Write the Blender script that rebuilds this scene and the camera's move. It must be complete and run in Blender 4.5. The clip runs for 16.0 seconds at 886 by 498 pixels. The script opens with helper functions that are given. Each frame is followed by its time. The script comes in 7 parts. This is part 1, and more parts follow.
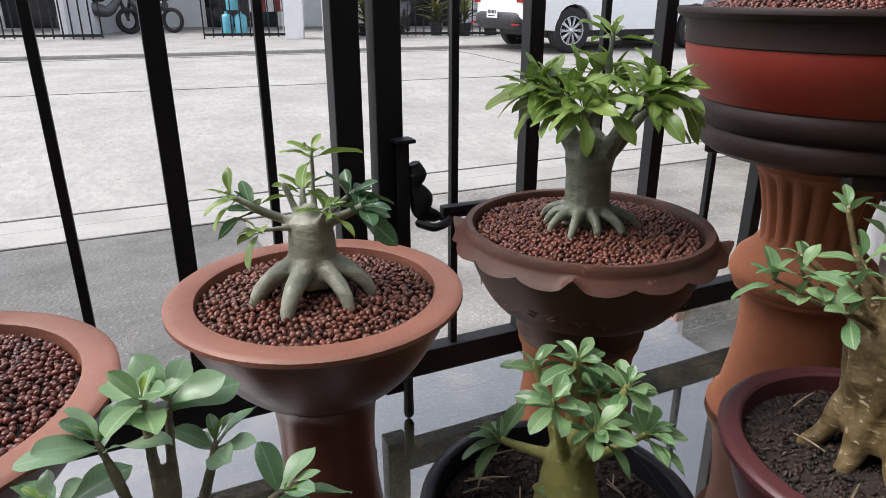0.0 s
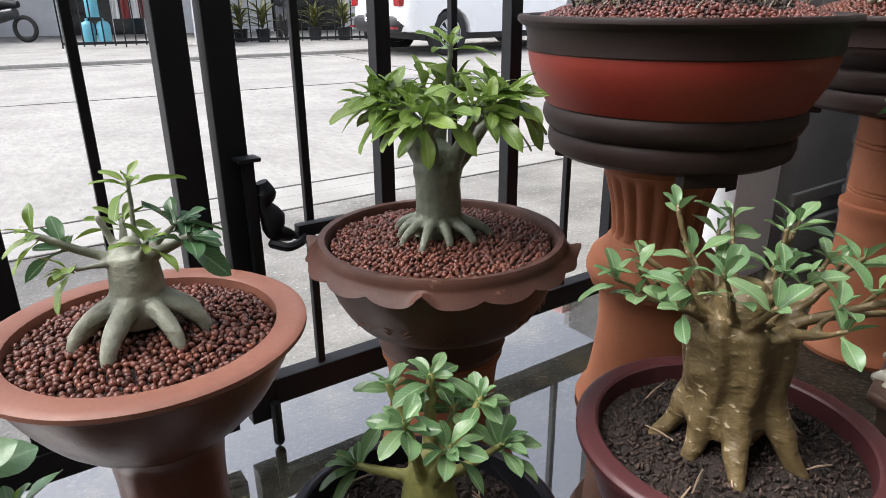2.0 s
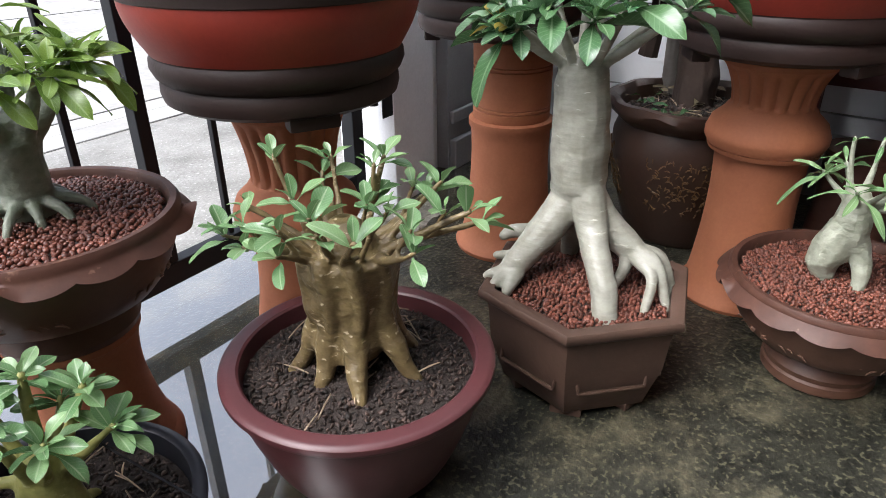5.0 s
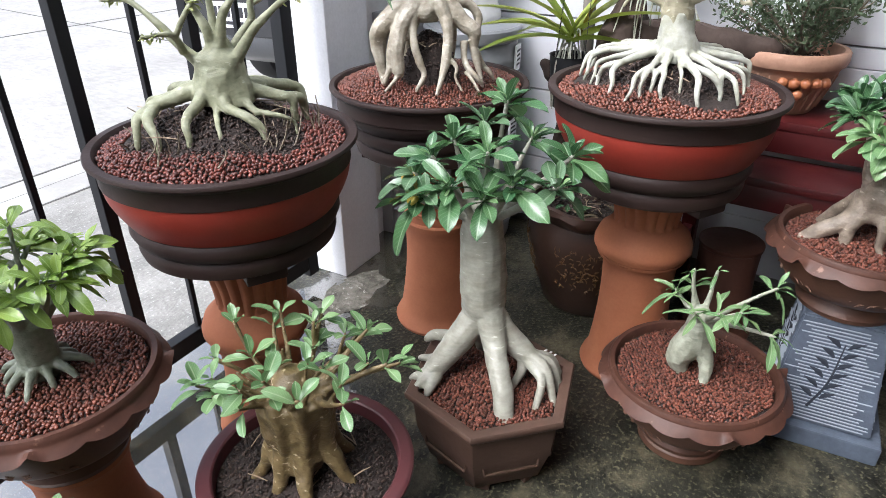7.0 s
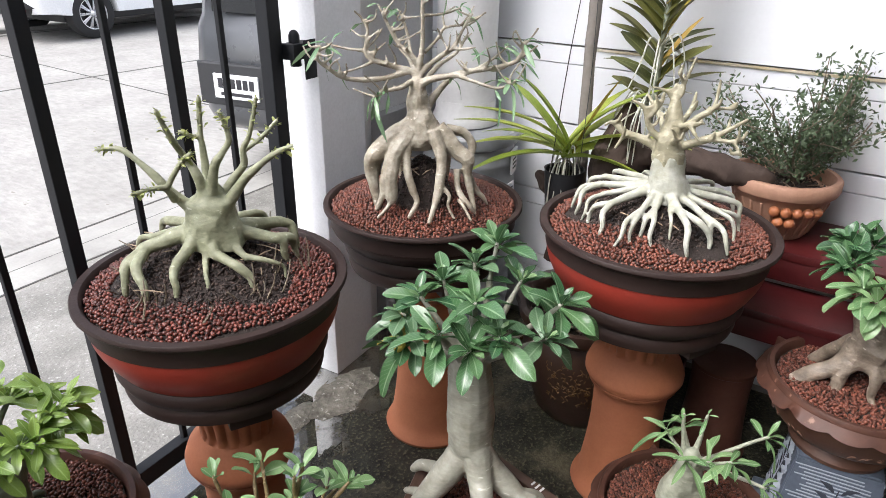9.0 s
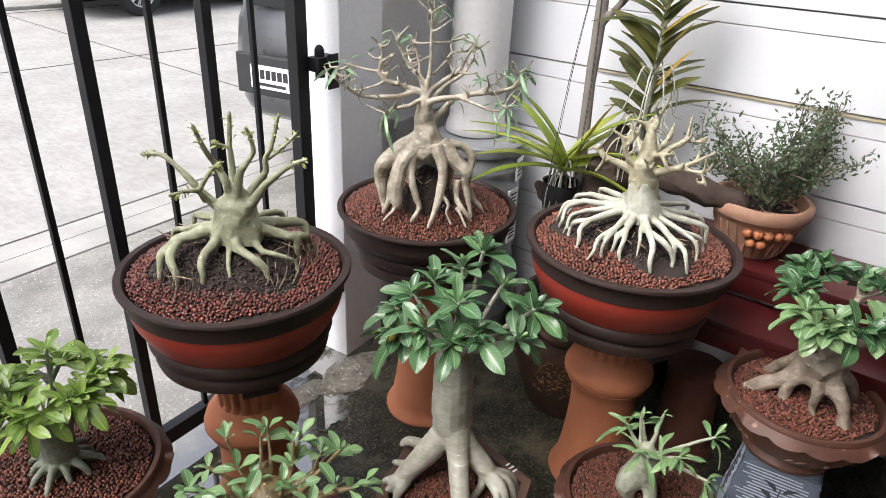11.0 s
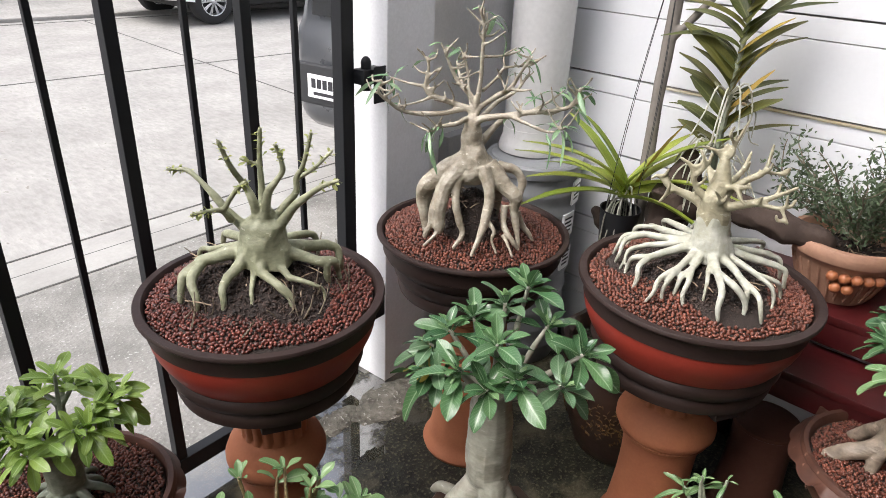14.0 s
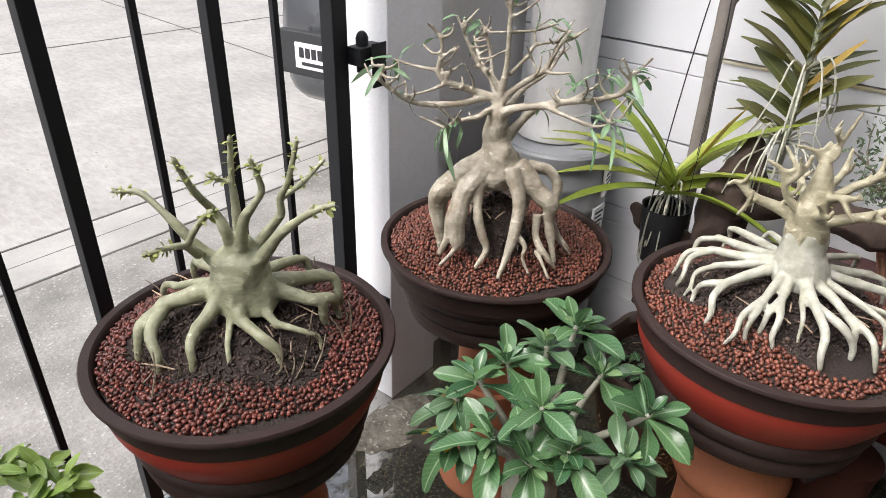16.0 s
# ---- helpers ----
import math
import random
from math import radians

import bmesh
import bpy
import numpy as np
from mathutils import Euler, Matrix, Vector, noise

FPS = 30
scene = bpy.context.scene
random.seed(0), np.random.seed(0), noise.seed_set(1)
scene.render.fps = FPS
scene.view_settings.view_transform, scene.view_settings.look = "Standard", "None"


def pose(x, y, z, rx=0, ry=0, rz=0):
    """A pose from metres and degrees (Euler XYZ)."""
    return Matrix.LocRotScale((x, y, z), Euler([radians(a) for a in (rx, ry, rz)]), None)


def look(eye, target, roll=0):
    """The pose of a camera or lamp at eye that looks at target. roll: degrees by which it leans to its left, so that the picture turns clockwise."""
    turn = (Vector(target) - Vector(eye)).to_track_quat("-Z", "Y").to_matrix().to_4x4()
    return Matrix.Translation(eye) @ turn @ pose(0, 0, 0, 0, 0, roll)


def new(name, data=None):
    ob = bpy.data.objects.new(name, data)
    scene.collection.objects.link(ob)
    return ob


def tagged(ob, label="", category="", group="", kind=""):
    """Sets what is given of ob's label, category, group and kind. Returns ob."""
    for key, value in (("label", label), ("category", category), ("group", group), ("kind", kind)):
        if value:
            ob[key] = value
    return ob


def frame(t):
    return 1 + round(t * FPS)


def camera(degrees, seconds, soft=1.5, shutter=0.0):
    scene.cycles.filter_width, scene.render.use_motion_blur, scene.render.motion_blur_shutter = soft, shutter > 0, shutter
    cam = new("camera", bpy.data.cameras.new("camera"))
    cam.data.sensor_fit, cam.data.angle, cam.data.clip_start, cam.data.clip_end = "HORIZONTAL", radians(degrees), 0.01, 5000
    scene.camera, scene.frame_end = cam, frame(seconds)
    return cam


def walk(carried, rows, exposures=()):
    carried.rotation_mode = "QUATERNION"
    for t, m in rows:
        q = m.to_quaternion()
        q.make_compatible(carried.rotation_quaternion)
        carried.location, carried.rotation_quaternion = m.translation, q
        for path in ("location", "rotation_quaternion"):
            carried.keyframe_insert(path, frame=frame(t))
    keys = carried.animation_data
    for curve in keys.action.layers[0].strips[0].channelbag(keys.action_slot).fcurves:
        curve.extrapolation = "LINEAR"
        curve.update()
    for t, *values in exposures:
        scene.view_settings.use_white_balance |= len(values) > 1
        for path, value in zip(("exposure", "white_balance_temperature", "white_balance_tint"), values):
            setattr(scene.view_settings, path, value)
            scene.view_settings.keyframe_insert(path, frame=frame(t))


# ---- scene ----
cam = camera(67.1, 16.0, soft=0.85)
PATH = [
    (0, (0.131, -0.021, 0.813), (-0.021, 1.842, 0.101), -0.0),
    (0.5, (0.154, 0.005, 0.825), (-0.042, 1.863, 0.11), -0.3),
    (1, (0.159, 0.024, 0.815), (-0.018, 1.891, 0.119), -1.1),
    (1.5, (0.164, 0.03, 0.812), (0.153, 1.906, 0.121), -0.3),
    (2, (0.201, 0.008, 0.825), (0.354, 1.873, 0.119), -0.5),
    (2.5, (0.239, -0.013, 0.817), (0.557, 1.817, 0.074), -1.6),
    (3, (0.281, -0.024, 0.798), (0.758, 1.762, 0.034), -1.2),
    (3.5, (0.316, -0.043, 0.8), (0.92, 1.702, 0.032), -1.4),
    (4, (0.345, -0.055, 0.799), (1.039, 1.638, -0.008), -0.6),
    (4.5, (0.379, -0.034, 0.81), (1.156, 1.594, -0.055), -0.2),
    (6.8, (0.415, -0.219, 1.241), (1.299, 1.288, 0.267), -0.6),
    (7, (0.416, -0.213, 1.272), (1.314, 1.293, 0.31), -0.3),
    (7.5, (0.414, -0.172, 1.34), (1.326, 1.347, 0.413), 0.5),
    (8, (0.432, -0.137, 1.382), (1.376, 1.38, 0.483), 1.0),
    (8.5, (0.453, -0.115, 1.426), (1.393, 1.419, 0.552), 1.1),
    (8.7, (0.479, -0.12, 1.446), (1.413, 1.425, 0.585), 0.9),
    (10.8, (0.528, -0.289, 1.599), (1.356, 1.285, 0.684), 2.9),
    (11, (0.494, -0.314, 1.607), (1.327, 1.262, 0.701), 2.9),
    (11.5, (0.445, -0.387, 1.611), (1.265, 1.179, 0.675), 3.1),
    (12, (0.422, -0.437, 1.613), (1.24, 1.104, 0.636), 4.3),
    (12.5, (0.415, -0.452, 1.617), (1.246, 1.103, 0.672), 3.3),
    (13, (0.439, -0.407, 1.608), (1.266, 1.166, 0.69), 3.1),
    (13.5, (0.522, -0.288, 1.596), (1.285, 1.339, 0.717), 2.9),
    (14, (0.594, -0.194, 1.588), (1.274, 1.465, 0.702), 2.8),
    (14.5, (0.644, -0.135, 1.581), (1.321, 1.517, 0.679), 2.3),
    (15, (0.688, -0.005, 1.578), (1.388, 1.622, 0.65), 2.2),
    (15.5, (0.708, 0.091, 1.572), (1.461, 1.675, 0.611), 1.2),
    (16, (0.67, 0.142, 1.562), (1.345, 1.744, 0.573), 1.8),
]
EXPOSURES = [(0.0, 1.25, 6400, 12), (2.0, 1.46, 6400, 12), (4.5, 1.84, 6200, 12), (7.0, 1.80, 6050, 12), (8.5, 1.63, 6250, 12.5), (11.0, 1.55, 6500, 13), (16.0, 1.42, 6550, 13)]
walk(cam, [(t, look(eye, target, roll)) for t, eye, target, roll in PATH], EXPOSURES)

# ---- world and light ----
SUN_ELEV, SUN_AZ = 55.0, -95.0  # degrees; azimuth from +y towards +x
world = bpy.data.worlds.new("overcast_sky")
scene.world = world
world.use_nodes = True
wn = world.node_tree
sky = wn.nodes.new("ShaderNodeTexSky")
sky.sky_type, sky.sun_disc = "NISHITA", False
sky.sun_elevation, sky.sun_rotation = radians(SUN_ELEV), radians(SUN_AZ)
sky.air_density, sky.dust_density, sky.ozone_density = 1.0, 4.0, 1.0
cloud = wn.nodes.new("ShaderNodeHueSaturation")
cloud.inputs["Saturation"].default_value = 0.38
wn.links.new(sky.outputs[0], cloud.inputs["Color"])
wn.links.new(cloud.outputs[0], wn.nodes["Background"].inputs["Color"])
wn.nodes["Background"].inputs["Strength"].default_value = 0.15
sun = new("sun", bpy.data.lights.new("sun", "SUN"))
sun.data.energy, sun.data.angle, sun.data.color = 0.8, radians(40), (1.0, 0.985, 0.965)
az, el = radians(SUN_AZ), radians(SUN_ELEV)
sun_way = Vector((math.sin(az) * math.cos(el), math.cos(az) * math.cos(el), math.sin(el)))
sun.matrix_world = look(sun_way * 20, (0, 0, 0))

ROOF_EDGE = -1.45  # how far the unseen porch roof reaches towards the gate, set by the shading wanted

# ---- materials ----
def material(name, base, other=None, rough=0.6, scale=8.0, mix=0.5, bump=0.15, fine=60.0, metal=0.0, coat=0.0, spots=None, stretch=(1, 1, 1), vary=0.0, relief=0.004, contrast=0.12, spec=0.5):
    """Two-scale procedural surface: broad stains between base and other, fine grain in relief, spots of a third colour."""
    m = bpy.data.materials.new(name)
    m.use_nodes = True
    nt = m.node_tree
    b = nt.nodes["Principled BSDF"]
    link, node = nt.links.new, nt.nodes.new
    co = node("ShaderNodeTexCoord")
    mp = node("ShaderNodeMapping")
    mp.inputs["Scale"].default_value = stretch
    link(co.outputs["Object"], mp.inputs["Vector"])
    n1 = node("ShaderNodeTexNoise")
    n1.inputs["Scale"].default_value, n1.inputs["Detail"].default_value = scale, 6
    n1.inputs["Roughness"].default_value = 0.65
    link(co.outputs["Object"], n1.inputs["Vector"])
    n2 = node("ShaderNodeTexNoise")
    n2.inputs["Scale"].default_value, n2.inputs["Detail"].default_value = fine, 4
    link(mp.outputs[0], n2.inputs["Vector"])
    ramp = node("ShaderNodeMapRange")
    ramp.inputs["From Min"].default_value, ramp.inputs["From Max"].default_value = 0.35, 0.65
    link(n1.outputs["Fac"], ramp.inputs["Value"])
    mx = node("ShaderNodeMix")
    mx.data_type = "RGBA"
    other = other or tuple(c * 0.6 for c in base)
    mx.inputs["A"].default_value, mx.inputs["B"].default_value = (*base, 1), (*other, 1)
    mul = node("ShaderNodeMath")
    mul.operation = "MULTIPLY"
    mul.inputs[1].default_value = mix
    link(ramp.outputs[0], mul.inputs[0])
    link(mul.outputs[0], mx.inputs["Factor"])
    color = mx.outputs["Result"]
    if spots:
        st = node("ShaderNodeMapRange")
        st.inputs["From Min"].default_value, st.inputs["From Max"].default_value = spots[1], spots[1] + 0.06
        link(n2.outputs["Fac"], st.inputs["Value"])
        ms = node("ShaderNodeMix")
        ms.data_type = "RGBA"
        ms.inputs["B"].default_value = (*spots[0], 1)
        link(st.outputs[0], ms.inputs["Factor"])
        link(color, ms.inputs["A"])
        color = ms.outputs["Result"]
    hs = node("ShaderNodeHueSaturation")
    vr = node("ShaderNodeMapRange")
    vr.inputs["To Min"].default_value, vr.inputs["To Max"].default_value = 1 - contrast, 1 + contrast
    link(n2.outputs["Fac"], vr.inputs["Value"])
    val = vr.outputs[0]
    if vary:
        gi = node("ShaderNodeNewGeometry")
        vi = node("ShaderNodeMapRange")
        vi.inputs["To Min"].default_value, vi.inputs["To Max"].default_value = 1 - vary, 1 + vary
        link(gi.outputs["Random Per Island"], vi.inputs["Value"])
        mv = node("ShaderNodeMath")
        mv.operation = "MULTIPLY"
        link(val, mv.inputs[0]), link(vi.outputs[0], mv.inputs[1])
        val = mv.outputs[0]
    link(val, hs.inputs["Value"])
    link(color, hs.inputs["Color"])
    link(hs.outputs[0], b.inputs["Base Color"])
    rr = node("ShaderNodeMapRange")
    rr.inputs["To Min"].default_value, rr.inputs["To Max"].default_value = max(0.02, rough - 0.15), min(1, rough + 0.15)
    link(n1.outputs["Fac"], rr.inputs["Value"])
    link(rr.outputs[0], b.inputs["Roughness"])
    b.inputs["Metallic"].default_value = metal
    b.inputs["Specular IOR Level"].default_value = spec
    b.inputs["Coat Weight"].default_value = coat
    b.inputs["Coat Roughness"].default_value = 0.15
    if bump:
        bp = node("ShaderNodeBump")
        bp.inputs["Strength"].default_value, bp.inputs["Distance"].default_value = bump, relief
        link(n2.outputs["Fac"], bp.inputs["Height"])
        link(bp.outputs[0], b.inputs["Normal"])
    return m


def leaf_material(name, base, tip, vein, rough=0.27):
    """Leaf: pale midrib, faint side veins, each leaf its own tone, some light passing through."""
    m = bpy.data.materials.new(name)
    m.use_nodes = True
    nt = m.node_tree
    b = nt.nodes["Principled BSDF"]
    link, node = nt.links.new, nt.nodes.new
    co = node("ShaderNodeUVMap")
    sep = node("ShaderNodeSeparateXYZ")
    link(co.outputs[0], sep.inputs[0])
    ob = node("ShaderNodeObjectInfo")
    mx = node("ShaderNodeMix")
    mx.data_type = "RGBA"
    mx.inputs["A"].default_value, mx.inputs["B"].default_value = (*base, 1), (*tip, 1)
    link(ob.outputs["Random"], mx.inputs["Factor"])
    mid = node("ShaderNodeMath")
    mid.operation = "SUBTRACT"
    mid.inputs[1].default_value = 0.5
    link(sep.outputs["Y"], mid.inputs[0])
    ab = node("ShaderNodeMath")
    ab.operation = "ABSOLUTE"
    link(mid.outputs[0], ab.inputs[0])
    mr = node("ShaderNodeMapRange")
    mr.inputs["From Min"].default_value, mr.inputs["From Max"].default_value = 0.02, 0.07
    mr.inputs["To Min"].default_value, mr.inputs["To Max"].default_value = 0.75, 0.0
    link(ab.outputs[0], mr.inputs["Value"])
    wave = node("ShaderNodeMath")
    wave.operation = "MULTIPLY_ADD"
    wave.inputs[1].default_value = 70.0
    link(sep.outputs["X"], wave.inputs[0])
    sl = node("ShaderNodeMath")
    sl.operation = "MULTIPLY"
    sl.inputs[1].default_value = -30.0
    link(ab.outputs[0], sl.inputs[0])
    link(sl.outputs[0], wave.inputs[2])
    sn = node("ShaderNodeMath")
    sn.operation = "SINE"
    link(wave.outputs[0], sn.inputs[0])
    sv = node("ShaderNodeMapRange")
    sv.inputs["From Min"].default_value, sv.inputs["From Max"].default_value = 0.75, 1.0
    sv.inputs["To Max"].default_value = 0.22
    link(sn.outputs[0], sv.inputs["Value"])
    mm = node("ShaderNodeMath")
    mm.operation = "MAXIMUM"
    link(mr.outputs[0], mm.inputs[0]), link(sv.outputs[0], mm.inputs[1])
    m2 = node("ShaderNodeMix")
    m2.data_type = "RGBA"
    m2.inputs["B"].default_value = (*vein, 1)
    link(mm.outputs[0], m2.inputs["Factor"]), link(mx.outputs["Result"], m2.inputs["A"])
    no = node("ShaderNodeTexNoise")
    no.inputs["Scale"].default_value = 60
    tc = node("ShaderNodeTexCoord")
    link(tc.outputs["Object"], no.inputs["Vector"])
    hs = node("ShaderNodeHueSaturation")
    vr = node("ShaderNodeMapRange")
    vr.inputs["To Min"].default_value, vr.inputs["To Max"].default_value = 0.7, 1.3
    link(no.outputs["Fac"], vr.inputs["Value"])
    link(vr.outputs[0], hs.inputs["Value"]), link(m2.outputs["Result"], hs.inputs["Color"])
    link(hs.outputs[0], b.inputs["Base Color"])
    b.inputs["Roughness"].default_value = rough
    tr = node("ShaderNodeBsdfTranslucent")
    link(hs.outputs[0], tr.inputs["Color"])
    ms = node("ShaderNodeMixShader")
    ms.inputs["Fac"].default_value = 0.25
    link(b.outputs[0], ms.inputs[1]), link(tr.outputs[0], ms.inputs[2])
    link(ms.outputs[0], nt.nodes["Material Output"].inputs["Surface"])
    return m


def wet_concrete(name, dry, dark, moss):
    """Porch floor: mottled dark concrete with moss and puddles, which are smooth and mirror the sky."""
    m = material(name, dry, dark, rough=0.42, spec=0.32, scale=16, mix=1.0, bump=0.9, fine=95, contrast=0.55, relief=0.006, spots=(moss, 0.56))
    nt = m.node_tree
    b = nt.nodes["Principled BSDF"]
    link, node = nt.links.new, nt.nodes.new
    co = node("ShaderNodeTexCoord")
    sep = node("ShaderNodeSeparateXYZ")
    link(co.outputs["Object"], sep.inputs[0])
    pn = node("ShaderNodeTexNoise")
    pn.inputs["Scale"].default_value, pn.inputs["Detail"].default_value, pn.inputs["Roughness"].default_value = 3.4, 9, 0.66
    link(co.outputs["Object"], pn.inputs["Vector"])
    # the puddle lies in the low strip along the gate
    low = node("ShaderNodeMapRange")
    low.inputs["From Min"].default_value, low.inputs["From Max"].default_value = PUDDLE[0], PUDDLE[1]
    low.inputs["To Min"].default_value, low.inputs["To Max"].default_value = -0.35, 0.50
    link(sep.outputs["Y"], low.inputs["Value"])
    sidew = node("ShaderNodeMapRange")
    sidew.inputs["From Min"].default_value, sidew.inputs["From Max"].default_value = PUDDLE[2], PUDDLE[3]
    sidew.inputs["To Min"].default_value, sidew.inputs["To Max"].default_value = 0.0, 0.5
    link(sep.outputs["X"], sidew.inputs["Value"])
    ad = node("ShaderNodeMath")
    link(pn.outputs["Fac"], ad.inputs[0]), link(low.outputs[0], ad.inputs[1])
    sb = node("ShaderNodeMath")
    sb.operation = "SUBTRACT"
    link(ad.outputs[0], sb.inputs[0]), link(sidew.outputs[0], sb.inputs[1])
    pud = node("ShaderNodeMapRange")
    pud.inputs["From Min"].default_value, pud.inputs["From Max"].default_value = 0.44, 0.53
    link(sb.outputs[0], pud.inputs["Value"])
    big = node("ShaderNodeTexNoise")
    big.inputs["Scale"].default_value, big.inputs["Detail"].default_value, big.inputs["Roughness"].default_value = 4.2, 8.0, 0.72
    patch = node("ShaderNodeMapRange")
    patch.inputs["From Min"].default_value, patch.inputs["From Max"].default_value = 0.50, 0.64
    patch.inputs["To Max"].default_value = 0.8
    link(sep.inputs[0].links[0].from_socket, big.inputs["Vector"])
    link(big.outputs["Fac"], patch.inputs["Value"])
    tan = node("ShaderNodeMix")
    tan.data_type = "RGBA"
    tan.inputs[7].default_value = (0.135, 0.120, 0.075, 1)
    link(b.inputs["Base Color"].links[0].from_socket, tan.inputs[6])
    link(patch.outputs[0], tan.inputs[0])
    link(tan.outputs[2], b.inputs["Base Color"])
    old = b.inputs["Roughness"].links[0].from_socket
    mr = node("ShaderNodeMix")
    link(pud.outputs[0], mr.inputs["Factor"]), link(old, mr.inputs["A"])
    mr.inputs["B"].default_value = 0.05
    link(mr.outputs["Result"], b.inputs["Roughness"])
    link(pud.outputs[0], b.inputs["Coat Weight"])
    b.inputs["Coat Roughness"].default_value = 0.02
    b.inputs["Coat IOR"].default_value = 3.0
    bp = b.inputs["Normal"].links[0].from_node
    inv = node("ShaderNodeMapRange")
    inv.inputs["To Min"].default_value, inv.inputs["To Max"].default_value = 0.6, 0.30
    link(pud.outputs[0], inv.inputs["Value"]), link(inv.outputs[0], bp.inputs["Strength"])
    return m


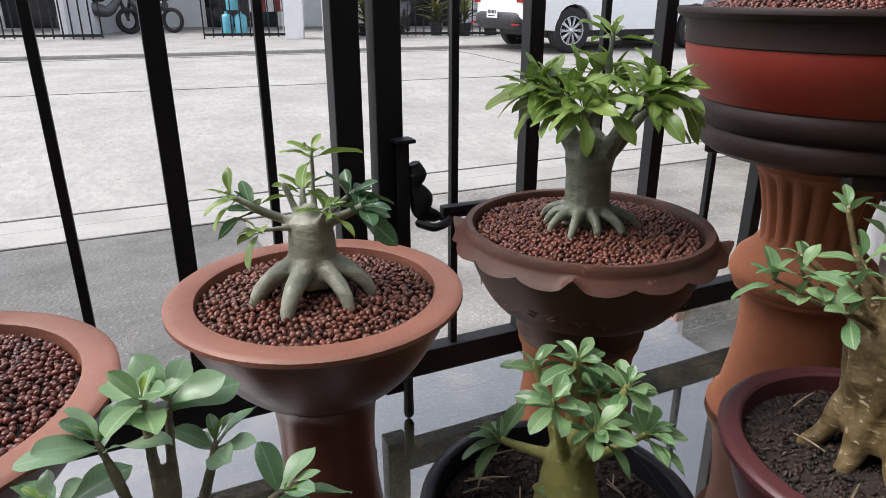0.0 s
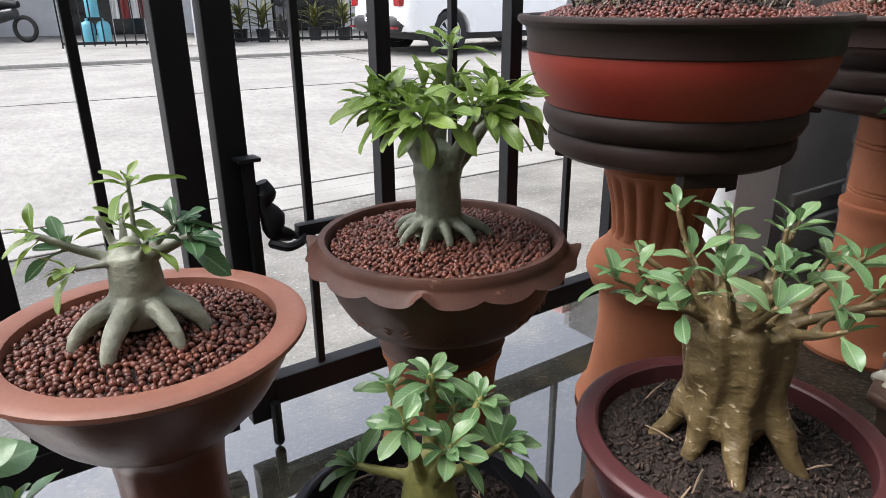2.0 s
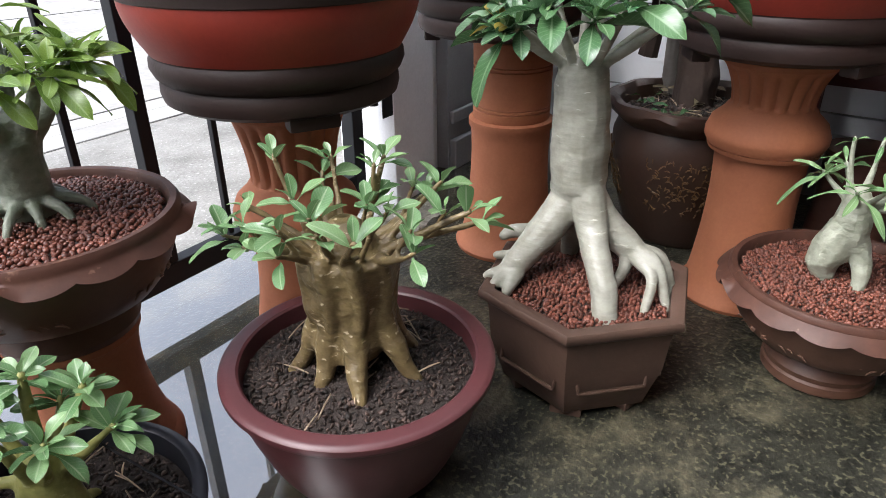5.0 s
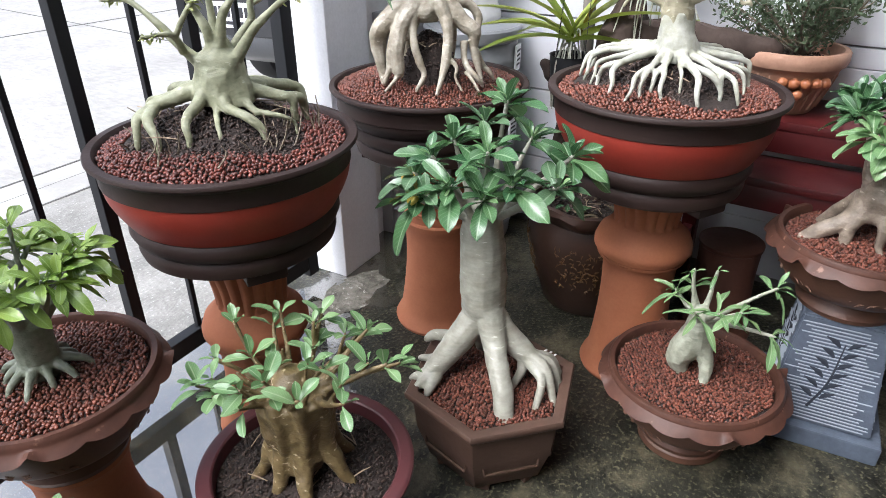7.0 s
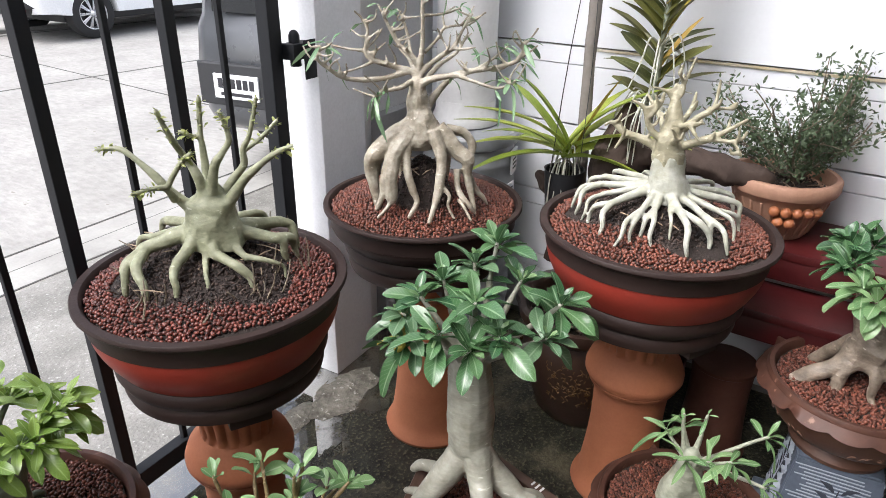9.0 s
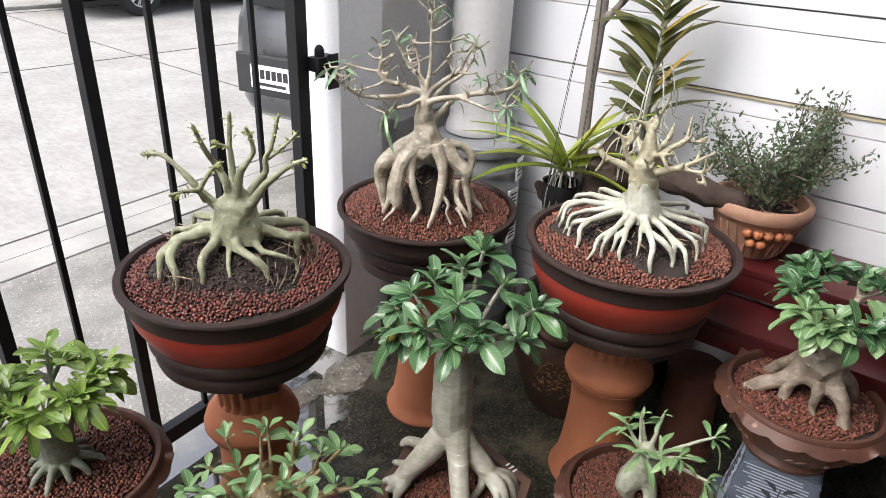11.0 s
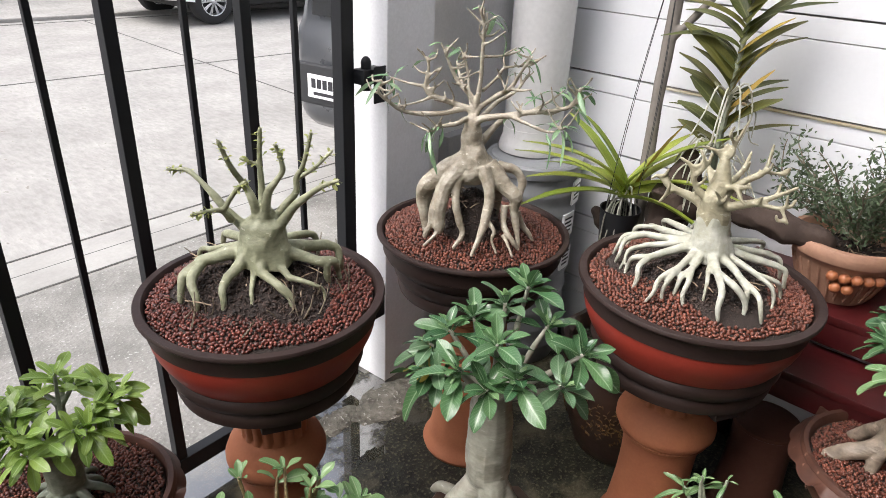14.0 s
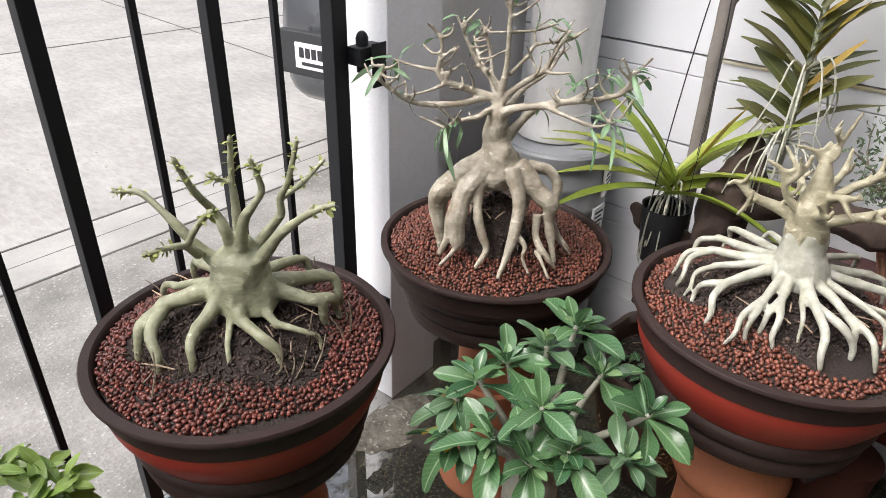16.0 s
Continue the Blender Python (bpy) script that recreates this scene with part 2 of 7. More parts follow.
PUDDLE = (-0.95, -0.3, -0.80, -0.30)  # reach in the floor axes
M = {
    "terracotta": material("terracotta", (0.38, 0.135, 0.060), (0.27, 0.088, 0.042), rough=0.75, scale=6, fine=140, bump=0.12),
    "terracotta_dull": material("terracotta_dull", (0.27, 0.110, 0.070), (0.17, 0.062, 0.040), rough=0.5, scale=7, fine=120, bump=0.12),
    # damp gloss, with the shade below the bowl rims put into its darker colour
    "terracotta_wet_shaded": material("terracotta_wet_shaded", (0.185, 0.066, 0.042), (0.10, 0.036, 0.024), rough=0.34, scale=7, fine=120, bump=0.12),
    "brown_clay": material("brown_clay", (0.125, 0.051, 0.034), (0.068, 0.027, 0.018), spec=0.3, rough=0.55, scale=9, fine=100, bump=0.15),
    "brown_glaze": material("brown_glaze", (0.120, 0.056, 0.034), (0.060, 0.029, 0.018), rough=0.5, scale=10, fine=90, bump=0.1),
    "jar_glaze": material("jar_glaze", (0.050, 0.026, 0.017), (0.026, 0.014, 0.010), rough=0.38, scale=10, fine=90, bump=0.12),
    "rim_clay": material("rim_clay", (0.090, 0.039, 0.026), (0.036, 0.016, 0.011), spec=0.3, rough=0.5, scale=12, fine=32, bump=0.2, spots=((0.22, 0.125, 0.088), 0.66), contrast=0.3),
    "dark_clay": material("dark_clay", (0.030, 0.017, 0.014), (0.016, 0.009, 0.008), spec=0.3, rough=0.55, scale=8, fine=110, bump=0.12),
    "red_clay": material("red_clay", (0.255, 0.028, 0.016), (0.20, 0.022, 0.012), rough=0.5, scale=5, fine=110, bump=0.06),
    "relief_clay": material("relief_clay", (0.19, 0.10, 0.065), (0.10, 0.05, 0.034), rough=0.55, scale=20, fine=90),
    "hex_clay": material("hex_clay", (0.098, 0.056, 0.040), (0.045, 0.028, 0.020), spec=0.35, rough=0.5, scale=10, fine=80, bump=0.2, contrast=0.25),
    "maroon_plastic": material("maroon_plastic", (0.092, 0.027, 0.029), (0.066, 0.020, 0.021), rough=0.42, scale=6, fine=120, bump=0.04),
    "black_plastic": material("black_plastic", (0.012, 0.013, 0.018), (0.02, 0.021, 0.026), rough=0.4, scale=6, bump=0.04),
    "gold_relief": material("gold_relief", (0.12, 0.065, 0.02), (0.07, 0.04, 0.014), rough=0.5, scale=20),
    "pebble": material("pebble", (0.150, 0.047, 0.028), (0.058, 0.019, 0.012), rough=0.40, scale=25, fine=200, bump=0.1, vary=0.45),
    "pebble_wet": material("pebble_wet", (0.135, 0.038, 0.026), (0.052, 0.016, 0.012), rough=0.33, scale=25, fine=200, bump=0.1, vary=0.5),
    "soil": material("soil", (0.026, 0.017, 0.013), (0.011, 0.008, 0.006), rough=0.95, scale=40, fine=180, bump=0.8, spots=((0.09, 0.06, 0.045), 0.66)),
    "bark_chip": material("bark_chip", (0.046, 0.028, 0.021), (0.020, 0.013, 0.010), rough=0.62, scale=60, fine=200, bump=0.4, vary=0.85),
    "straw": material("straw", (0.33, 0.25, 0.17), (0.22, 0.15, 0.1), rough=0.8, scale=40, vary=0.4),
    "black_steel": material("black_steel", (0.006, 0.007, 0.009), (0.010, 0.011, 0.013), spec=0.3, rough=0.55, scale=12, fine=150, bump=0.05),
    "white_paint": material("white_paint", (0.72, 0.73, 0.75), (0.60, 0.61, 0.62), rough=0.6, scale=2.5, mix=0.6, fine=120, bump=0.08),
    "grey_wall": material("grey_wall", (0.69, 0.685, 0.67), (0.60, 0.595, 0.58), rough=0.7, scale=2.0, mix=0.6, fine=120, bump=0.1),
    "grey_panel": material("grey_panel", (0.36, 0.36, 0.355), (0.27, 0.27, 0.265), rough=0.65, scale=3.0, mix=0.7, fine=110, bump=0.12),
    "siding": material("siding", (0.70, 0.715, 0.74), (0.62, 0.635, 0.655), rough=0.5, scale=1.6, mix=0.6, fine=80, bump=0.0, contrast=0.03),
    "siding_gap": material("siding_gap", (0.33, 0.32, 0.30), rough=0.8),
    "rust_stain": material("rust_stain", (0.30, 0.24, 0.12), (0.45, 0.43, 0.36), rough=0.8, scale=6, mix=0.9),
    "road": material("road", (0.315, 0.308, 0.29), (0.215, 0.21, 0.196), rough=0.8, scale=1.3, mix=0.75, bump=1.0, fine=26, contrast=0.34, stretch=(1, 0.45, 1), spots=((0.17, 0.16, 0.14), 0.67), relief=0.008),
    "apron": material("apron", (0.26, 0.252, 0.23), (0.115, 0.112, 0.10), rough=0.55, scale=2.6, mix=0.9, bump=0.9, fine=85, spots=((0.34, 0.335, 0.32), 0.64), contrast=0.45),
    "apron_wet": material("apron_wet", (0.150, 0.146, 0.134), (0.060, 0.059, 0.054), rough=0.45, scale=3.2, mix=0.95, bump=0.9, fine=85, spots=((0.25, 0.245, 0.235), 0.65), contrast=0.45),
    "rubble": material("rubble", (0.23, 0.215, 0.18), (0.085, 0.08, 0.062), rough=0.85, scale=16, mix=1.0, bump=1.0, fine=75, spots=((0.34, 0.33, 0.30), 0.63), contrast=0.5, relief=0.008),
    "gutter": material("gutter", (0.32, 0.315, 0.295), (0.22, 0.215, 0.20), rough=0.7, scale=3, mix=0.7, bump=0.3, fine=60),
    "joint": material("joint", (0.09, 0.088, 0.08), rough=0.9),
    "grey_plastic": material("grey_plastic", (0.24, 0.25, 0.26), (0.19, 0.2, 0.21), rough=0.45, scale=3, bump=0.03),
    "pvc": material("pvc", (0.62, 0.62, 0.615), (0.55, 0.55, 0.54), rough=0.35, scale=3, bump=0.02),
    "red_lacquer": material("red_lacquer", (0.066, 0.0075, 0.008), (0.036, 0.005, 0.005), rough=0.42, scale=6, bump=0.06, coat=0.08, spec=0.35),
    "driftwood": material("driftwood", (0.0450, 0.0270, 0.0192), (0.0180, 0.0120, 0.0090), rough=0.85, scale=14, fine=70, bump=0.9, stretch=(1, 1, 0.35)),
    "grey_stem": material("grey_stem", (0.20, 0.18, 0.16), (0.12, 0.105, 0.09), rough=0.85, scale=18, fine=80, bump=0.5),
    "slate": material("slate", (0.10, 0.125, 0.165), (0.06, 0.075, 0.10), rough=0.7, scale=9, mix=0.7, fine=110, bump=0.4),
    "slate_light": material("slate_light", (0.36, 0.40, 0.45), (0.26, 0.30, 0.35), rough=0.75, scale=15),
    "slate_dark": material("slate_dark", (0.022, 0.028, 0.042), (0.03, 0.036, 0.05), rough=0.6, scale=15),
    "car_white": material("car_white", (0.78, 0.79, 0.80), (0.74, 0.75, 0.76), rough=0.25, scale=2, bump=0.0, coat=0.6),
    "car_grey": material("car_grey", (0.040, 0.043, 0.048), (0.050, 0.053, 0.058), rough=0.3, scale=2, bump=0.0, coat=0.7),
    "car_trim": material("car_trim", (0.015, 0.016, 0.018), (0.022, 0.023, 0.025), rough=0.55, scale=9),
    "tyre": material("tyre", (0.016, 0.016, 0.017), (0.03, 0.03, 0.03), rough=0.85, scale=14),
    "alloy": material("alloy", (0.62, 0.63, 0.65), (0.5, 0.5, 0.52), rough=0.3, metal=0.9, scale=9),
    "plate_white": material("plate_white", (0.75, 0.76, 0.77), (0.7, 0.7, 0.71), rough=0.4, scale=9),
    "ink": material("ink", (0.02, 0.02, 0.025), rough=0.6),
    "glass_dark": material("glass_dark", (0.01, 0.012, 0.014), rough=0.08, scale=3, bump=0.0),
    "tail_red": material("tail_red", (0.30, 0.012, 0.014), rough=0.2, coat=0.5),
    "roofing": material("roofing", (0.42, 0.42, 0.41), (0.34, 0.34, 0.33), rough=0.6, scale=3),
    "cyan_plastic": material("cyan_plastic", (0.10, 0.36, 0.46), (0.08, 0.28, 0.38), rough=0.4),
    "cloth_red": material("cloth_red", (0.32, 0.07, 0.07), (0.2, 0.05, 0.06), rough=0.9),
    "orange_fruit": material("orange_fruit", (0.38, 0.14, 0.06), (0.24, 0.07, 0.03), rough=0.4, scale=30, fine=120),
    "pale_terracotta": material("pale_terracotta", (0.42, 0.24, 0.16), (0.24, 0.12, 0.075), rough=0.65, scale=14, fine=100, bump=0.2),
}


def bark(name, base, other, spots, rings=0.5, fine=55.0, at=0.66):
    """Adenium skin: smooth, with faint rings round the stem and pale corky specks."""
    return material(name, base, other, rough=0.48, scale=26, mix=0.9, bump=0.45 * rings + 0.35, fine=fine, spots=(spots, at), stretch=(1, 1, 1 + 1.5 * rings), relief=0.006, contrast=0.38)


BARK = {
    "grey_green": bark("bark_grey_green", (0.34, 0.35, 0.275), (0.22, 0.235, 0.17), (0.30, 0.30, 0.24)),
    "dark_green": bark("bark_dark_green", (0.225, 0.25, 0.19), (0.145, 0.165, 0.12), (0.20, 0.19, 0.15)),
    "pale_cream": bark("bark_pale_cream", (0.44, 0.445, 0.39), (0.30, 0.30, 0.22), (0.52, 0.53, 0.48), 0.2),
    "cream": bark("bark_cream", (0.36, 0.335, 0.235), (0.24, 0.215, 0.135), (0.46, 0.43, 0.33), 0.5),
    "green_cream": bark("bark_green_cream", (0.315, 0.325, 0.215), (0.19, 0.195, 0.115), (0.41, 0.41, 0.31), 0.4),
    "silver": material("bark_silver", (0.35, 0.345, 0.29), (0.225, 0.22, 0.17), rough=0.45, scale=22, mix=0.85, bump=0.45, fine=38, spots=((0.50, 0.49, 0.43), 0.68), stretch=(0.8, 0.8, 3.2), relief=0.004, contrast=0.30),
    "golden": bark("bark_golden", (0.185, 0.135, 0.058), (0.095, 0.064, 0.026), (0.42, 0.35, 0.24), 0.6, 60, 0.63),
    "beige": bark("bark_beige", (0.41, 0.375, 0.30), (0.20, 0.165, 0.115), (0.49, 0.455, 0.38), 0.5),
    "lime": bark("bark_lime", (0.31, 0.30, 0.095), (0.20, 0.205, 0.06), (0.40, 0.38, 0.2), 0.3),
    "twig": bark("bark_twig", (0.20, 0.165, 0.115), (0.12, 0.095, 0.065), (0.32, 0.29, 0.23), 0.6, 90),
    "wrinkled": bark("bark_wrinkled", (0.29, 0.235, 0.18), (0.14, 0.11, 0.08), (0.38, 0.32, 0.26), 0.9, 40),
}
LEAF = {
    "fresh": leaf_material("leaf_fresh", (0.125, 0.215, 0.036), (0.25, 0.36, 0.080), (0.30, 0.42, 0.14)),
    "deep": leaf_material("leaf_deep", (0.038, 0.108, 0.046), (0.100, 0.200, 0.080), (0.26, 0.39, 0.22), 0.22),
    "blue": leaf_material("leaf_blue", (0.11, 0.215, 0.11), (0.25, 0.38, 0.21), (0.26, 0.38, 0.24)),
    "mint": leaf_material("leaf_mint", (0.120, 0.235, 0.095), (0.22, 0.35, 0.155), (0.36, 0.47, 0.28)),
    "strap": leaf_material("leaf_strap", (0.050, 0.066, 0.013), (0.115, 0.110, 0.024), (0.14, 0.15, 0.05), 0.45),
    "old": leaf_material("leaf_old", (0.30, 0.25, 0.045), (0.33, 0.22, 0.06), (0.36, 0.33, 0.12)),
    "fine": leaf_material("leaf_fine", (0.065, 0.098, 0.050), (0.13, 0.175, 0.092), (0.10, 0.14, 0.075), 0.5),
    "sage": leaf_material("leaf_sage", (0.060, 0.135, 0.062), (0.12, 0.21, 0.11), (0.27, 0.38, 0.24), 0.24),
    "sprout": leaf_material("leaf_sprout", (0.20, 0.24, 0.06), (0.34, 0.36, 0.12), (0.34, 0.38, 0.16), 0.45),
    "lime": leaf_material("leaf_lime", (0.17, 0.235, 0.03), (0.30, 0.35, 0.055), (0.30, 0.36, 0.09), 0.35),
    "litter": leaf_material("leaf_litter", (0.10, 0.075, 0.045), (0.16, 0.13, 0.08), (0.2, 0.16, 0.1), 0.8),
}


# ---- geometry helpers ----
def finish(ob, mat, parent, label, smooth):
    ob.data.materials.append(mat)
    if smooth:
        ob.data.polygons.foreach_set("use_smooth", [True] * len(ob.data.polygons))
    if parent:
        ob.parent = parent
    if label:
        ob["label"] = label
    return ob


def part(name, bm, mat, parent=None, label="", smooth=True, sharp=40):
    """Links a bmesh as one mesh object, under a thing or a part where one is given."""
    bmesh.ops.recalc_face_normals(bm, faces=bm.faces)
    if smooth:
        for e in bm.edges:
            if len(e.link_faces) == 2 and e.calc_face_angle(0) > radians(sharp):
                e.smooth = False
    me = bpy.data.meshes.new(name)
    bm.to_mesh(me)
    bm.free()
    return finish(new(name, me), mat, parent, label, smooth)


def thing(name, m, label, category, group="", kind=""):
    """An Empty at a thing's base, which parents its parts."""
    ob = new(name)
    ob.empty_display_size = 0.05
    ob.matrix_world = m
    return tagged(ob, label, category, group, kind)


def box(x0, x1, y0, y1, z0, z1, bevel=0.0, bm=None):
    bm = bm or bmesh.new()
    made = bmesh.ops.create_cube(bm, size=1, matrix=Matrix.LocRotScale(((x0 + x1) / 2, (y0 + y1) / 2, (z0 + z1) / 2), None, (x1 - x0, y1 - y0, z1 - z0)))
    if bevel:
        edges = {e for v in made["verts"] for e in v.link_edges}
        bmesh.ops.bevel(bm, geom=list(edges), offset=bevel, segments=2, affect="EDGES", profile=0.6)
    return bm


def lathe(profile, segs=56, shape=None, bm=None):
    """Turns (radius, height) round z. shape(angle, r, z, i) may push each ring point out of round."""
    bm = bm or bmesh.new()
    rings = []
    for i, (r, z) in enumerate(profile):
        if r < 1e-5:
            rings.append([bm.verts.new((0, 0, z))])
            continue
        ring = []
        for k in range(segs):
            a = 2 * math.pi * k / segs
            rr, zz = shape(a, r, z, i) if shape else (r, z)
            ring.append(bm.verts.new((rr * math.cos(a), rr * math.sin(a), zz)))
        rings.append(ring)
    for p, q in zip(rings, rings[1:]):
        for k in range(segs):
            n = (k + 1) % segs
            if len(p) == 1 and len(q) > 1:
                bm.faces.new((p[0], q[k], q[n]))
            elif len(q) == 1 and len(p) > 1:
                bm.faces.new((p[k], p[n], q[0]))
            elif len(p) > 1:
                bm.faces.new((p[k], p[n], q[n], q[k]))
    return bm


def curve_points(pts, steps):
    """Catmull-Rom through the points."""
    pts = [Vector(p) for p in pts]
    ext = [pts[0] * 2 - pts[1], *pts, pts[-1] * 2 - pts[-2]]
    out = []
    for i in range(1, len(ext) - 2):
        a, b, c, d = ext[i - 1:i + 3]
        for s in range(steps):
            t = s / steps
            out.append(0.5 * ((2 * b) + (c - a) * t + (2 * a - 5 * b + 4 * c - d) * t * t + (3 * b - a - 3 * c + d) * t ** 3))
    out.append(pts[-1])
    return out


def tube(bm, pts, radii, segs=8, steps=4, lump=0.0, seed=0.0):
    """A limb along the points, with a radius at each, rounded at its tip."""
    path = curve_points(pts, steps)
    n = len(path)
    rad = [float(np.interp(i / (n - 1) * (len(radii) - 1), range(len(radii)), radii)) for i in range(n)]
    tip = (path[-1] - path[-2]).normalized()
    for f_, k in ((0.6, 0.75), (0.95, 0.35)):
        path.append(path[n - 1] + tip * rad[n - 1] * f_)
        rad.append(rad[n - 1] * k)
    side = Vector((0.3, 0.5, 0.8))
    rings = []
    for i, p in enumerate(path):
        d = (path[min(i + 1, len(path) - 1)] - path[max(i - 1, 0)]).normalized()
        side = (side - d * side.dot(d))
        if side.length < 1e-4:
            side = d.orthogonal()
        side.normalize()
        other = d.cross(side)
        ring = []
        for k in range(segs):
            a = 2 * math.pi * k / segs
            v = side * math.cos(a) + other * math.sin(a)
            r = rad[i]
            if lump:
                r *= 1 + lump * noise.noise((p + v * r) * 28 + Vector((seed, seed * 2, 0)))
            ring.append(bm.verts.new(p + v * r))
        rings.append(ring)
    for p, q in zip(rings, rings[1:]):
        for k in range(segs):
            bm.faces.new((p[k], p[(k + 1) % segs], q[(k + 1) % segs], q[k]))
    bm.faces.new(rings[0][::-1])
    bm.faces.new(rings[-1])
    return bm


def soup(name, verts, faces, mat, parent=None, label="", smooth=True):
    """One mesh from arrays of many small pieces."""
    me = bpy.data.meshes.new(name)
    v = np.asarray(verts, np.float32)
    f_ = np.asarray(faces, np.int32)
    n = f_.shape[1]
    me.vertices.add(len(v))
    me.vertices.foreach_set("co", v.ravel())
    me.loops.add(f_.size)
    me.loops.foreach_set("vertex_index", f_.ravel())
    me.polygons.add(len(f_))
    me.polygons.foreach_set("loop_start", np.arange(0, f_.size, n, dtype=np.int32))
    me.update(calc_edges=True)
    me.validate()
    return finish(new(name, me), mat, parent, label, smooth)


def ball(level):
    bm = bmesh.new()
    bmesh.ops.create_icosphere(bm, subdivisions=level, radius=1)
    v = np.array([x.co[:] for x in bm.verts])
    f_ = np.array([[x.index for x in q.verts] for q in bm.faces])
    bm.free()
    return v, f_


BALL = ball(2)
CHIP = ball(1)
CHIP = (CHIP[0] * np.random.default_rng(3).uniform(0.65, 1.25, (len(CHIP[0]), 1)), CHIP[1])


def scatter(places, sizes, rng, squash=0.72, slim=(0.72, 1.0), shape=None):
    """Many pebbles: each a turned, flattened ball."""
    bv, bf = shape or BALL
    n = len(places)
    q = rng.normal(size=(n, 4))
    q /= np.linalg.norm(q, axis=1)[:, None]
    w, x, y, z = q.T
    rot = np.stack([1 - 2 * (y * y + z * z), 2 * (x * y - z * w), 2 * (x * z + y * w), 2 * (x * y + z * w), 1 - 2 * (x * x + z * z), 2 * (y * z - x * w), 2 * (x * z - y * w), 2 * (y * z + x * w), 1 - 2 * (x * x + y * y)], 1).reshape(n, 3, 3)
    ax = np.stack([np.ones(n), rng.uniform(*slim, n), rng.uniform(squash - 0.12, squash + 0.12, n)], 1) * np.asarray(sizes)[:, None]
    v = np.einsum("nij,nkj->nki", rot, bv[None] * ax[:, None, :]) + np.asarray(places)[:, None, :]
    f_ = (bf[None] + (np.arange(n) * len(bv))[:, None, None]).reshape(-1, 3)
    return v.reshape(-1, 3), f_


def gravel(name, m, radius, label, size=0.0053, mound=0.012, hexagon=False, clear=0.0, seed=1, mat="pebble"):
    """Clay pellets that fill a pot to its rim, heaped a little in the middle."""
    rng = np.random.default_rng(seed)
    step = size * 1.72
    k = int(radius / step) + 2
    gx, gy = np.meshgrid(np.arange(-k, k + 1) * step, np.arange(-k, k + 1) * step * 0.866)
    gx = gx + (np.arange(-k, k + 1)[:, None] % 2) * step / 2
    p = np.stack([gx.ravel(), gy.ravel()], 1) + rng.uniform(-0.28, 0.28, (gx.size, 2)) * step
    d = np.hypot(p[:, 0], p[:, 1])
    if hexagon:
        a = np.arctan2(p[:, 1], p[:, 0])
        lim = radius * 0.866 / np.cos((a % (math.pi / 3)) - math.pi / 6)
    else:
        lim = np.full(len(p), radius)
    edge = clear * (1 + 0.25 * np.sin(3 * np.arctan2(p[:, 1], p[:, 0]) + seed))
    ok = (d < lim - size * 0.7) & (d > edge)
    p, d = p[ok], d[ok]
    z = mound * (1 - (d / radius) ** 2) + rng.uniform(-0.25, 0.3, len(p)) * size
    v, f_ = scatter(np.column_stack([p, z]), size * rng.uniform(0.82, 1.12, len(p)), rng, 0.70, (0.68, 0.92))
    ob = soup(name, v, f_, M[mat])
    ob.matrix_world = m
    # dark backing stands in for the shade between the pellets
    base = lathe([(0, -0.03), (radius * 0.99, -0.03), (radius * 0.99, -size * 0.6)] + [(radius * (1 - k / 10), mound * (1 - (1 - k / 10) ** 2) - size * 0.6) for k in range(1, 10)] + [(0, mound - size * 0.6)], 6 if hexagon else 48)
    part("bed", base, M["soil"], ob, "dark backing that gives the pellet gaps their shade")
    return tagged(ob, label, "gravel", kind="stuff")


def soil_bed(m, radius, label, mound=0.02, chips=900, seed=1, mat="bark_chip", chip=0.006):
    """Dark potting soil, an uneven bed with bark chips lying on it."""
    chips = int(chips * 2.2)
    rng = np.random.default_rng(seed)
    bed = thing("soil", m, label, "soil", kind="stuff")
    prof = [(0, mound), *[(radius * k / 12, mound * (1 - (k / 12) ** 2)) for k in range(1, 13)], (radius * 0.97, -0.02), (0, -0.02)]
    bm = lathe(prof, 48, lambda a, r, z, i: (r, z + (0.006 * noise.noise((r * math.cos(a) * 30, r * math.sin(a) * 30, seed)) if 0 < i < 12 else 0)))
    part("bed", bm, M["soil"], bed)
    r = radius * 0.97 * np.sqrt(rng.uniform(0, 1, chips))
    a = rng.uniform(0, 2 * math.pi, chips)
    p = np.column_stack([r * np.cos(a), r * np.sin(a), mound * (1 - (r / radius) ** 2) + rng.uniform(-0.001, 0.004, chips)])
    v, f_ = scatter(p, chip * rng.uniform(0.3, 1.3, chips) ** 1.3, rng, 0.32, (0.35, 0.8), CHIP)
    soup("chips", v, f_, M[mat], bed, "", False)
    bm = bmesh.new()
    for k in range(22):
        c = Vector((rng.uniform(-0.7, 0.7) * radius, rng.uniform(-0.7, 0.7) * radius, mound * 0.8 + 0.006))
        t = rng.uniform(0, math.pi)
        w = Vector((math.cos(t), math.sin(t), 0.05)) * rng.uniform(0.012, 0.035)
        tube(bm, [c - w, c + Vector((0, 0, 0.002)), c + w], [0.0012, 0.0016, 0.001], 5, 3)
    part("straws", bm, M["straw"], bed, "dry pale straw bits")
    return bed


# ---- the large structure ----
GATE = pose(1.057, 1.784, 0, 0, 0, 29.7)  # origin at the hinge post, x along the gate, y towards the street


def at_gate(x, y, z=0.0, turn=0.0):
    return GATE @ pose(x, y, z, 0, 0, turn)


def struct(name, bm, mat, m=None, label="", category="", smooth=False):
    ob = part(name, bm, mat, smooth=smooth)
    ob.matrix_world = m or Matrix()
    return tagged(ob, label, category or name, kind="structure")


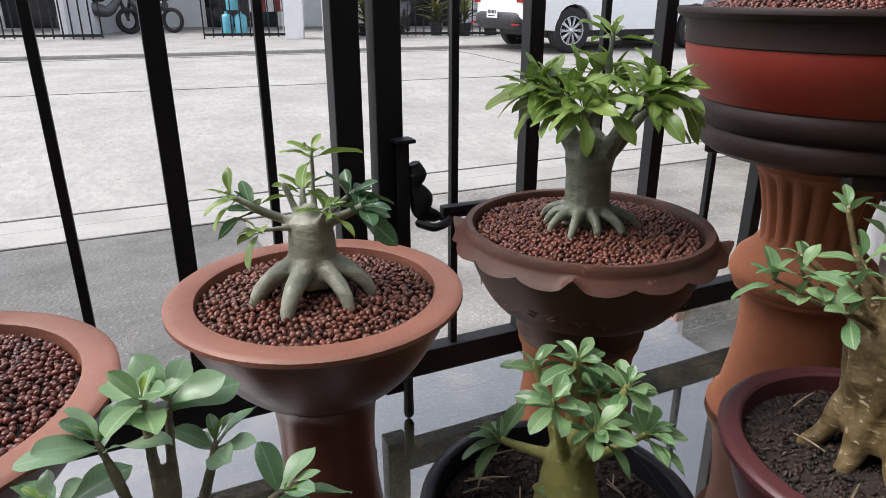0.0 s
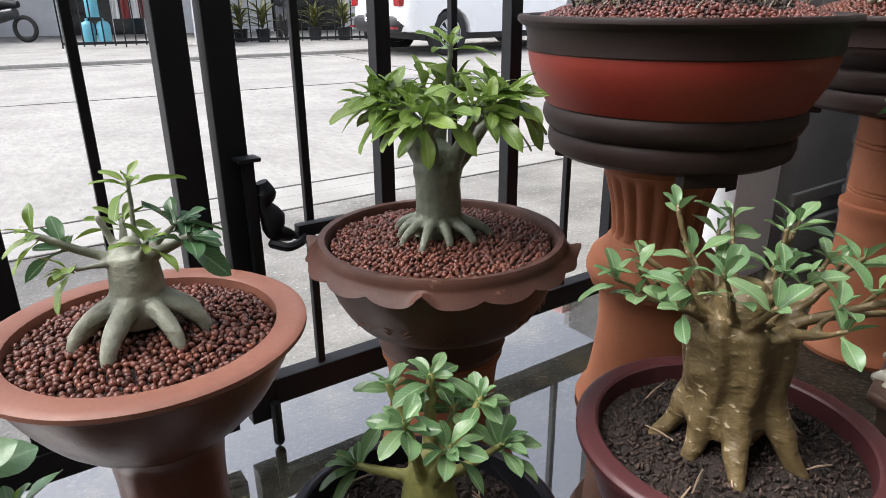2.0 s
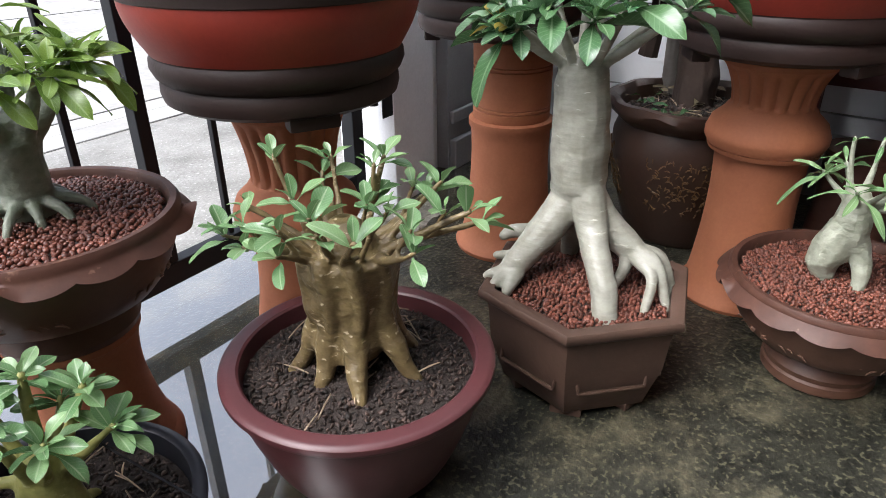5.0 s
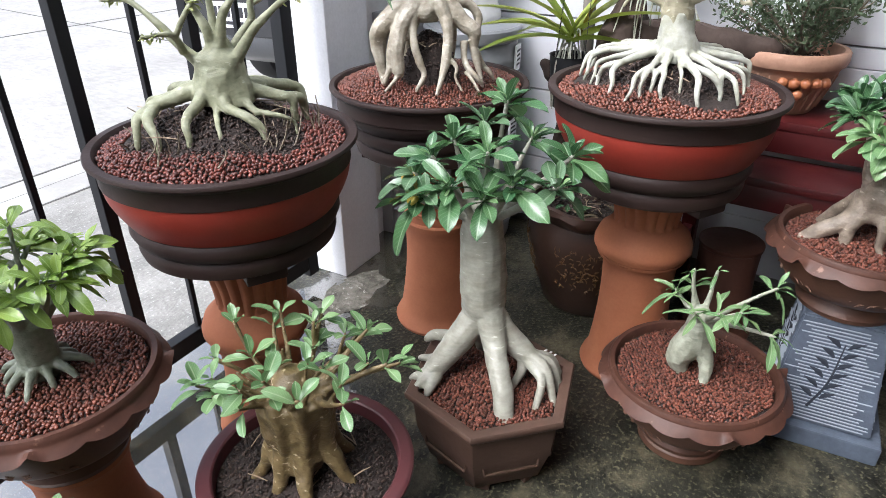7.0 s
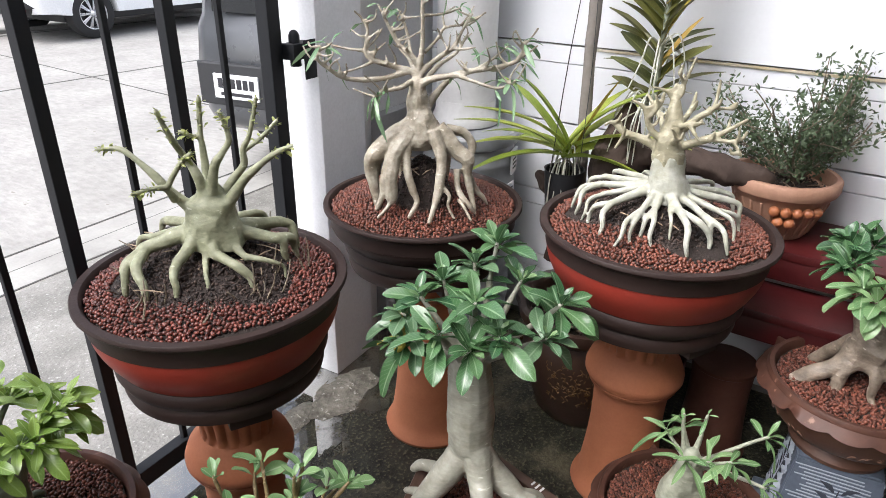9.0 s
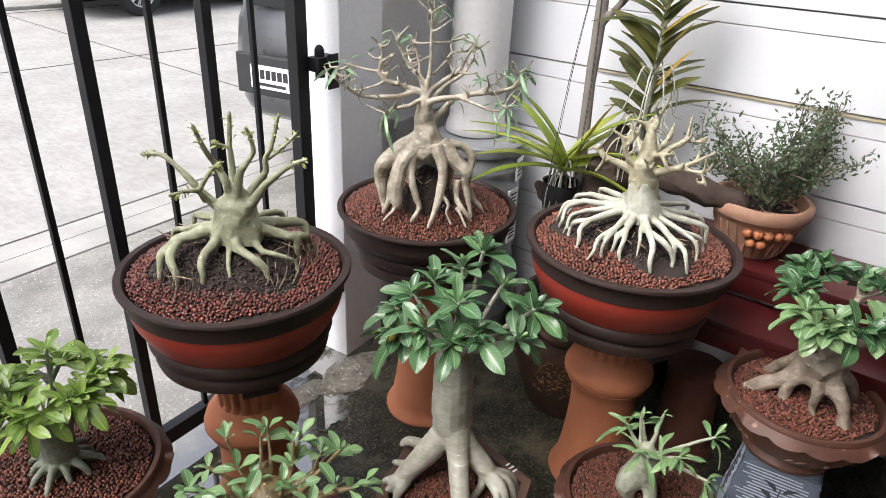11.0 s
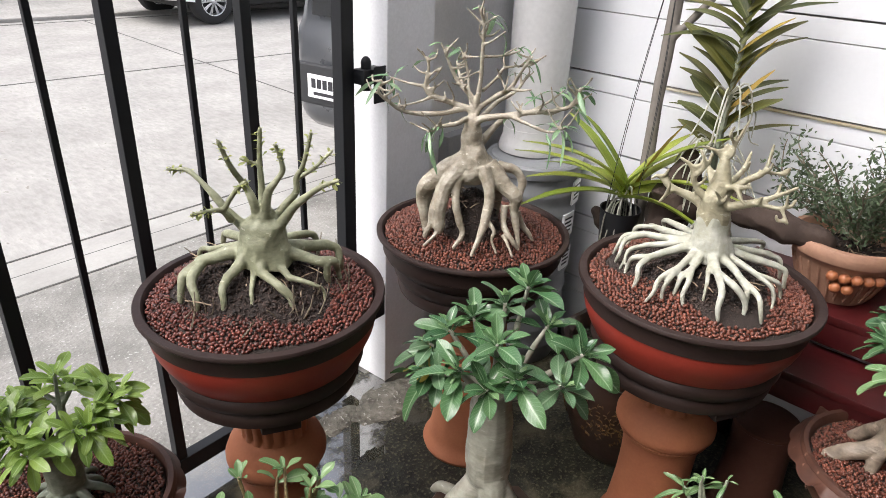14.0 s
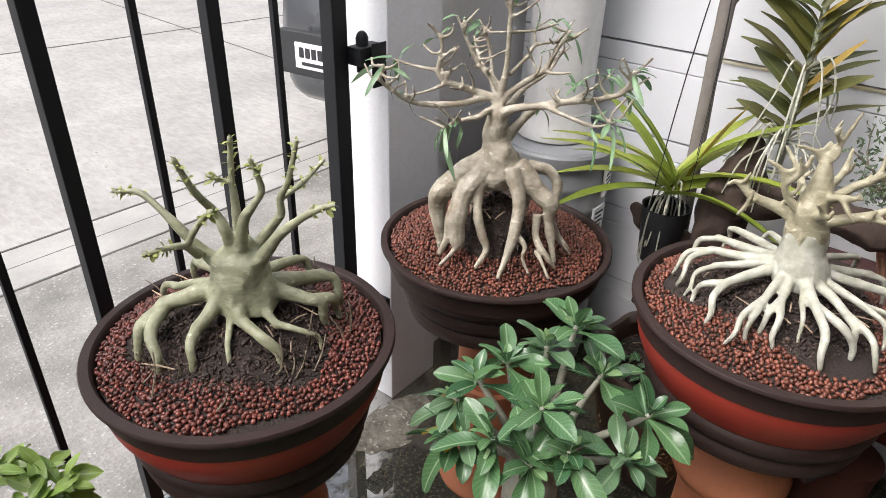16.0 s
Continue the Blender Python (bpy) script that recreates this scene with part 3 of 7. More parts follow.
M["porch"] = wet_concrete("wet_porch", (0.038, 0.037, 0.027), (0.008, 0.008, 0.006), (0.078, 0.075, 0.046))
bm = bmesh.new()
bmesh.ops.create_grid(bm, x_segments=60, y_segments=60, size=1)
for v in bm.verts:
    v.co = (v.co.x * 3.4 - 0.6, v.co.y * 2.36 - 2.34, 0.0)
    v.co.z = 0.0015 * noise.noise(v.co * 4)
struct("floor", bm, M["porch"], GATE, "dark wet mossy concrete porch floor with puddles", "floor", True)
# threshold strip under the gate, apron outside, gutter, then the road
struct("threshold", box(-3.9, 0.1, 0.02, 0.16, -0.10, -0.001, 0.004), M["porch"], GATE, "damp stained concrete threshold under the gate")
for x0, x1, mat, label in ((-6.0, -1.33, "apron_wet", "dark wet stained concrete slab outside the gate"), (-1.32, 8.0, "apron", "rough pale grey concrete slab outside the gate")):
    bm = bmesh.new()
    bmesh.ops.create_grid(bm, x_segments=40, y_segments=8, size=0.5)
    for v in bm.verts:
        v.co = (x0 + (v.co.x + 0.5) * (x1 - x0), 0.922 + v.co.y * 1.526, -0.03 - 0.05 * (v.co.y + 0.5))
        v.co.z += 0.003 * noise.noise(v.co * 3)
    struct("pavement", bm, M[mat], GATE, label, "pavement", True)
struct("kerb", box(-6.0, 8.0, 1.70, 1.895, -0.30, -0.076, 0.010), M["gutter"], GATE, "pale worn concrete kerb strip beside the road")
struct("gutter", box(-6.0, 8.0, 1.907, 2.085, -0.30, -0.083, 0.006), M["gutter"], GATE, "shallow concrete gutter strip")
for y in (1.686, 1.894, 2.086):
    struct("kerb_joint", box(-6.0, 8.0, y, y + 0.013, -0.2, -0.0765 if y < 1.8 else -0.0815), M["joint"], GATE, "dark dirty joint along the kerb")
bm = bmesh.new()
bmesh.ops.create_grid(bm, x_segments=60, y_segments=60, size=1)
for v in bm.verts:
    s = 3.2
    v.co = (math.copysign(abs(v.co.x) ** s, v.co.x) * 600, math.copysign(abs(v.co.y) ** s, v.co.y) * 600, -0.09)
struct("ground", bm, M["road"], GATE, "pale worn concrete road surface", "ground", True)
ROAD = pose(-1.74, 7.25, 0, 0, 0, 24.0)
for k, (x0, x1, y0, y1) in enumerate([(-16, 16, -0.012, 0.012), (-16, 16, 3.9, 3.94)]):
    struct("road_joint", box(x0, x1, y0, y1, -0.2, -0.086), M["joint"], ROAD, "dark joint line across the concrete road")
for x in (-5.2, 2.92, 9.8):
    struct("road_joint", box(x, x + 0.015, -4.0, 3.9, -0.2, -0.086), M["joint"], ROAD, "dark joint line across the concrete road")
struct("pavement_far", box(-20, 20, 4.15, 14, -0.2, -0.03, 0.02), M["road"], ROAD, "pale concrete forecourt across the road", "pavement")

# pillar, boundary wall and the sided wall
struct("pillar", box(0.115, 0.335, -0.07, 0.15, 0.0, 2.75, 0.004), M["white_paint"], GATE, "white painted square gate pillar", "pillar")
struct("wall_front", box(0.335, 1.15, 0.02, 0.15, 0.0, 2.75), M["grey_wall"], GATE, "grey painted boundary wall beside the pillar", "wall")
struct("wall_panel", box(0.49, 1.15, -0.028, 0.02, 0.0, 0.87, 0.004), M["grey_panel"], GATE, "dull grey lower panel on the boundary wall", "wall")
struct("trim", box(0.50, 1.0, -0.045, -0.028, 0.17, 0.215, 0.006), M["grey_panel"], GATE, "grey moulded ledge along the lower panel", "trim")
struct("baseboard", box(0.50, 1.0, -0.055, -0.028, 0.0, 0.11, 0.006), M["grey_panel"], GATE, "grey plinth at the foot of the panel", "trim")
SIDE = pose(1.954, 1.946, 0, 0, 0, -64.0)  # x along the sided wall, y into it
wall = struct("wall_side", box(-0.3, 4.2, 0.02, 0.14, 0.0, 3.4), M["siding_gap"], SIDE, "white horizontal board siding on the side wall", "wall")
board_h = 0.271
for k in range(13):
    z0 = 1.121 + (k - 4) * board_h
    z1 = z0 + board_h - 0.006
    if z1 < 0.05 or z1 > 3.4:
        continue
    bm = box(-0.3, 4.2, 0.0, 0.022, max(z0, 0.0) + 0.0, z1 - 0.061, 0.002)
    box(-0.3, 4.2, 0.001, 0.022, z1 - 0.058, z1, 0.0015, bm)
    part("board", bm, M["siding"], wall, smooth=False)
part("stain", box(0.34, 2.6, -0.0035, 0.004, 1.108, 1.1165, 0.001), M["rust_stain"], wall, "yellowish rust streak along a board", False)
# out of view: tall dark wall and roof hold back sky light from behind
struct("wall_house", box(-4.2, 3.2, -4.85, -4.7, 0.0, 6.5), M["terracotta_dull"], GATE, "unseen brownish wall behind the porch, raised to block sky light", "wall")
struct("wall_left", box(-4.2, -4.05, -4.7, -0.1, 0.0, 2.75), M["white_paint"], GATE, "plain pale side wall of the porch", "wall")
struct("ceiling", box(-4.2, 3.2, -4.85, ROOF_EDGE, 2.75, 2.85), M["roofing"], GATE, "unseen pale porch roof added to cut fill light", "ceiling")


# ---- gate ----
def gate_leaf(x0, x1, bars, label):
    """Steel leaf between x0 and x1: two stiles, three rails, thick and thin uprights."""
    leaf = thing("metal_gate", GATE.copy(), label, "gate", "leaves of the gate")
    for x in (x0, x1):
        part("stile", box(x - 0.024, x + 0.024, -0.022, 0.022, 0.06, 1.85, 0.003), M["black_steel"], leaf, smooth=False)
    for z, h in ((0.085, 0.055), (1.72, 0.04)):
        part("rail", box(x0 + 0.024, x1 - 0.024, -0.019, 0.019, z, z + h, 0.003), M["black_steel"], leaf, smooth=False)
    for x, thick in bars:
        w = 0.0155 if thick else 0.0075
        part("bar", box(x - w, x + w, -w, w, 0.140, 1.72, 0.002), M["black_steel"], leaf, smooth=False)
    return leaf


C30 = math.cos(radians(29.7))
right_bars = [((x - 1.057) / C30, k) for x, k in ((0.05, 0), (0.192, 1), (0.335, 0), (0.467, 1), (0.625, 0), (0.765, 1), (0.905, 0))]
leaf_r = gate_leaf((-0.065 - 1.057) / C30, 0.0, right_bars, "black painted steel gate leaf, shut, with upright bars")
left_bars = [((x - 1.057) / C30, k) for x, k in ((-0.243, 0), (-0.376, 1), (-0.512, 0), (-0.63, 1), (-0.76, 0), (-0.89, 1), (-1.02, 0), (-1.15, 1))]
gate_leaf(-2.75, (-0.128 - 1.057) / C30, left_bars, "black painted steel gate leaf, shut, beside the latch")
lx = (-0.065 - 1.057) / C30
bm = box(lx + 0.006, lx + 0.024, -0.050, -0.027, 0.36, 0.575, 0.004)
box(lx - 0.004, lx + 0.034, -0.056, -0.022, 0.573, 0.580, 0.002, bm)
part("bolt_bar", bm, M["black_steel"], leaf_r)
bm = bmesh.new()
tube(bm, [(lx + 0.035, -0.04, 0.535), (lx + 0.040, -0.04, 0.515), (lx + 0.036, -0.04, 0.495), (lx + 0.048, -0.04, 0.470), (lx + 0.050, -0.04, 0.445), (lx + 0.075, -0.04, 0.432)], [0.011, 0.019, 0.013, 0.022, 0.018, 0.012], 10)
part("latch_plate", bm, M["black_steel"], leaf_r, "curled black iron latch plate")
bm = box(lx + 0.09, lx + 0.19, -0.05, -0.028, 0.425, 0.448, 0.004)
tube(bm, [(lx + 0.04, -0.05, 0.425), (lx + 0.065, -0.07, 0.420), (lx + 0.10, -0.05, 0.425), (lx + 0.065, -0.028, 0.430), (lx + 0.04, -0.05, 0.425)], [0.008] * 5, 7)
part("hasp", bm, M["black_steel"], leaf_r)
bm = bmesh.new()
tube(bm, [(lx + 0.02, -0.03, 0.10), (lx + 0.02, -0.03, 0.05), (lx + 0.02, -0.03, 0.013)], [0.010, 0.010, 0.011], 8)
part("drop_bolt", bm, M["black_steel"], leaf_r)
for z in (0.36, 1.13, 1.66):
    bm = box(0.028, 0.118, -0.06, -0.01, z, z + 0.045, 0.004)
    box(0.055, 0.105, -0.075, -0.071, z - 0.055, z + 0.055, 0.002, bm)
    tube(bm, [(0.06, -0.035, z - 0.02), (0.06, -0.035, z + 0.065)], [0.016, 0.016], 10, 2)
    part("hinge", bm, M["black_steel"], leaf_r)


# ---- pots and pedestals ----
def bowl_profile(rim, lip, depth, foot, wall=0.018, belly=0.7, drop=0.02):
    """Outside of a bowl from its foot up to the rim, over the lip and down inside."""
    out = [(0, 0), (foot, 0)]
    for k in range(1, 9):
        t = k / 8
        out.append((foot + (rim - 0.012 - foot) * t ** belly, depth * 0.9 * t))
    out += [(rim - 0.004, depth * 0.91), (rim, depth * 0.935), (rim, depth * 0.975), (rim - 0.004, depth * 0.995), (rim - 0.010, depth), (lip + 0.004, depth), (lip, depth * 0.985), (lip - 0.004, depth - drop - 0.02), (0, depth - drop - 0.03)]
    return out


def fluted(n, depth, z0, z1):
    def shape(a, r, z, i):
        if z0 <= z <= z1:
            r -= depth * (0.5 + 0.5 * math.cos(n * a)) ** 2
        return r, z
    return shape


def pedestal_plain(m, height, top, neck, base, label, mat="terracotta", group="terracotta plant stands"):
    """Waisted clay stand with a moulded foot."""
    stand = thing("plant_stand", m, label, "plant stand", group)
    h = height
    foot = [(0, 0), (base, 0), (base + 0.002, 0.012), (base - 0.006, 0.028), (base - 0.012, 0.034)]
    part("foot", lathe(foot + [(0, 0.034)]), M[mat], stand)
    prof = [(0, 0.033), (base - 0.010, 0.033)]
    for k in range(1, 15):
        t = k / 14
        r = neck + (base - 0.012 - neck) * (1 - t) ** 2.2 + (top - neck) * max(0, t - 0.5) ** 2 * 4
        prof.append((r, 0.034 + (h - 0.05) * t))
    prof += [(top + 0.004, h - 0.012), (top + 0.004, h - 0.002), (top, h), (0, h)]
    part("column", lathe(prof), M[mat], stand)
    return stand


def pedestal_fluted(m, height, collar, label, lower="terracotta"):
    """Fluted upper drum over a collar, set on a flared lower stand."""
    stand = thing("plant_stand", m, label, "plant stand", "terracotta plant stands")
    c = collar
    low = [(0, 0), (0.130, 0), (0.134, 0.010), (0.128, 0.026), (0.119, 0.034)]
    for k in range(1, 12):
        t = k / 11
        low.append((0.090 + 0.027 * (1 - t) ** 1.8 + 0.012 * t ** 3, 0.034 + (c - 0.085) * t))
    low += [(0.118, c - 0.045), (0.122, c - 0.035), (0.0, c - 0.035)]
    part("lower_drum", lathe(low), M[lower], stand)
    up = [(0, c - 0.034), (0.121, c - 0.034), (0.130, c - 0.018), (0.130, c - 0.004), (0.120, c + 0.022), (0.098, c + 0.042), (0.092, c + 0.052)]
    for k in range(0, 13):
        t = k / 12
        up.append((0.086 + 0.024 * t ** 2.0, c + 0.056 + (height - c - 0.075) * t))
    up += [(0.116, height - 0.012), (0.116, height - 0.002), (0.112, height), (0, height)]
    part("fluted_drum", lathe(up, 144, fluted(18, 0.008, c + 0.058, height - 0.02)), M["terracotta"], stand)
    return stand


def round_pot(m, prof, mat, label, group="", segs=72, shape=None, name="plant_pot", under=None):
    pot = thing(name, m, label, "plant pot", group)
    k = len(prof) - 9
    # under: darker clay that paints the shade beneath the rim
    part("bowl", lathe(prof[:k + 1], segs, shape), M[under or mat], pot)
    part("rim", lathe(prof[k:], segs, (lambda a, r, z, i: shape(a, r, z, i + k)) if shape else None), M[mat], pot)
    return pot


def wavy_pot(m, rim, lip, depth, foot, label, group="pots with a wavy rim", relief=True, turn=0.0):
    """Glazed bowl whose clay rim hangs down in a scalloped frill, on a turned foot."""
    pot = thing("plant_pot", m, label, "plant pot", group)
    body = [(0, 0), (foot, 0), (foot + 0.004, 0.012), (foot - 0.006, 0.03), (foot - 0.012, 0.042), (foot + 0.004, 0.052)]
    for k in range(1, 10):
        t = k / 9
        body.append((foot + 0.004 + (rim - 0.018 - foot) * t ** 0.40, 0.052 + (depth - 0.075) * t))
    body += [(lip, depth - 0.02), (lip - 0.004, depth - 0.05), (0, depth - 0.06)]
    part("bowl", lathe(body, 72), M["brown_glaze"], pot, "dark brown glazed bowl")
    n = 16
    frill = [(lip - 0.003, depth - 0.045), (lip, depth - 0.006), (lip + 0.004, depth), (lip + 0.014, depth + 0.001), (lip + 0.019, depth - 0.007), (lip + 0.019, depth - 0.012), (rim - 0.009, depth - 0.017), (rim - 0.002, depth - 0.024), (rim + 0.003, depth - 0.030), (rim - 0.003, depth - 0.033), (rim - 0.014, depth - 0.027), (rim - 0.024, depth - 0.022)]

    def shape(a, r, z, i):
        s = abs(math.sin(n / 2 * (a + turn))) ** 0.7
        knob = max(0, math.cos(4 * (a + turn))) ** 40
        if 6 <= i <= 9:
            k = (0.15, 0.7, 1.0, 1.0)[i - 6]
            return r + k * (0.007 * s - 0.003 + 0.012 * knob), z - k * (0.0085 * s - 0.004) + 0.016 * k * knob
        return r, z
    part("frilled_rim", lathe(frill, 224, shape), M["rim_clay"], pot, "worn clay rim with a scalloped frill")
    if relief:
        for g in range(4):
            bm = bmesh.new()
            a0 = g * math.pi / 2 + 0.9 + turn
            zz = depth * 0.50
            rr = foot + 0.004 + (rim - 0.018 - foot) * ((zz - 0.052) / (depth - 0.075)) ** 0.40
            for k in range(-6, 7):  # a fan of strokes with a scroll at each side
                t = k * 0.22
                p, q = (Vector(((rr + 0.003 * f_) * math.cos(a0 + f_ * 0.13 * math.sin(t)), (rr + 0.003 * f_) * math.sin(a0 + f_ * 0.13 * math.sin(t)), zz - 0.008 + f_ * 0.030 * math.cos(t))) for f_ in (0.45, 1.0))
                tube(bm, [p, (p + q) / 2, q], [0.0012, 0.0024, 0.0010], 5, 2)
            for k in range(10):
                a = a0 + (0.20 + 0.035 * k) * (1 if k % 2 else -1)
                p = Vector((rr * math.cos(a), rr * math.sin(a), zz + 0.007 * math.sin(k * 1.9)))
                w_ = Vector((-math.sin(a), math.cos(a), 0.5 * (-1) ** k)) * 0.008
                tube(bm, [p - w_, p + Vector((0, 0, 0.003)), p + w_], [0.001, 0.0021, 0.001], 5, 2)
            part("relief", bm, M["relief_clay"], pot, "raised pale flower pattern")
    return pot


def banded_pot(m, rim, lip, depth, label, band=True):
    """Wide bowl with a flat dark rim, a red band and a ridged dark base on three feet."""
    pot = thing("plant_pot", m, label, "plant pot", "red banded pots")
    d = depth
    low = [(0, 0.02), (rim * 0.70, 0.02), (rim * 0.76, 0.030), (rim * 0.775, 0.045), (rim * 0.77, 0.060), (rim * 0.755, 0.066), (rim * 0.79, 0.074), (rim * 0.815, 0.090), (rim * 0.81, 0.104), (rim * 0.795, 0.110), (rim * 0.80, 0.114)]
    part("base", lathe(low + [(0, 0.114)], 72), M["dark_clay"], pot)
    mid = [(0, 0.113), (rim * 0.80, 0.113)]
    for k in range(1, 9):
        t = k / 8
        mid.append((rim * (0.80 + 0.125 * math.sin(t * math.pi * 0.5)), 0.113 + (d - 0.06 - 0.113) * t))
    part("band", lathe(mid + [(0, d - 0.06)], 72), M["red_clay" if band else "dark_clay"], pot, "smooth red band" if band else "")
    top = [(rim * 0.915, d - 0.062), (rim * 0.935, d - 0.058), (rim * 0.935, d - 0.035), (rim * 0.95, d - 0.020), (rim * 0.985, d - 0.014), (rim, d - 0.009), (rim, d - 0.003), (rim * 0.992, d), (lip + 0.004, d), (lip, d - 0.004), (lip - 0.004, d - 0.04), (0, d - 0.045)]
    part("rim", lathe(top, 72), M["dark_clay"], pot)
    for k in range(3):
        a = k * 2 * math.pi / 3 + 0.5
        bm = box(-0.045, 0.045, -0.02, 0.02, 0.0, 0.03, 0.006)
        f_ = part("foot", bm, M["dark_clay"], pot)
        f_.matrix_basis = pose(rim * 0.64 * math.cos(a), rim * 0.64 * math.sin(a), 0, 0, 0, math.degrees(a) + 90)
    return pot


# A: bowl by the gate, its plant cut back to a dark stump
round_pot(pose(-0.51, 0.52, 0.27), bowl_profile(0.235, 0.195, 0.14, 0.09, belly=0.5), "terracotta_dull", "round brown clay bowl on a clay stand", under="terracotta_wet_shaded")
pedestal_plain(pose(-0.51, 0.52, 0), 0.27, 0.10, 0.075, 0.125, "plain terracotta stand under a clay bowl", "terracotta_dull")
gravel("gravel", pose(-0.51, 0.52, 0.395), 0.193, "wet dark red clay pellets heaped in a bowl", seed=2, clear=0.05, mat="pebble_wet")
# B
round_pot(pose(-0.095, 0.752, 0.325), bowl_profile(0.188, 0.152, 0.135, 0.075, belly=0.5), "terracotta_dull", "round terracotta bowl with a broad flat rim", under="terracotta_wet_shaded")
pedestal_plain(pose(-0.095, 0.752, 0), 0.325, 0.072, 0.062, 0.10, "waisted dark terracotta stand under a flat-rimmed bowl", "terracotta_wet_shaded")
gravel("gravel", pose(-0.095, 0.752, 0.446), 0.150, "reddish-brown clay pellets filling the terracotta bowl", seed=3)
# C
wavy_pot(pose(0.282, 1.034, 0.265), 0.214, 0.184, 0.20, 0.105, "dark brown glazed bowl with a scalloped clay rim", turn=0.2)
pedestal_plain(pose(0.282, 1.034, 0), 0.265, 0.10, 0.088, 0.132, "terracotta stand under the scalloped bowl")
gravel("gravel", pose(0.282, 1.034, 0.452), 0.180, "reddish-brown clay pellets filling the scalloped bowl", seed=4)
# D
banded_pot(pose(0.722, 1.215, 0.53), 0.284, 0.262, 0.265, "big dark bowl with a red band, beside the gate")
pedestal_fluted(pose(0.722, 1.215, 0), 0.532, 0.325, "fluted terracotta stand with a collar, near the gate")
gravel("gravel", pose(0.722, 1.215, 0.782), 0.259, "wet wine-red clay pellets round dark soil", seed=5, clear=0.165, mound=0.055, mat="pebble_wet")
# H
banded_pot(pose(1.345, 1.415, 0.57), 0.280, 0.262, 0.215, "dark brown round bowl on a tall stand by the pillar", band=False)
stand = thing("plant_stand", pose(1.365, 1.40, 0), "tall plain terracotta column stand by the pillar", "plant stand", "terracotta plant stands")
low = [(0, 0), (0.142, 0), (0.146, 0.012), (0.138, 0.028), (0.130, 0.036)] + [(0.098 + 0.03 * (1 - k / 12) ** 1.8 + 0.008 * (k / 12) ** 3, 0.036 + 0.305 * k / 12) for k in range(1, 13)] + [(0.112, 0.352), (0.112, 0.368), (0.106, 0.372), (0, 0.372)]
part("lower_drum", lathe(low), M["terracotta"], stand)
up = [(0, 0.371), (0.099, 0.371), (0.101, 0.376), (0.101, 0.394), (0.098, 0.396), (0.101, 0.399), (0.101, 0.404), (0.098, 0.406), (0.101, 0.409), (0.102, 0.50), (0.099, 0.502), (0.102, 0.505), (0.102, 0.51), (0.099, 0.512), (0.102, 0.515), (0.103, 0.568), (0.100, 0.571), (0, 0.571)]
part("upper_drum", lathe(up), M["terracotta"], stand)
gravel("gravel", pose(1.345, 1.415, 0.772), 0.259, "reddish-brown clay pellets filling the dark bowl", seed=6, clear=0.085, mound=0.055)
# I
banded_pot(pose(1.70, 0.885, 0.575), 0.282, 0.260, 0.265, "big dark bowl with a red band, beside the bench")
pedestal_fluted(pose(1.712, 0.892, 0), 0.577, 0.42, "fluted terracotta stand with a collar and paler lower drum")
gravel("gravel", pose(1.70, 0.885, 0.828), 0.257, "orange-brown clay pellets round dark soil", seed=7, clear=0.175, mound=0.050)
# E
prof = bowl_profile(0.192, 0.172, 0.16, 0.12, belly=0.9, drop=0.03)
round_pot(pose(0.23, 0.729, -0.0), prof, "black_plastic", "black plastic nursery pot on the floor")
soil_bed(pose(0.23, 0.729, 0.122), 0.168, "dark soil with bark chips in the black pot", seed=8)
# F
prof = bowl_profile(0.222, 0.190, 0.225, 0.12, belly=0.62, drop=0.02)
round_pot(pose(0.687, 0.797, 0.0), prof, "maroon_plastic", "maroon plastic bowl pot on the wet floor")
soil_bed(pose(0.687, 0.797, 0.192), 0.187, "dark soil with bark chips in the maroon pot", 0.025, 1500, seed=9)


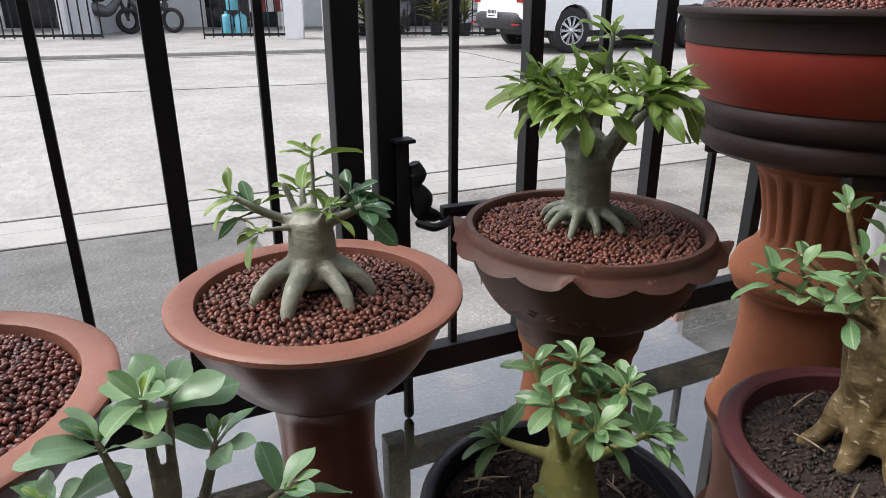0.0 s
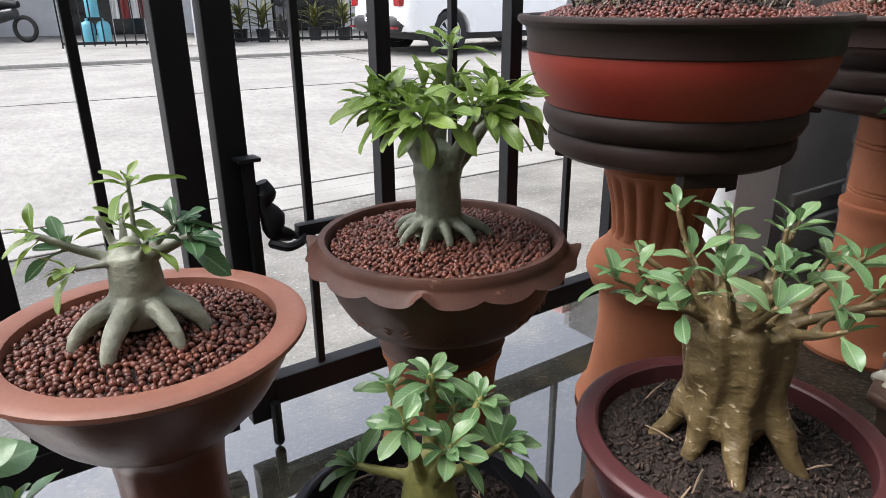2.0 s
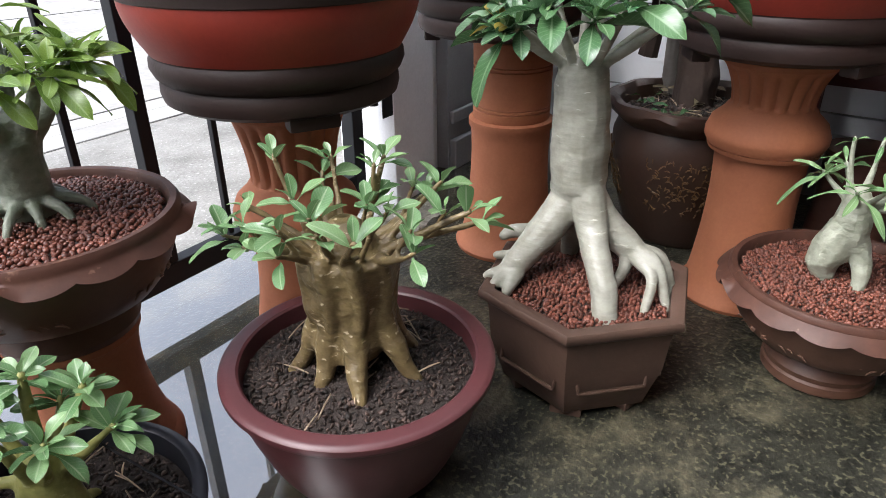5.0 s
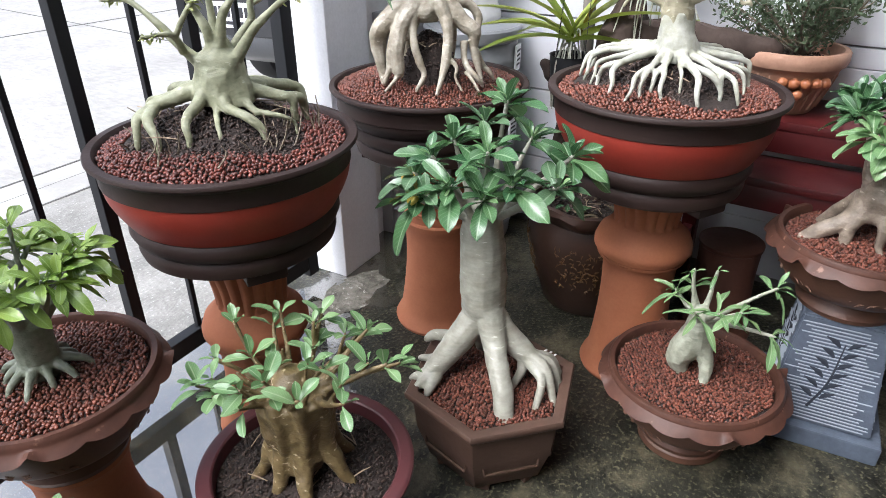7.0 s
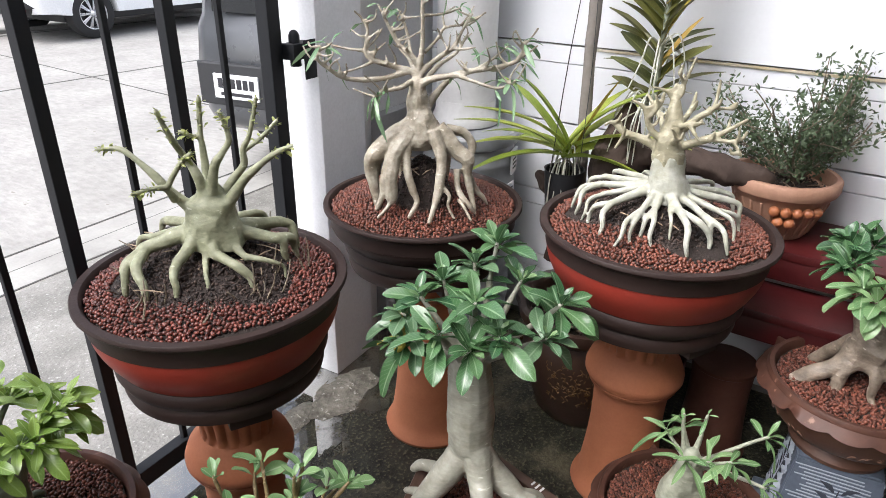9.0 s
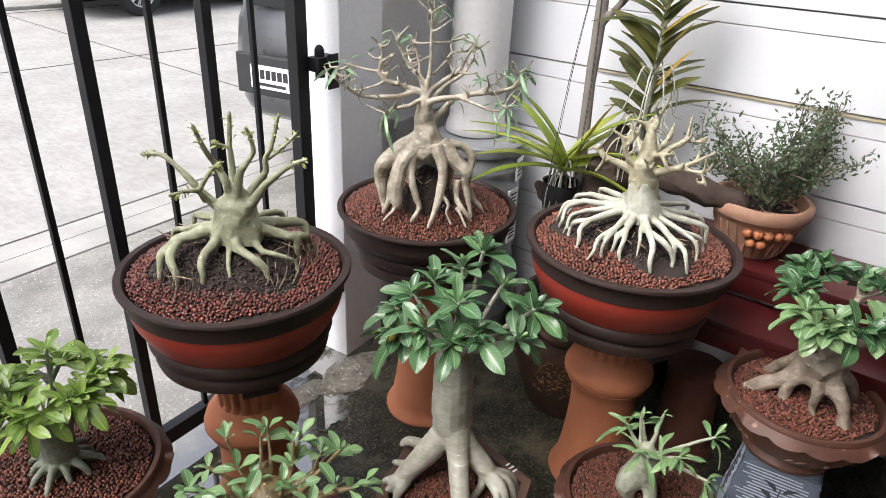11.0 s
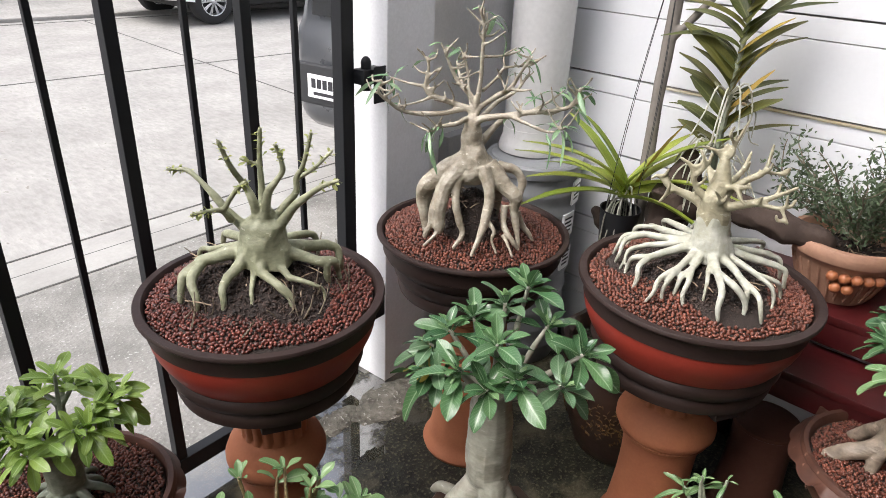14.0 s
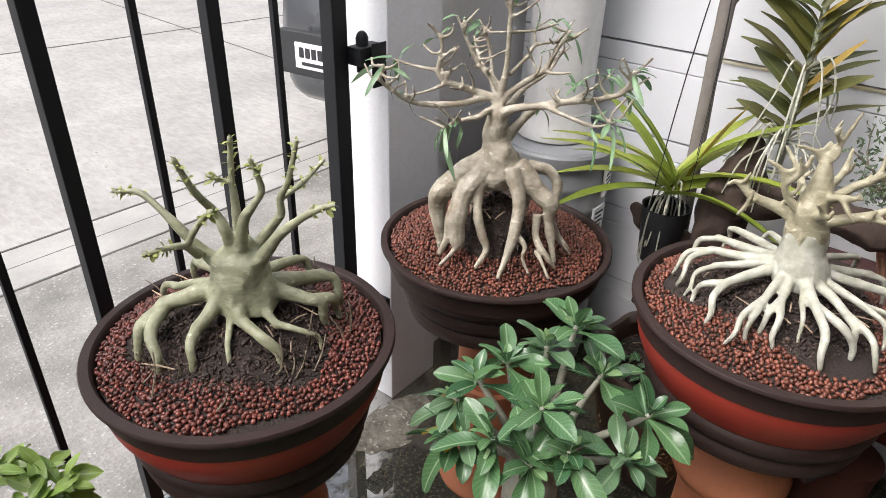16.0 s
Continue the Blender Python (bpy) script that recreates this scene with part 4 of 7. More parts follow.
def hex_pot(m, rim, depth, label):
    pot = thing("plant_pot", m, label, "plant pot")
    c30 = math.cos(math.pi / 6)

    def hexa(a, r, z, i):
        return r * c30 / math.cos((a % (math.pi / 3)) - math.pi / 6), z
    prof = [(0, 0.012), (rim * 0.70, 0.012), (rim * 0.73, 0.018), (rim * 0.79, 0.06), (rim * 0.87, depth * 0.5), (rim * 0.90, depth * 0.80), (rim * 0.91, depth * 0.86), (rim * 0.97, depth * 0.90), (rim, depth * 0.93), (rim, depth * 0.985), (rim * 0.985, depth), (rim * 0.87, depth), (rim * 0.855, depth * 0.99), (rim * 0.84, depth - 0.05), (0, depth - 0.055)]
    part("body", lathe(prof[:8], 96, hexa), M["hex_clay"], pot)
    part("rim", lathe(prof[7:], 96, hexa), M["hex_clay"], pot)
    for k in range(6):  # raised border of the panel on each face
        bm = bmesh.new()
        w0, w1 = rim * 0.30, rim * 0.355
        for x0, x1, z0, z1 in ((-w0, w0, 0.0, 0.006), (-w1, w1, 0.094, 0.100)):
            box(x0, x1, -0.003, 0.003, z0, z1, 0.002, bm)
        for sx in (-1, 1):
            tube(bm, [(sx * w0, 0, 0.003), (sx * w1, 0, 0.097)], [0.0034, 0.0034], 6, 2)
        face = part("panel_border", bm, M["hex_clay"], pot)
        face.matrix_basis = pose(0, 0, 0, 0, 0, 30 + 60 * k + 90) @ pose(0, -rim * 0.86 * c30, 0.075, -11, 0, 0)
    for k in range(6):
        a = k * math.pi / 3
        f_ = part("foot", box(-0.03, 0.03, -0.02, 0.012, 0.0, 0.02, 0.004), M["hex_clay"], pot)
        f_.matrix_basis = pose(rim * 0.57 * math.cos(a), rim * 0.57 * math.sin(a), 0, 0, 0, math.degrees(a) + 90)
    bm = bmesh.new()
    for k, (s, h) in enumerate(((-0.018, 0.016), (-0.004, 0.018), (0.010, 0.014))):
        box(s, s + 0.005, -h / 2, h / 2, 0, 0.0012, 0.0, bm)
    mk = part("chalk_mark", bm, M["plate_white"], pot, "small white chalk strokes", False)
    a = math.radians(-42)
    mk.matrix_basis = pose(rim * 0.825 * math.cos(a), rim * 0.825 * math.sin(a), depth + 0.0005, 0, 0, 60)
    return pot


HEX = pose(1.163, 0.812, 0.0, 0, 0, 43.0)
hex_pot(HEX, 0.215, 0.225, "hexagonal brown clay pot with a broad rim")
gravel("gravel", HEX @ pose(0, 0, 0.197), 0.182, "reddish clay pellets filling the hexagonal pot", seed=10, hexagon=True)
# J: low scalloped pot on the floor
wavy_pot(pose(1.61, 0.585, 0.03), 0.222, 0.188, 0.195, 0.105, "brown glazed pot with a scalloped rim, low on the floor", turn=0.5)
bm = lathe([(0, 0), (0.10, 0), (0.108, 0.006), (0.108, 0.024), (0.10, 0.032), (0, 0.032)], 48)
tagged(part("pot_saucer", bm, M["brown_glaze"]), "dark brown glazed foot dish under a pot", "saucer").matrix_world = pose(1.61, 0.585, 0)
gravel("gravel", pose(1.61, 0.585, 0.207), 0.185, "reddish-brown clay pellets filling the low scalloped pot", seed=11, size=0.0050)
# K: scalloped pot on the slate block
KB = pose(1.985, 0.478, 0.0)
wavy_pot(pose(1.99, 0.474, 0.352), 0.210, 0.176, 0.185, 0.11, "brown glazed pot with a scalloped rim on a slate block", turn=0.1)
gravel("gravel", pose(1.99, 0.474, 0.52), 0.173, "reddish-brown clay pellets round a wrinkled root", seed=12)


def slate_block(m, label):
    """Tapered grey-blue stone block on a square plinth, with a leaf spray cut into its face."""
    b = thing("stone_block", m, label, "stone block")
    part("plinth", box(-0.15, 0.15, -0.15, 0.15, 0.0, 0.055, 0.006), M["slate"], b, smooth=False)
    bm = box(-0.5, 0.5, -0.5, 0.5, 0.055, 0.352)
    for v in bm.verts:
        s = 0.25 if v.co.z < 0.1 else 0.185
        v.co.x *= s
        v.co.y *= s
    bmesh.ops.bevel(bm, geom=bm.edges[:], offset=0.005, segments=2, affect="EDGES")
    part("body", bm, M["slate"], b, smooth=False)
    for turn in (0, 90, 180, 270):
        frame_ = pose(0, 0, 0, 0, 0, turn)
        lean = math.degrees(math.atan2(0.0325, 0.297))
        face = frame_ @ pose(0, -0.1255, 0.055, 90 - lean, 0, 0)
        bm = bmesh.new()
        rng = random.Random(5)
        for k in range(30):
            y = 0.012 + k * 0.0092
            half = 0.118 - 0.03 * y / 0.3
            box(-half * rng.uniform(0.6, 1), half * rng.uniform(0.6, 1), y, y + 0.0028, 0.0, 0.0018, 0, bm)
        cl = part("chiselling", bm, M["slate_light"], b, "pale chisel strokes", False)
        cl.matrix_basis = face
        cl["kind"] = "stuff"
        bm = bmesh.new()
        tube(bm, [(-0.03, 0.05, 0.002), (0.0, 0.13, 0.002), (0.012, 0.24, 0.002)], [0.004, 0.003, 0.0015], 6)
        for k in range(6):
            for s in (-1, 1):
                y = 0.075 + k * 0.030
                x0 = -0.022 + 0.036 * (y - 0.05) / 0.19
                p = Vector((x0, y, 0.002))
                q = p + Vector((s * 0.042, 0.028, 0))
                tube(bm, [p + (q - p) * 0.2, (p + q) / 2 + Vector((0, 0.005, 0)), q], [0.002, 0.0075, 0.001], 6, 3)
        for v in bm.verts:
            v.co.z = 0.002 + (v.co.z - 0.002) * 0.25
        part("leaf_spray", bm, M["slate_dark"], b, "dark cut leaf spray").matrix_basis = face
    return b


slate_block(pose(1.985, 0.465, 0, 0, 0, -58), "grey-blue stone block with a leaf spray cut in")
# L: large glazed jar with leaf litter
L_AT = pose(1.87, 1.235, 0.0)
prof = [(0, 0), (0.15, 0), (0.158, 0.01), (0.17, 0.05), (0.205, 0.15), (0.222, 0.24), (0.218, 0.30), (0.205, 0.335), (0.215, 0.35), (0.238, 0.372), (0.244, 0.386), (0.238, 0.396), (0.222, 0.398), (0.206, 0.385), (0.20, 0.34), (0, 0.335)]
jar = round_pot(L_AT, prof, "jar_glaze", "big dark brown glazed jar with gold relief", segs=96, shape=lambda a, r, z, i: (r + (0.006 * math.sin(9 * a) if 8 <= i <= 12 else 0), z - (0.012 * abs(math.sin(4.5 * a)) if 8 <= i <= 10 else 0)), name="glazed_jar")
bm = bmesh.new()
for k in range(1100):
    a, z = random.uniform(0, 2 * math.pi), random.uniform(0.12, 0.27)
    if abs(math.sin(2 * a)) < 0.45:
        continue
    r = float(np.interp(z, [0.05, 0.15, 0.24, 0.30], [0.17, 0.205, 0.222, 0.218])) + 0.001
    t = random.uniform(0, 6.28)
    p = Vector((r * math.cos(a), r * math.sin(a), z))
    side = Vector((-math.sin(a), math.cos(a), 0)) * math.cos(t) * 0.006 + Vector((0, 0, math.sin(t) * 0.006))
    tube(bm, [p - side, p + Vector((0, 0, 0.002)), p + side], [0.0012, 0.0022, 0.0012], 5, 2)
part("gold_pattern", bm, M["gold_relief"], jar, "dull gold raised scroll pattern")["kind"] = "stuff"
soil_bed(pose(1.87, 1.235, 0.345), 0.20, "bark and dry leaf litter in the jar", 0.02, 500, seed=13, chip=0.011)


# ---- plants ----
def leaf_mesh(name, mat, width=0.42, fold=0.25, curl=0.25, twist=0.0, round_tip=1.75, nl=10, nw=4):
    """One leaf of unit length along x: narrow stalk, broad towards the tip, folded at the midrib."""
    verts, faces, uvs = [], [], []
    for i in range(nl + 1):
        t = i / nl
        w = max(0.035, width * 0.5 * math.sin(math.pi * min(0.972, t ** round_tip)) ** 0.58)
        if t > 0.99:
            w *= 0.55
        for j in range(nw + 1):
            s = 2 * j / nw - 1
            y = s * w
            z = fold * abs(y) - curl * t * t + 0.03 * math.sin(t * 9 + s * 2) * abs(s) + twist * t * y
            verts.append((t, y, z))
            uvs.append((t, j / nw))
    for i in range(nl):
        for j in range(nw):
            a = i * (nw + 1) + j
            faces.append((a, a + nw + 1, a + nw + 2, a + 1))
    me = bpy.data.meshes.new(name)
    me.from_pydata(verts, [], faces)
    uv = me.uv_layers.new(name="leaf")
    for lp in me.loops:
        uv.data[lp.index].uv = uvs[lp.vertex_index]
    me.materials.append(mat)
    me.polygons.foreach_set("use_smooth", [True] * len(me.polygons))
    return me


def leaf_set(mat, **kw):
    base = dict(width=0.42, fold=0.25, curl=0.25)
    base.update(kw)
    sets = []
    for k in (0.6, 1.0, 1.5):
        b = dict(base)
        b["curl"] *= k
        b["fold"] *= 1.6 - 0.5 * k
        sets.append(leaf_mesh("leaf", mat, twist=0.3 * (k - 1), **b))
    return sets


def put_leaf(plant, meshes, base, way, size, rng, roll=0.0):
    x = Vector(way).normalized()
    y = Vector((0, 0, 1)).cross(x)
    if y.length < 1e-3:
        y = Vector((0, 1, 0))
    y.normalize()
    z = x.cross(y)
    m = Matrix((x, y, z)).transposed().to_4x4()
    ob = new("leaf", rng.choice(meshes))
    ob.parent = plant
    ob.matrix_basis = Matrix.Translation(base) @ m @ Matrix.Rotation(roll, 4, "X") @ Matrix.Diagonal((size, size, size, 1))
    return ob


def rosette(plant, meshes, tip, way, n, size, rng, flat=0.0, spread=1.0):
    """Leaves spiralling round a shoot's tip, the inner ones upright and small."""
    way = Vector(way).normalized()
    a0 = rng.uniform(0, 6.28)
    side = way.orthogonal().normalized()
    other = way.cross(side)
    for k in range(n):
        f_ = (k + 0.5) / n
        a = a0 + k * 2.4 + rng.uniform(-0.5, 0.5)
        lean = (0.35 + 0.95 * f_) * spread + rng.uniform(-0.22, 0.22)
        out = side * math.cos(a) + other * math.sin(a)
        d = way * math.cos(lean) + out * math.sin(lean)
        d.z = d.z * (1 - flat) - 0.1 * f_
        put_leaf(plant, meshes, Vector(tip) - way * (0.012 * f_), d, size * (0.5 + 0.55 * f_) * rng.uniform(0.75, 1.2), rng, rng.uniform(-0.6, 0.6))


def polar(face, phi, r, z):
    a = radians(face + phi)
    return Vector((r * math.cos(a), r * math.sin(a), z))


class Limbs:
    """Collects the tubes of one stem, which a voxel remesh then grows into one skin."""

    def __init__(self, face, seed, lump=0.14):
        self.bm, self.face, self.rng, self.seed, self.lump = bmesh.new(), face, random.Random(seed), seed, lump

    def add(self, pts, radii, segs=10, lump=None):
        tube(self.bm, pts, radii, segs, 4, self.lump if lump is None else lump, self.seed)

    def trunk(self, prof, lean=(0, 0)):
        top = prof[-1][1]
        self.add([Vector((lean[0] * z / top, lean[1] * z / top, z)) for r, z in prof], [r for r, z in prof], 16, self.lump * 0.8)

    def root(self, phi, reach, r0, r1, h, arch=0.5, start=0.02, bend=0, toes=0, end=-0.012):
        f = self.face
        p0, p1 = polar(f, phi, start, h), polar(f, phi + bend * 0.4, start + (reach - start) * 0.5, h * arch + r1)
        p2, p3 = polar(f, phi + bend * 0.8, start + (reach - start) * 0.85, h * arch * 0.5 + r1 * 0.3), polar(f, phi + bend, reach, end)
        self.add([p0, p1, p2, p3], [r0, (r0 + r1) / 2, r1, r1 * 0.7])
        for k in range(toes):
            o = (k - (toes - 1) / 2) * 22 + 6
            q = p1.lerp(p2, 0.7)
            self.add([q, polar(f, phi + bend + o * 0.6, reach * 0.92, h * arch * 0.45), polar(f, phi + bend + o, reach * 1.08, end)], [r1, r1 * 0.75, r1 * 0.5])

    def limb(self, pts, radii, segs=10):
        """A limb by its bends: (aside, forward, up) as seen from the front."""
        a = radians(self.face)
        right, front = Vector((math.cos(a), math.sin(a), 0)), Vector((math.sin(a), -math.cos(a), 0))
        w = [right * x + front * y + Vector((0, 0, z)) for x, y, z in pts]
        self.add(w, radii, segs)
        return w

    def claw(self, phi, out, up, toes, r, h=0.10, start=0.045):
        """A raised root: level out to its elbow, then down into the soil in one or more toes, each (angle, reach)."""
        f = self.face
        knee = polar(f, phi, out, up)
        mid = polar(f, phi + self.rng.uniform(-5, 5), start + (out - start) * 0.5, h * 0.4 + up * 0.6)
        self.add([polar(f, phi, start * 0.6, h), mid, knee], [r * 1.25, r, r * 0.82])
        for a, reach in toes:
            q = polar(f, phi * 0.35 + a * 0.65 if abs(phi - a) < 180 else a, out * 0.35 + reach * 0.65, up * 0.82)
            self.add([mid.lerp(knee, 0.8), q, polar(f, a + self.rng.uniform(-3, 3), reach * 0.97, up * 0.25), polar(f, a, reach, -0.014)], [r * 0.8, r * 0.72, r * 0.58, r * 0.42], 9)

    def branch(self, base, phi, elev, length, r0, r1, wobble=0.12, sag=0.0, steps=4):
        rng = self.rng
        a, e = radians(self.face + phi), radians(elev)
        d = Vector((math.cos(a) * math.cos(e), math.sin(a) * math.cos(e), math.sin(e)))
        pts, p = [Vector(base)], Vector(base)
        for k in range(steps):
            d = (d + Vector((rng.uniform(-1, 1), rng.uniform(-1, 1), rng.uniform(-0.6, 0.9))) * wobble + Vector((0, 0, -sag))).normalized()
            p = p + d * length / steps
            pts.append(p.copy())
        self.add(pts, [r0 + (r1 - r0) * k / steps for k in range(steps + 1)], 8, self.lump + 0.1)
        return pts[-1], d, pts

    def skin(self, plant, mat, voxel=0.0035, name="stem", label="", smooth=4):
        ob = part(name, self.bm, mat, plant, label)
        r = ob.modifiers.new("skin", "REMESH")
        r.mode, r.voxel_size, r.use_smooth_shade = "VOXEL", voxel, True
        s = ob.modifiers.new("ease", "SMOOTH")
        s.factor, s.iterations = 0.5, smooth
        return ob


def plant_thing(m, label, name="desert_rose"):
    return thing(name, m, label, "potted plant", "desert rose plants")


FRESH = leaf_set(LEAF["fresh"], width=0.34, fold=0.34, curl=0.34)
DEEP = leaf_set(LEAF["deep"], width=0.42, fold=0.3)
BLUE = leaf_set(LEAF["blue"], width=0.52, fold=0.22, curl=0.16)
MINT = leaf_set(LEAF["mint"], width=0.44, fold=0.35)
NARROW = leaf_set(LEAF["mint"], width=0.24, fold=0.4, curl=0.5)
OLD = leaf_set(LEAF["old"], width=0.42)
SPROUT = leaf_set(LEAF["sprout"], width=0.40)
CURLED_GREY = leaf_set(LEAF["blue"], width=0.24, fold=0.35, curl=0.95)
OBLONG = leaf_set(LEAF["deep"], width=0.40, fold=0.38, curl=0.26)
OBLONG_PALE = leaf_set(LEAF["sage"], width=0.38, fold=0.42, curl=0.24)

# B: young plant in the flat-rimmed bowl
b = plant_thing(pose(-0.10, 0.758, 0.452), "young grey-green desert rose with splayed roots")
l = Limbs(18, 21)
l.trunk([(0.036, 0.015), (0.035, 0.035), (0.031, 0.06), (0.0275, 0.085), (0.025, 0.098), (0.015, 0.105)])
for phi, reach, r in ((-160, 0.082, 0.014), (-115, 0.092, 0.014), (-62, 0.086, 0.012), (-25, 0.082, 0.013), (10, 0.07, 0.010), (100, 0.07, 0.012), (170, 0.06, 0.010)):
    l.root(phi, reach, r * 1.05, r * 0.72, 0.042, 0.5, 0.024)
tips = []
for phi, el, ln, r in ((60, 80, 0.09, 0.0055), (178, 28, 0.095, 0.007), (160, 12, 0.07, 0.006), (-10, 18, 0.06, 0.009), (-60, 35, 0.045, 0.006), (200, 5, 0.06, 0.005), (20, 35, 0.06, 0.006), (110, 55, 0.045, 0.007)):
    tip, d, _ = l.branch(polar(18, phi, 0.012, 0.090), phi, el, ln, r, r * 0.6, 0.10)
    tips.append((tip, d))
l.branch(polar(18, 150, 0.012, 0.095), 150, 60, 0.05, 0.006, 0.005)
l.skin(b, BARK["grey_green"], 0.003)
rng = random.Random(2)
rosette(b, FRESH, tips[0][0], (0, 0, 1), 8, 0.062, rng, 0.3, 1.15)
for k in (3, 6):
    rosette(b, DEEP, tips[k][0], tips[k][1] + Vector((0, 0, 0.5)), 9, 0.062, rng, 0.3, 1.1)
for k in (1, 2, 4, 5, 7):
    rosette(b, FRESH if k != 2 else DEEP, tips[k][0], tips[k][1] + Vector((0, 0, 0.4)), 7, 0.048, rng, 0.2)

# C: sturdy plant with a dense crown
c = plant_thing(pose(0.278, 1.035, 0.460), "desert rose with a thick green trunk and dense crown")
l = Limbs(-7, 31)
l.trunk([(0.038, 0.0), (0.037, 0.02), (0.036, 0.05), (0.037, 0.09), (0.040, 0.115), (0.030, 0.13)])
for k in range(11):
    l.root(-170 + k * 33, 0.066 + 0.012 * (k % 3), 0.0105, 0.0068, 0.030, 0.55, 0.026)
tips = []
for phi, el, ln, r in ((165, 62, 0.085, 0.016), (190, 70, 0.07, 0.014), (90, 70, 0.09, 0.014), (15, 52, 0.10, 0.017), (-30, 60, 0.08, 0.014), (-100, 62, 0.07, 0.014)):
    tip, d, _ = l.branch(polar(-7, phi, 0.022, 0.115), phi, el, ln, r, r * 0.65, 0.06)
    for s in (-34, 0, 34):
        t2, d2, _ = l.branch(tip, phi + s * 1.7, 32 + abs(s) * 0.3, 0.05, r * 0.6, 0.0045, 0.1)
        tips.append((t2, d2))
shoot, sd, _ = l.branch(polar(-7, 40, 0.02, 0.2), 60, 86, 0.10, 0.006, 0.0045, 0.04)
l.skin(c, BARK["dark_green"], 0.0032)
rng = random.Random(3)
for t_, d_ in tips:
    rosette(c, FRESH, t_, d_ + Vector((0, 0, 0.4)), 10, 0.080, rng, 0.05, 1.15)
rosette(c, FRESH, shoot, (0, 0, 1), 7, 0.07, rng, 0.1, 0.95)

# D: bare plant with raised roots, beside the gate
d_pl = plant_thing(pose(0.716, 1.205, 0.83), "pruned desert rose with raised pale green roots")
l = Limbs(-10, 41, 0.2)
l.limb([(0.012, 0, 0.045), (0.014, 0, 0.070), (0.016, 0, 0.095), (0.018, 0, 0.120), (0.018, 0, 0.138), (0.018, 0, 0.150)], [0.066, 0.062, 0.055, 0.050, 0.047, 0.030], 18)
for phi, out, up, toes, r in (
    (178, 0.128, 0.045, ((202, 0.178), (220, 0.165)), 0.0185),
    (229, 0.095, 0.040, ((240, 0.142),), 0.0150),
    (262, 0.070, 0.030, ((265, 0.125),), 0.0095),
    (281, 0.072, 0.045, ((299, 0.145),), 0.0165),
    (315, 0.100, 0.030, ((327, 0.170),), 0.0100),
    (350, 0.145, 0.045, ((360, 0.182), (351, 0.158)), 0.0170),
    (18, 0.165, 0.052, ((14, 0.195),), 0.0180),
    (48, 0.165, 0.050, ((45, 0.190),), 0.0145),
    (85, 0.140, 0.050, ((88, 0.180),), 0.0140),
    (118, 0.170, 0.045, ((118, 0.200),), 0.0145),
    (150, 0.130, 0.045, ((145, 0.175),), 0.0115),
):
    l.claw(phi, out, up, toes, r * 0.86, 0.076)
arms = [
    l.limb([(-0.012, 0, 0.115), (-0.058, -0.01, 0.165), (-0.088, -0.02, 0.205), (-0.120, -0.04, 0.236), (-0.140, -0.05, 0.247), (-0.178, -0.06, 0.245)], [0.0152, 0.0099, 0.0080, 0.0064, 0.0056, 0.0049]),
    l.limb([(-0.048, 0.010, 0.150), (-0.060, 0.047, 0.188), (-0.084, 0.063, 0.196), (-0.116, 0.080, 0.195)], [0.0096, 0.0066, 0.0051, 0.0047]),
    l.limb([(-0.056, 0.045, 0.190), (-0.043, 0.055, 0.215), (-0.024, 0.062, 0.243), (-0.004, 0.070, 0.262)], [0.0064, 0.0056, 0.0057, 0.0046]),
    l.limb([(0.010, 0, 0.125), (0.002, 0.01, 0.185), (-0.013, 0, 0.223), (-0.035, 0.03, 0.276), (-0.054, 0.045, 0.338)], [0.0165, 0.0106, 0.0088, 0.0064, 0.0053]),
    l.limb([(0.018, -0.020, 0.125), (0.017, -0.040, 0.215), (0.017, -0.040, 0.268), (0.023, -0.042, 0.338)], [0.0125, 0.0084, 0.0064, 0.0049]),
    l.limb([(0.016, -0.040, 0.258), (-0.001, -0.040, 0.264), (-0.022, -0.040, 0.273)], [0.0057, 0.0049, 0.0040]),
    l.limb([(0.020, 0.010, 0.125), (0.032, 0.020, 0.210), (0.051, 0.020, 0.240), (0.067, 0.020, 0.264), (0.064, 0.020, 0.294), (0.055, 0.020, 0.322)], [0.0145, 0.0096, 0.0076, 0.0068, 0.0056, 0.0047]),
    l.limb([(0.034, -0.010, 0.118), (0.066, -0.020, 0.168), (0.092, -0.020, 0.200), (0.094, -0.020, 0.232), (0.110, -0.020, 0.262), (0.130, -0.020, 0.334)], [0.0165, 0.0099, 0.0088, 0.0072, 0.0059, 0.0047]),
    l.limb([(0.094, -0.030, 0.225), (0.137, -0.070, 0.240), (0.175, -0.100, 0.266)], [0.0064, 0.0053, 0.0047]),
    l.limb([(0.040, 0.010, 0.115), (0.080, 0.030, 0.178), (0.116, 0.045, 0.215), (0.150, 0.065, 0.245), (0.180, 0.080, 0.260)], [0.0172, 0.0096, 0.0078, 0.0060, 0.0049]),
]
l.skin(d_pl, BARK["green_cream"], 0.0030, smooth=3)
rng = random.Random(4)
for w in arms:
    for q in range(10):
        f_ = q / 9
        p_ = w[-1].lerp(w[-2], f_ * 1.1)
        way = (w[-1] - w[-2]).normalized()
        rosette(d_pl, SPROUT, p_, way + Vector((rng.uniform(-1, 1), rng.uniform(-1, 1), rng.uniform(0, 0.8))) * (0.4 + f_), 4, 0.017 if q < 5 else 0.012, rng)
soil_bed(pose(0.718, 1.208, 0.788), 0.206, "dark soil under the raised roots", 0.075, 2400, seed=14)
twigs = thing("dry_twigs", pose(0.716, 1.205, 0.806), "dry broken twigs standing in the soil", "twigs", kind="stuff")
bm = bmesh.new()
rng = random.Random(8)
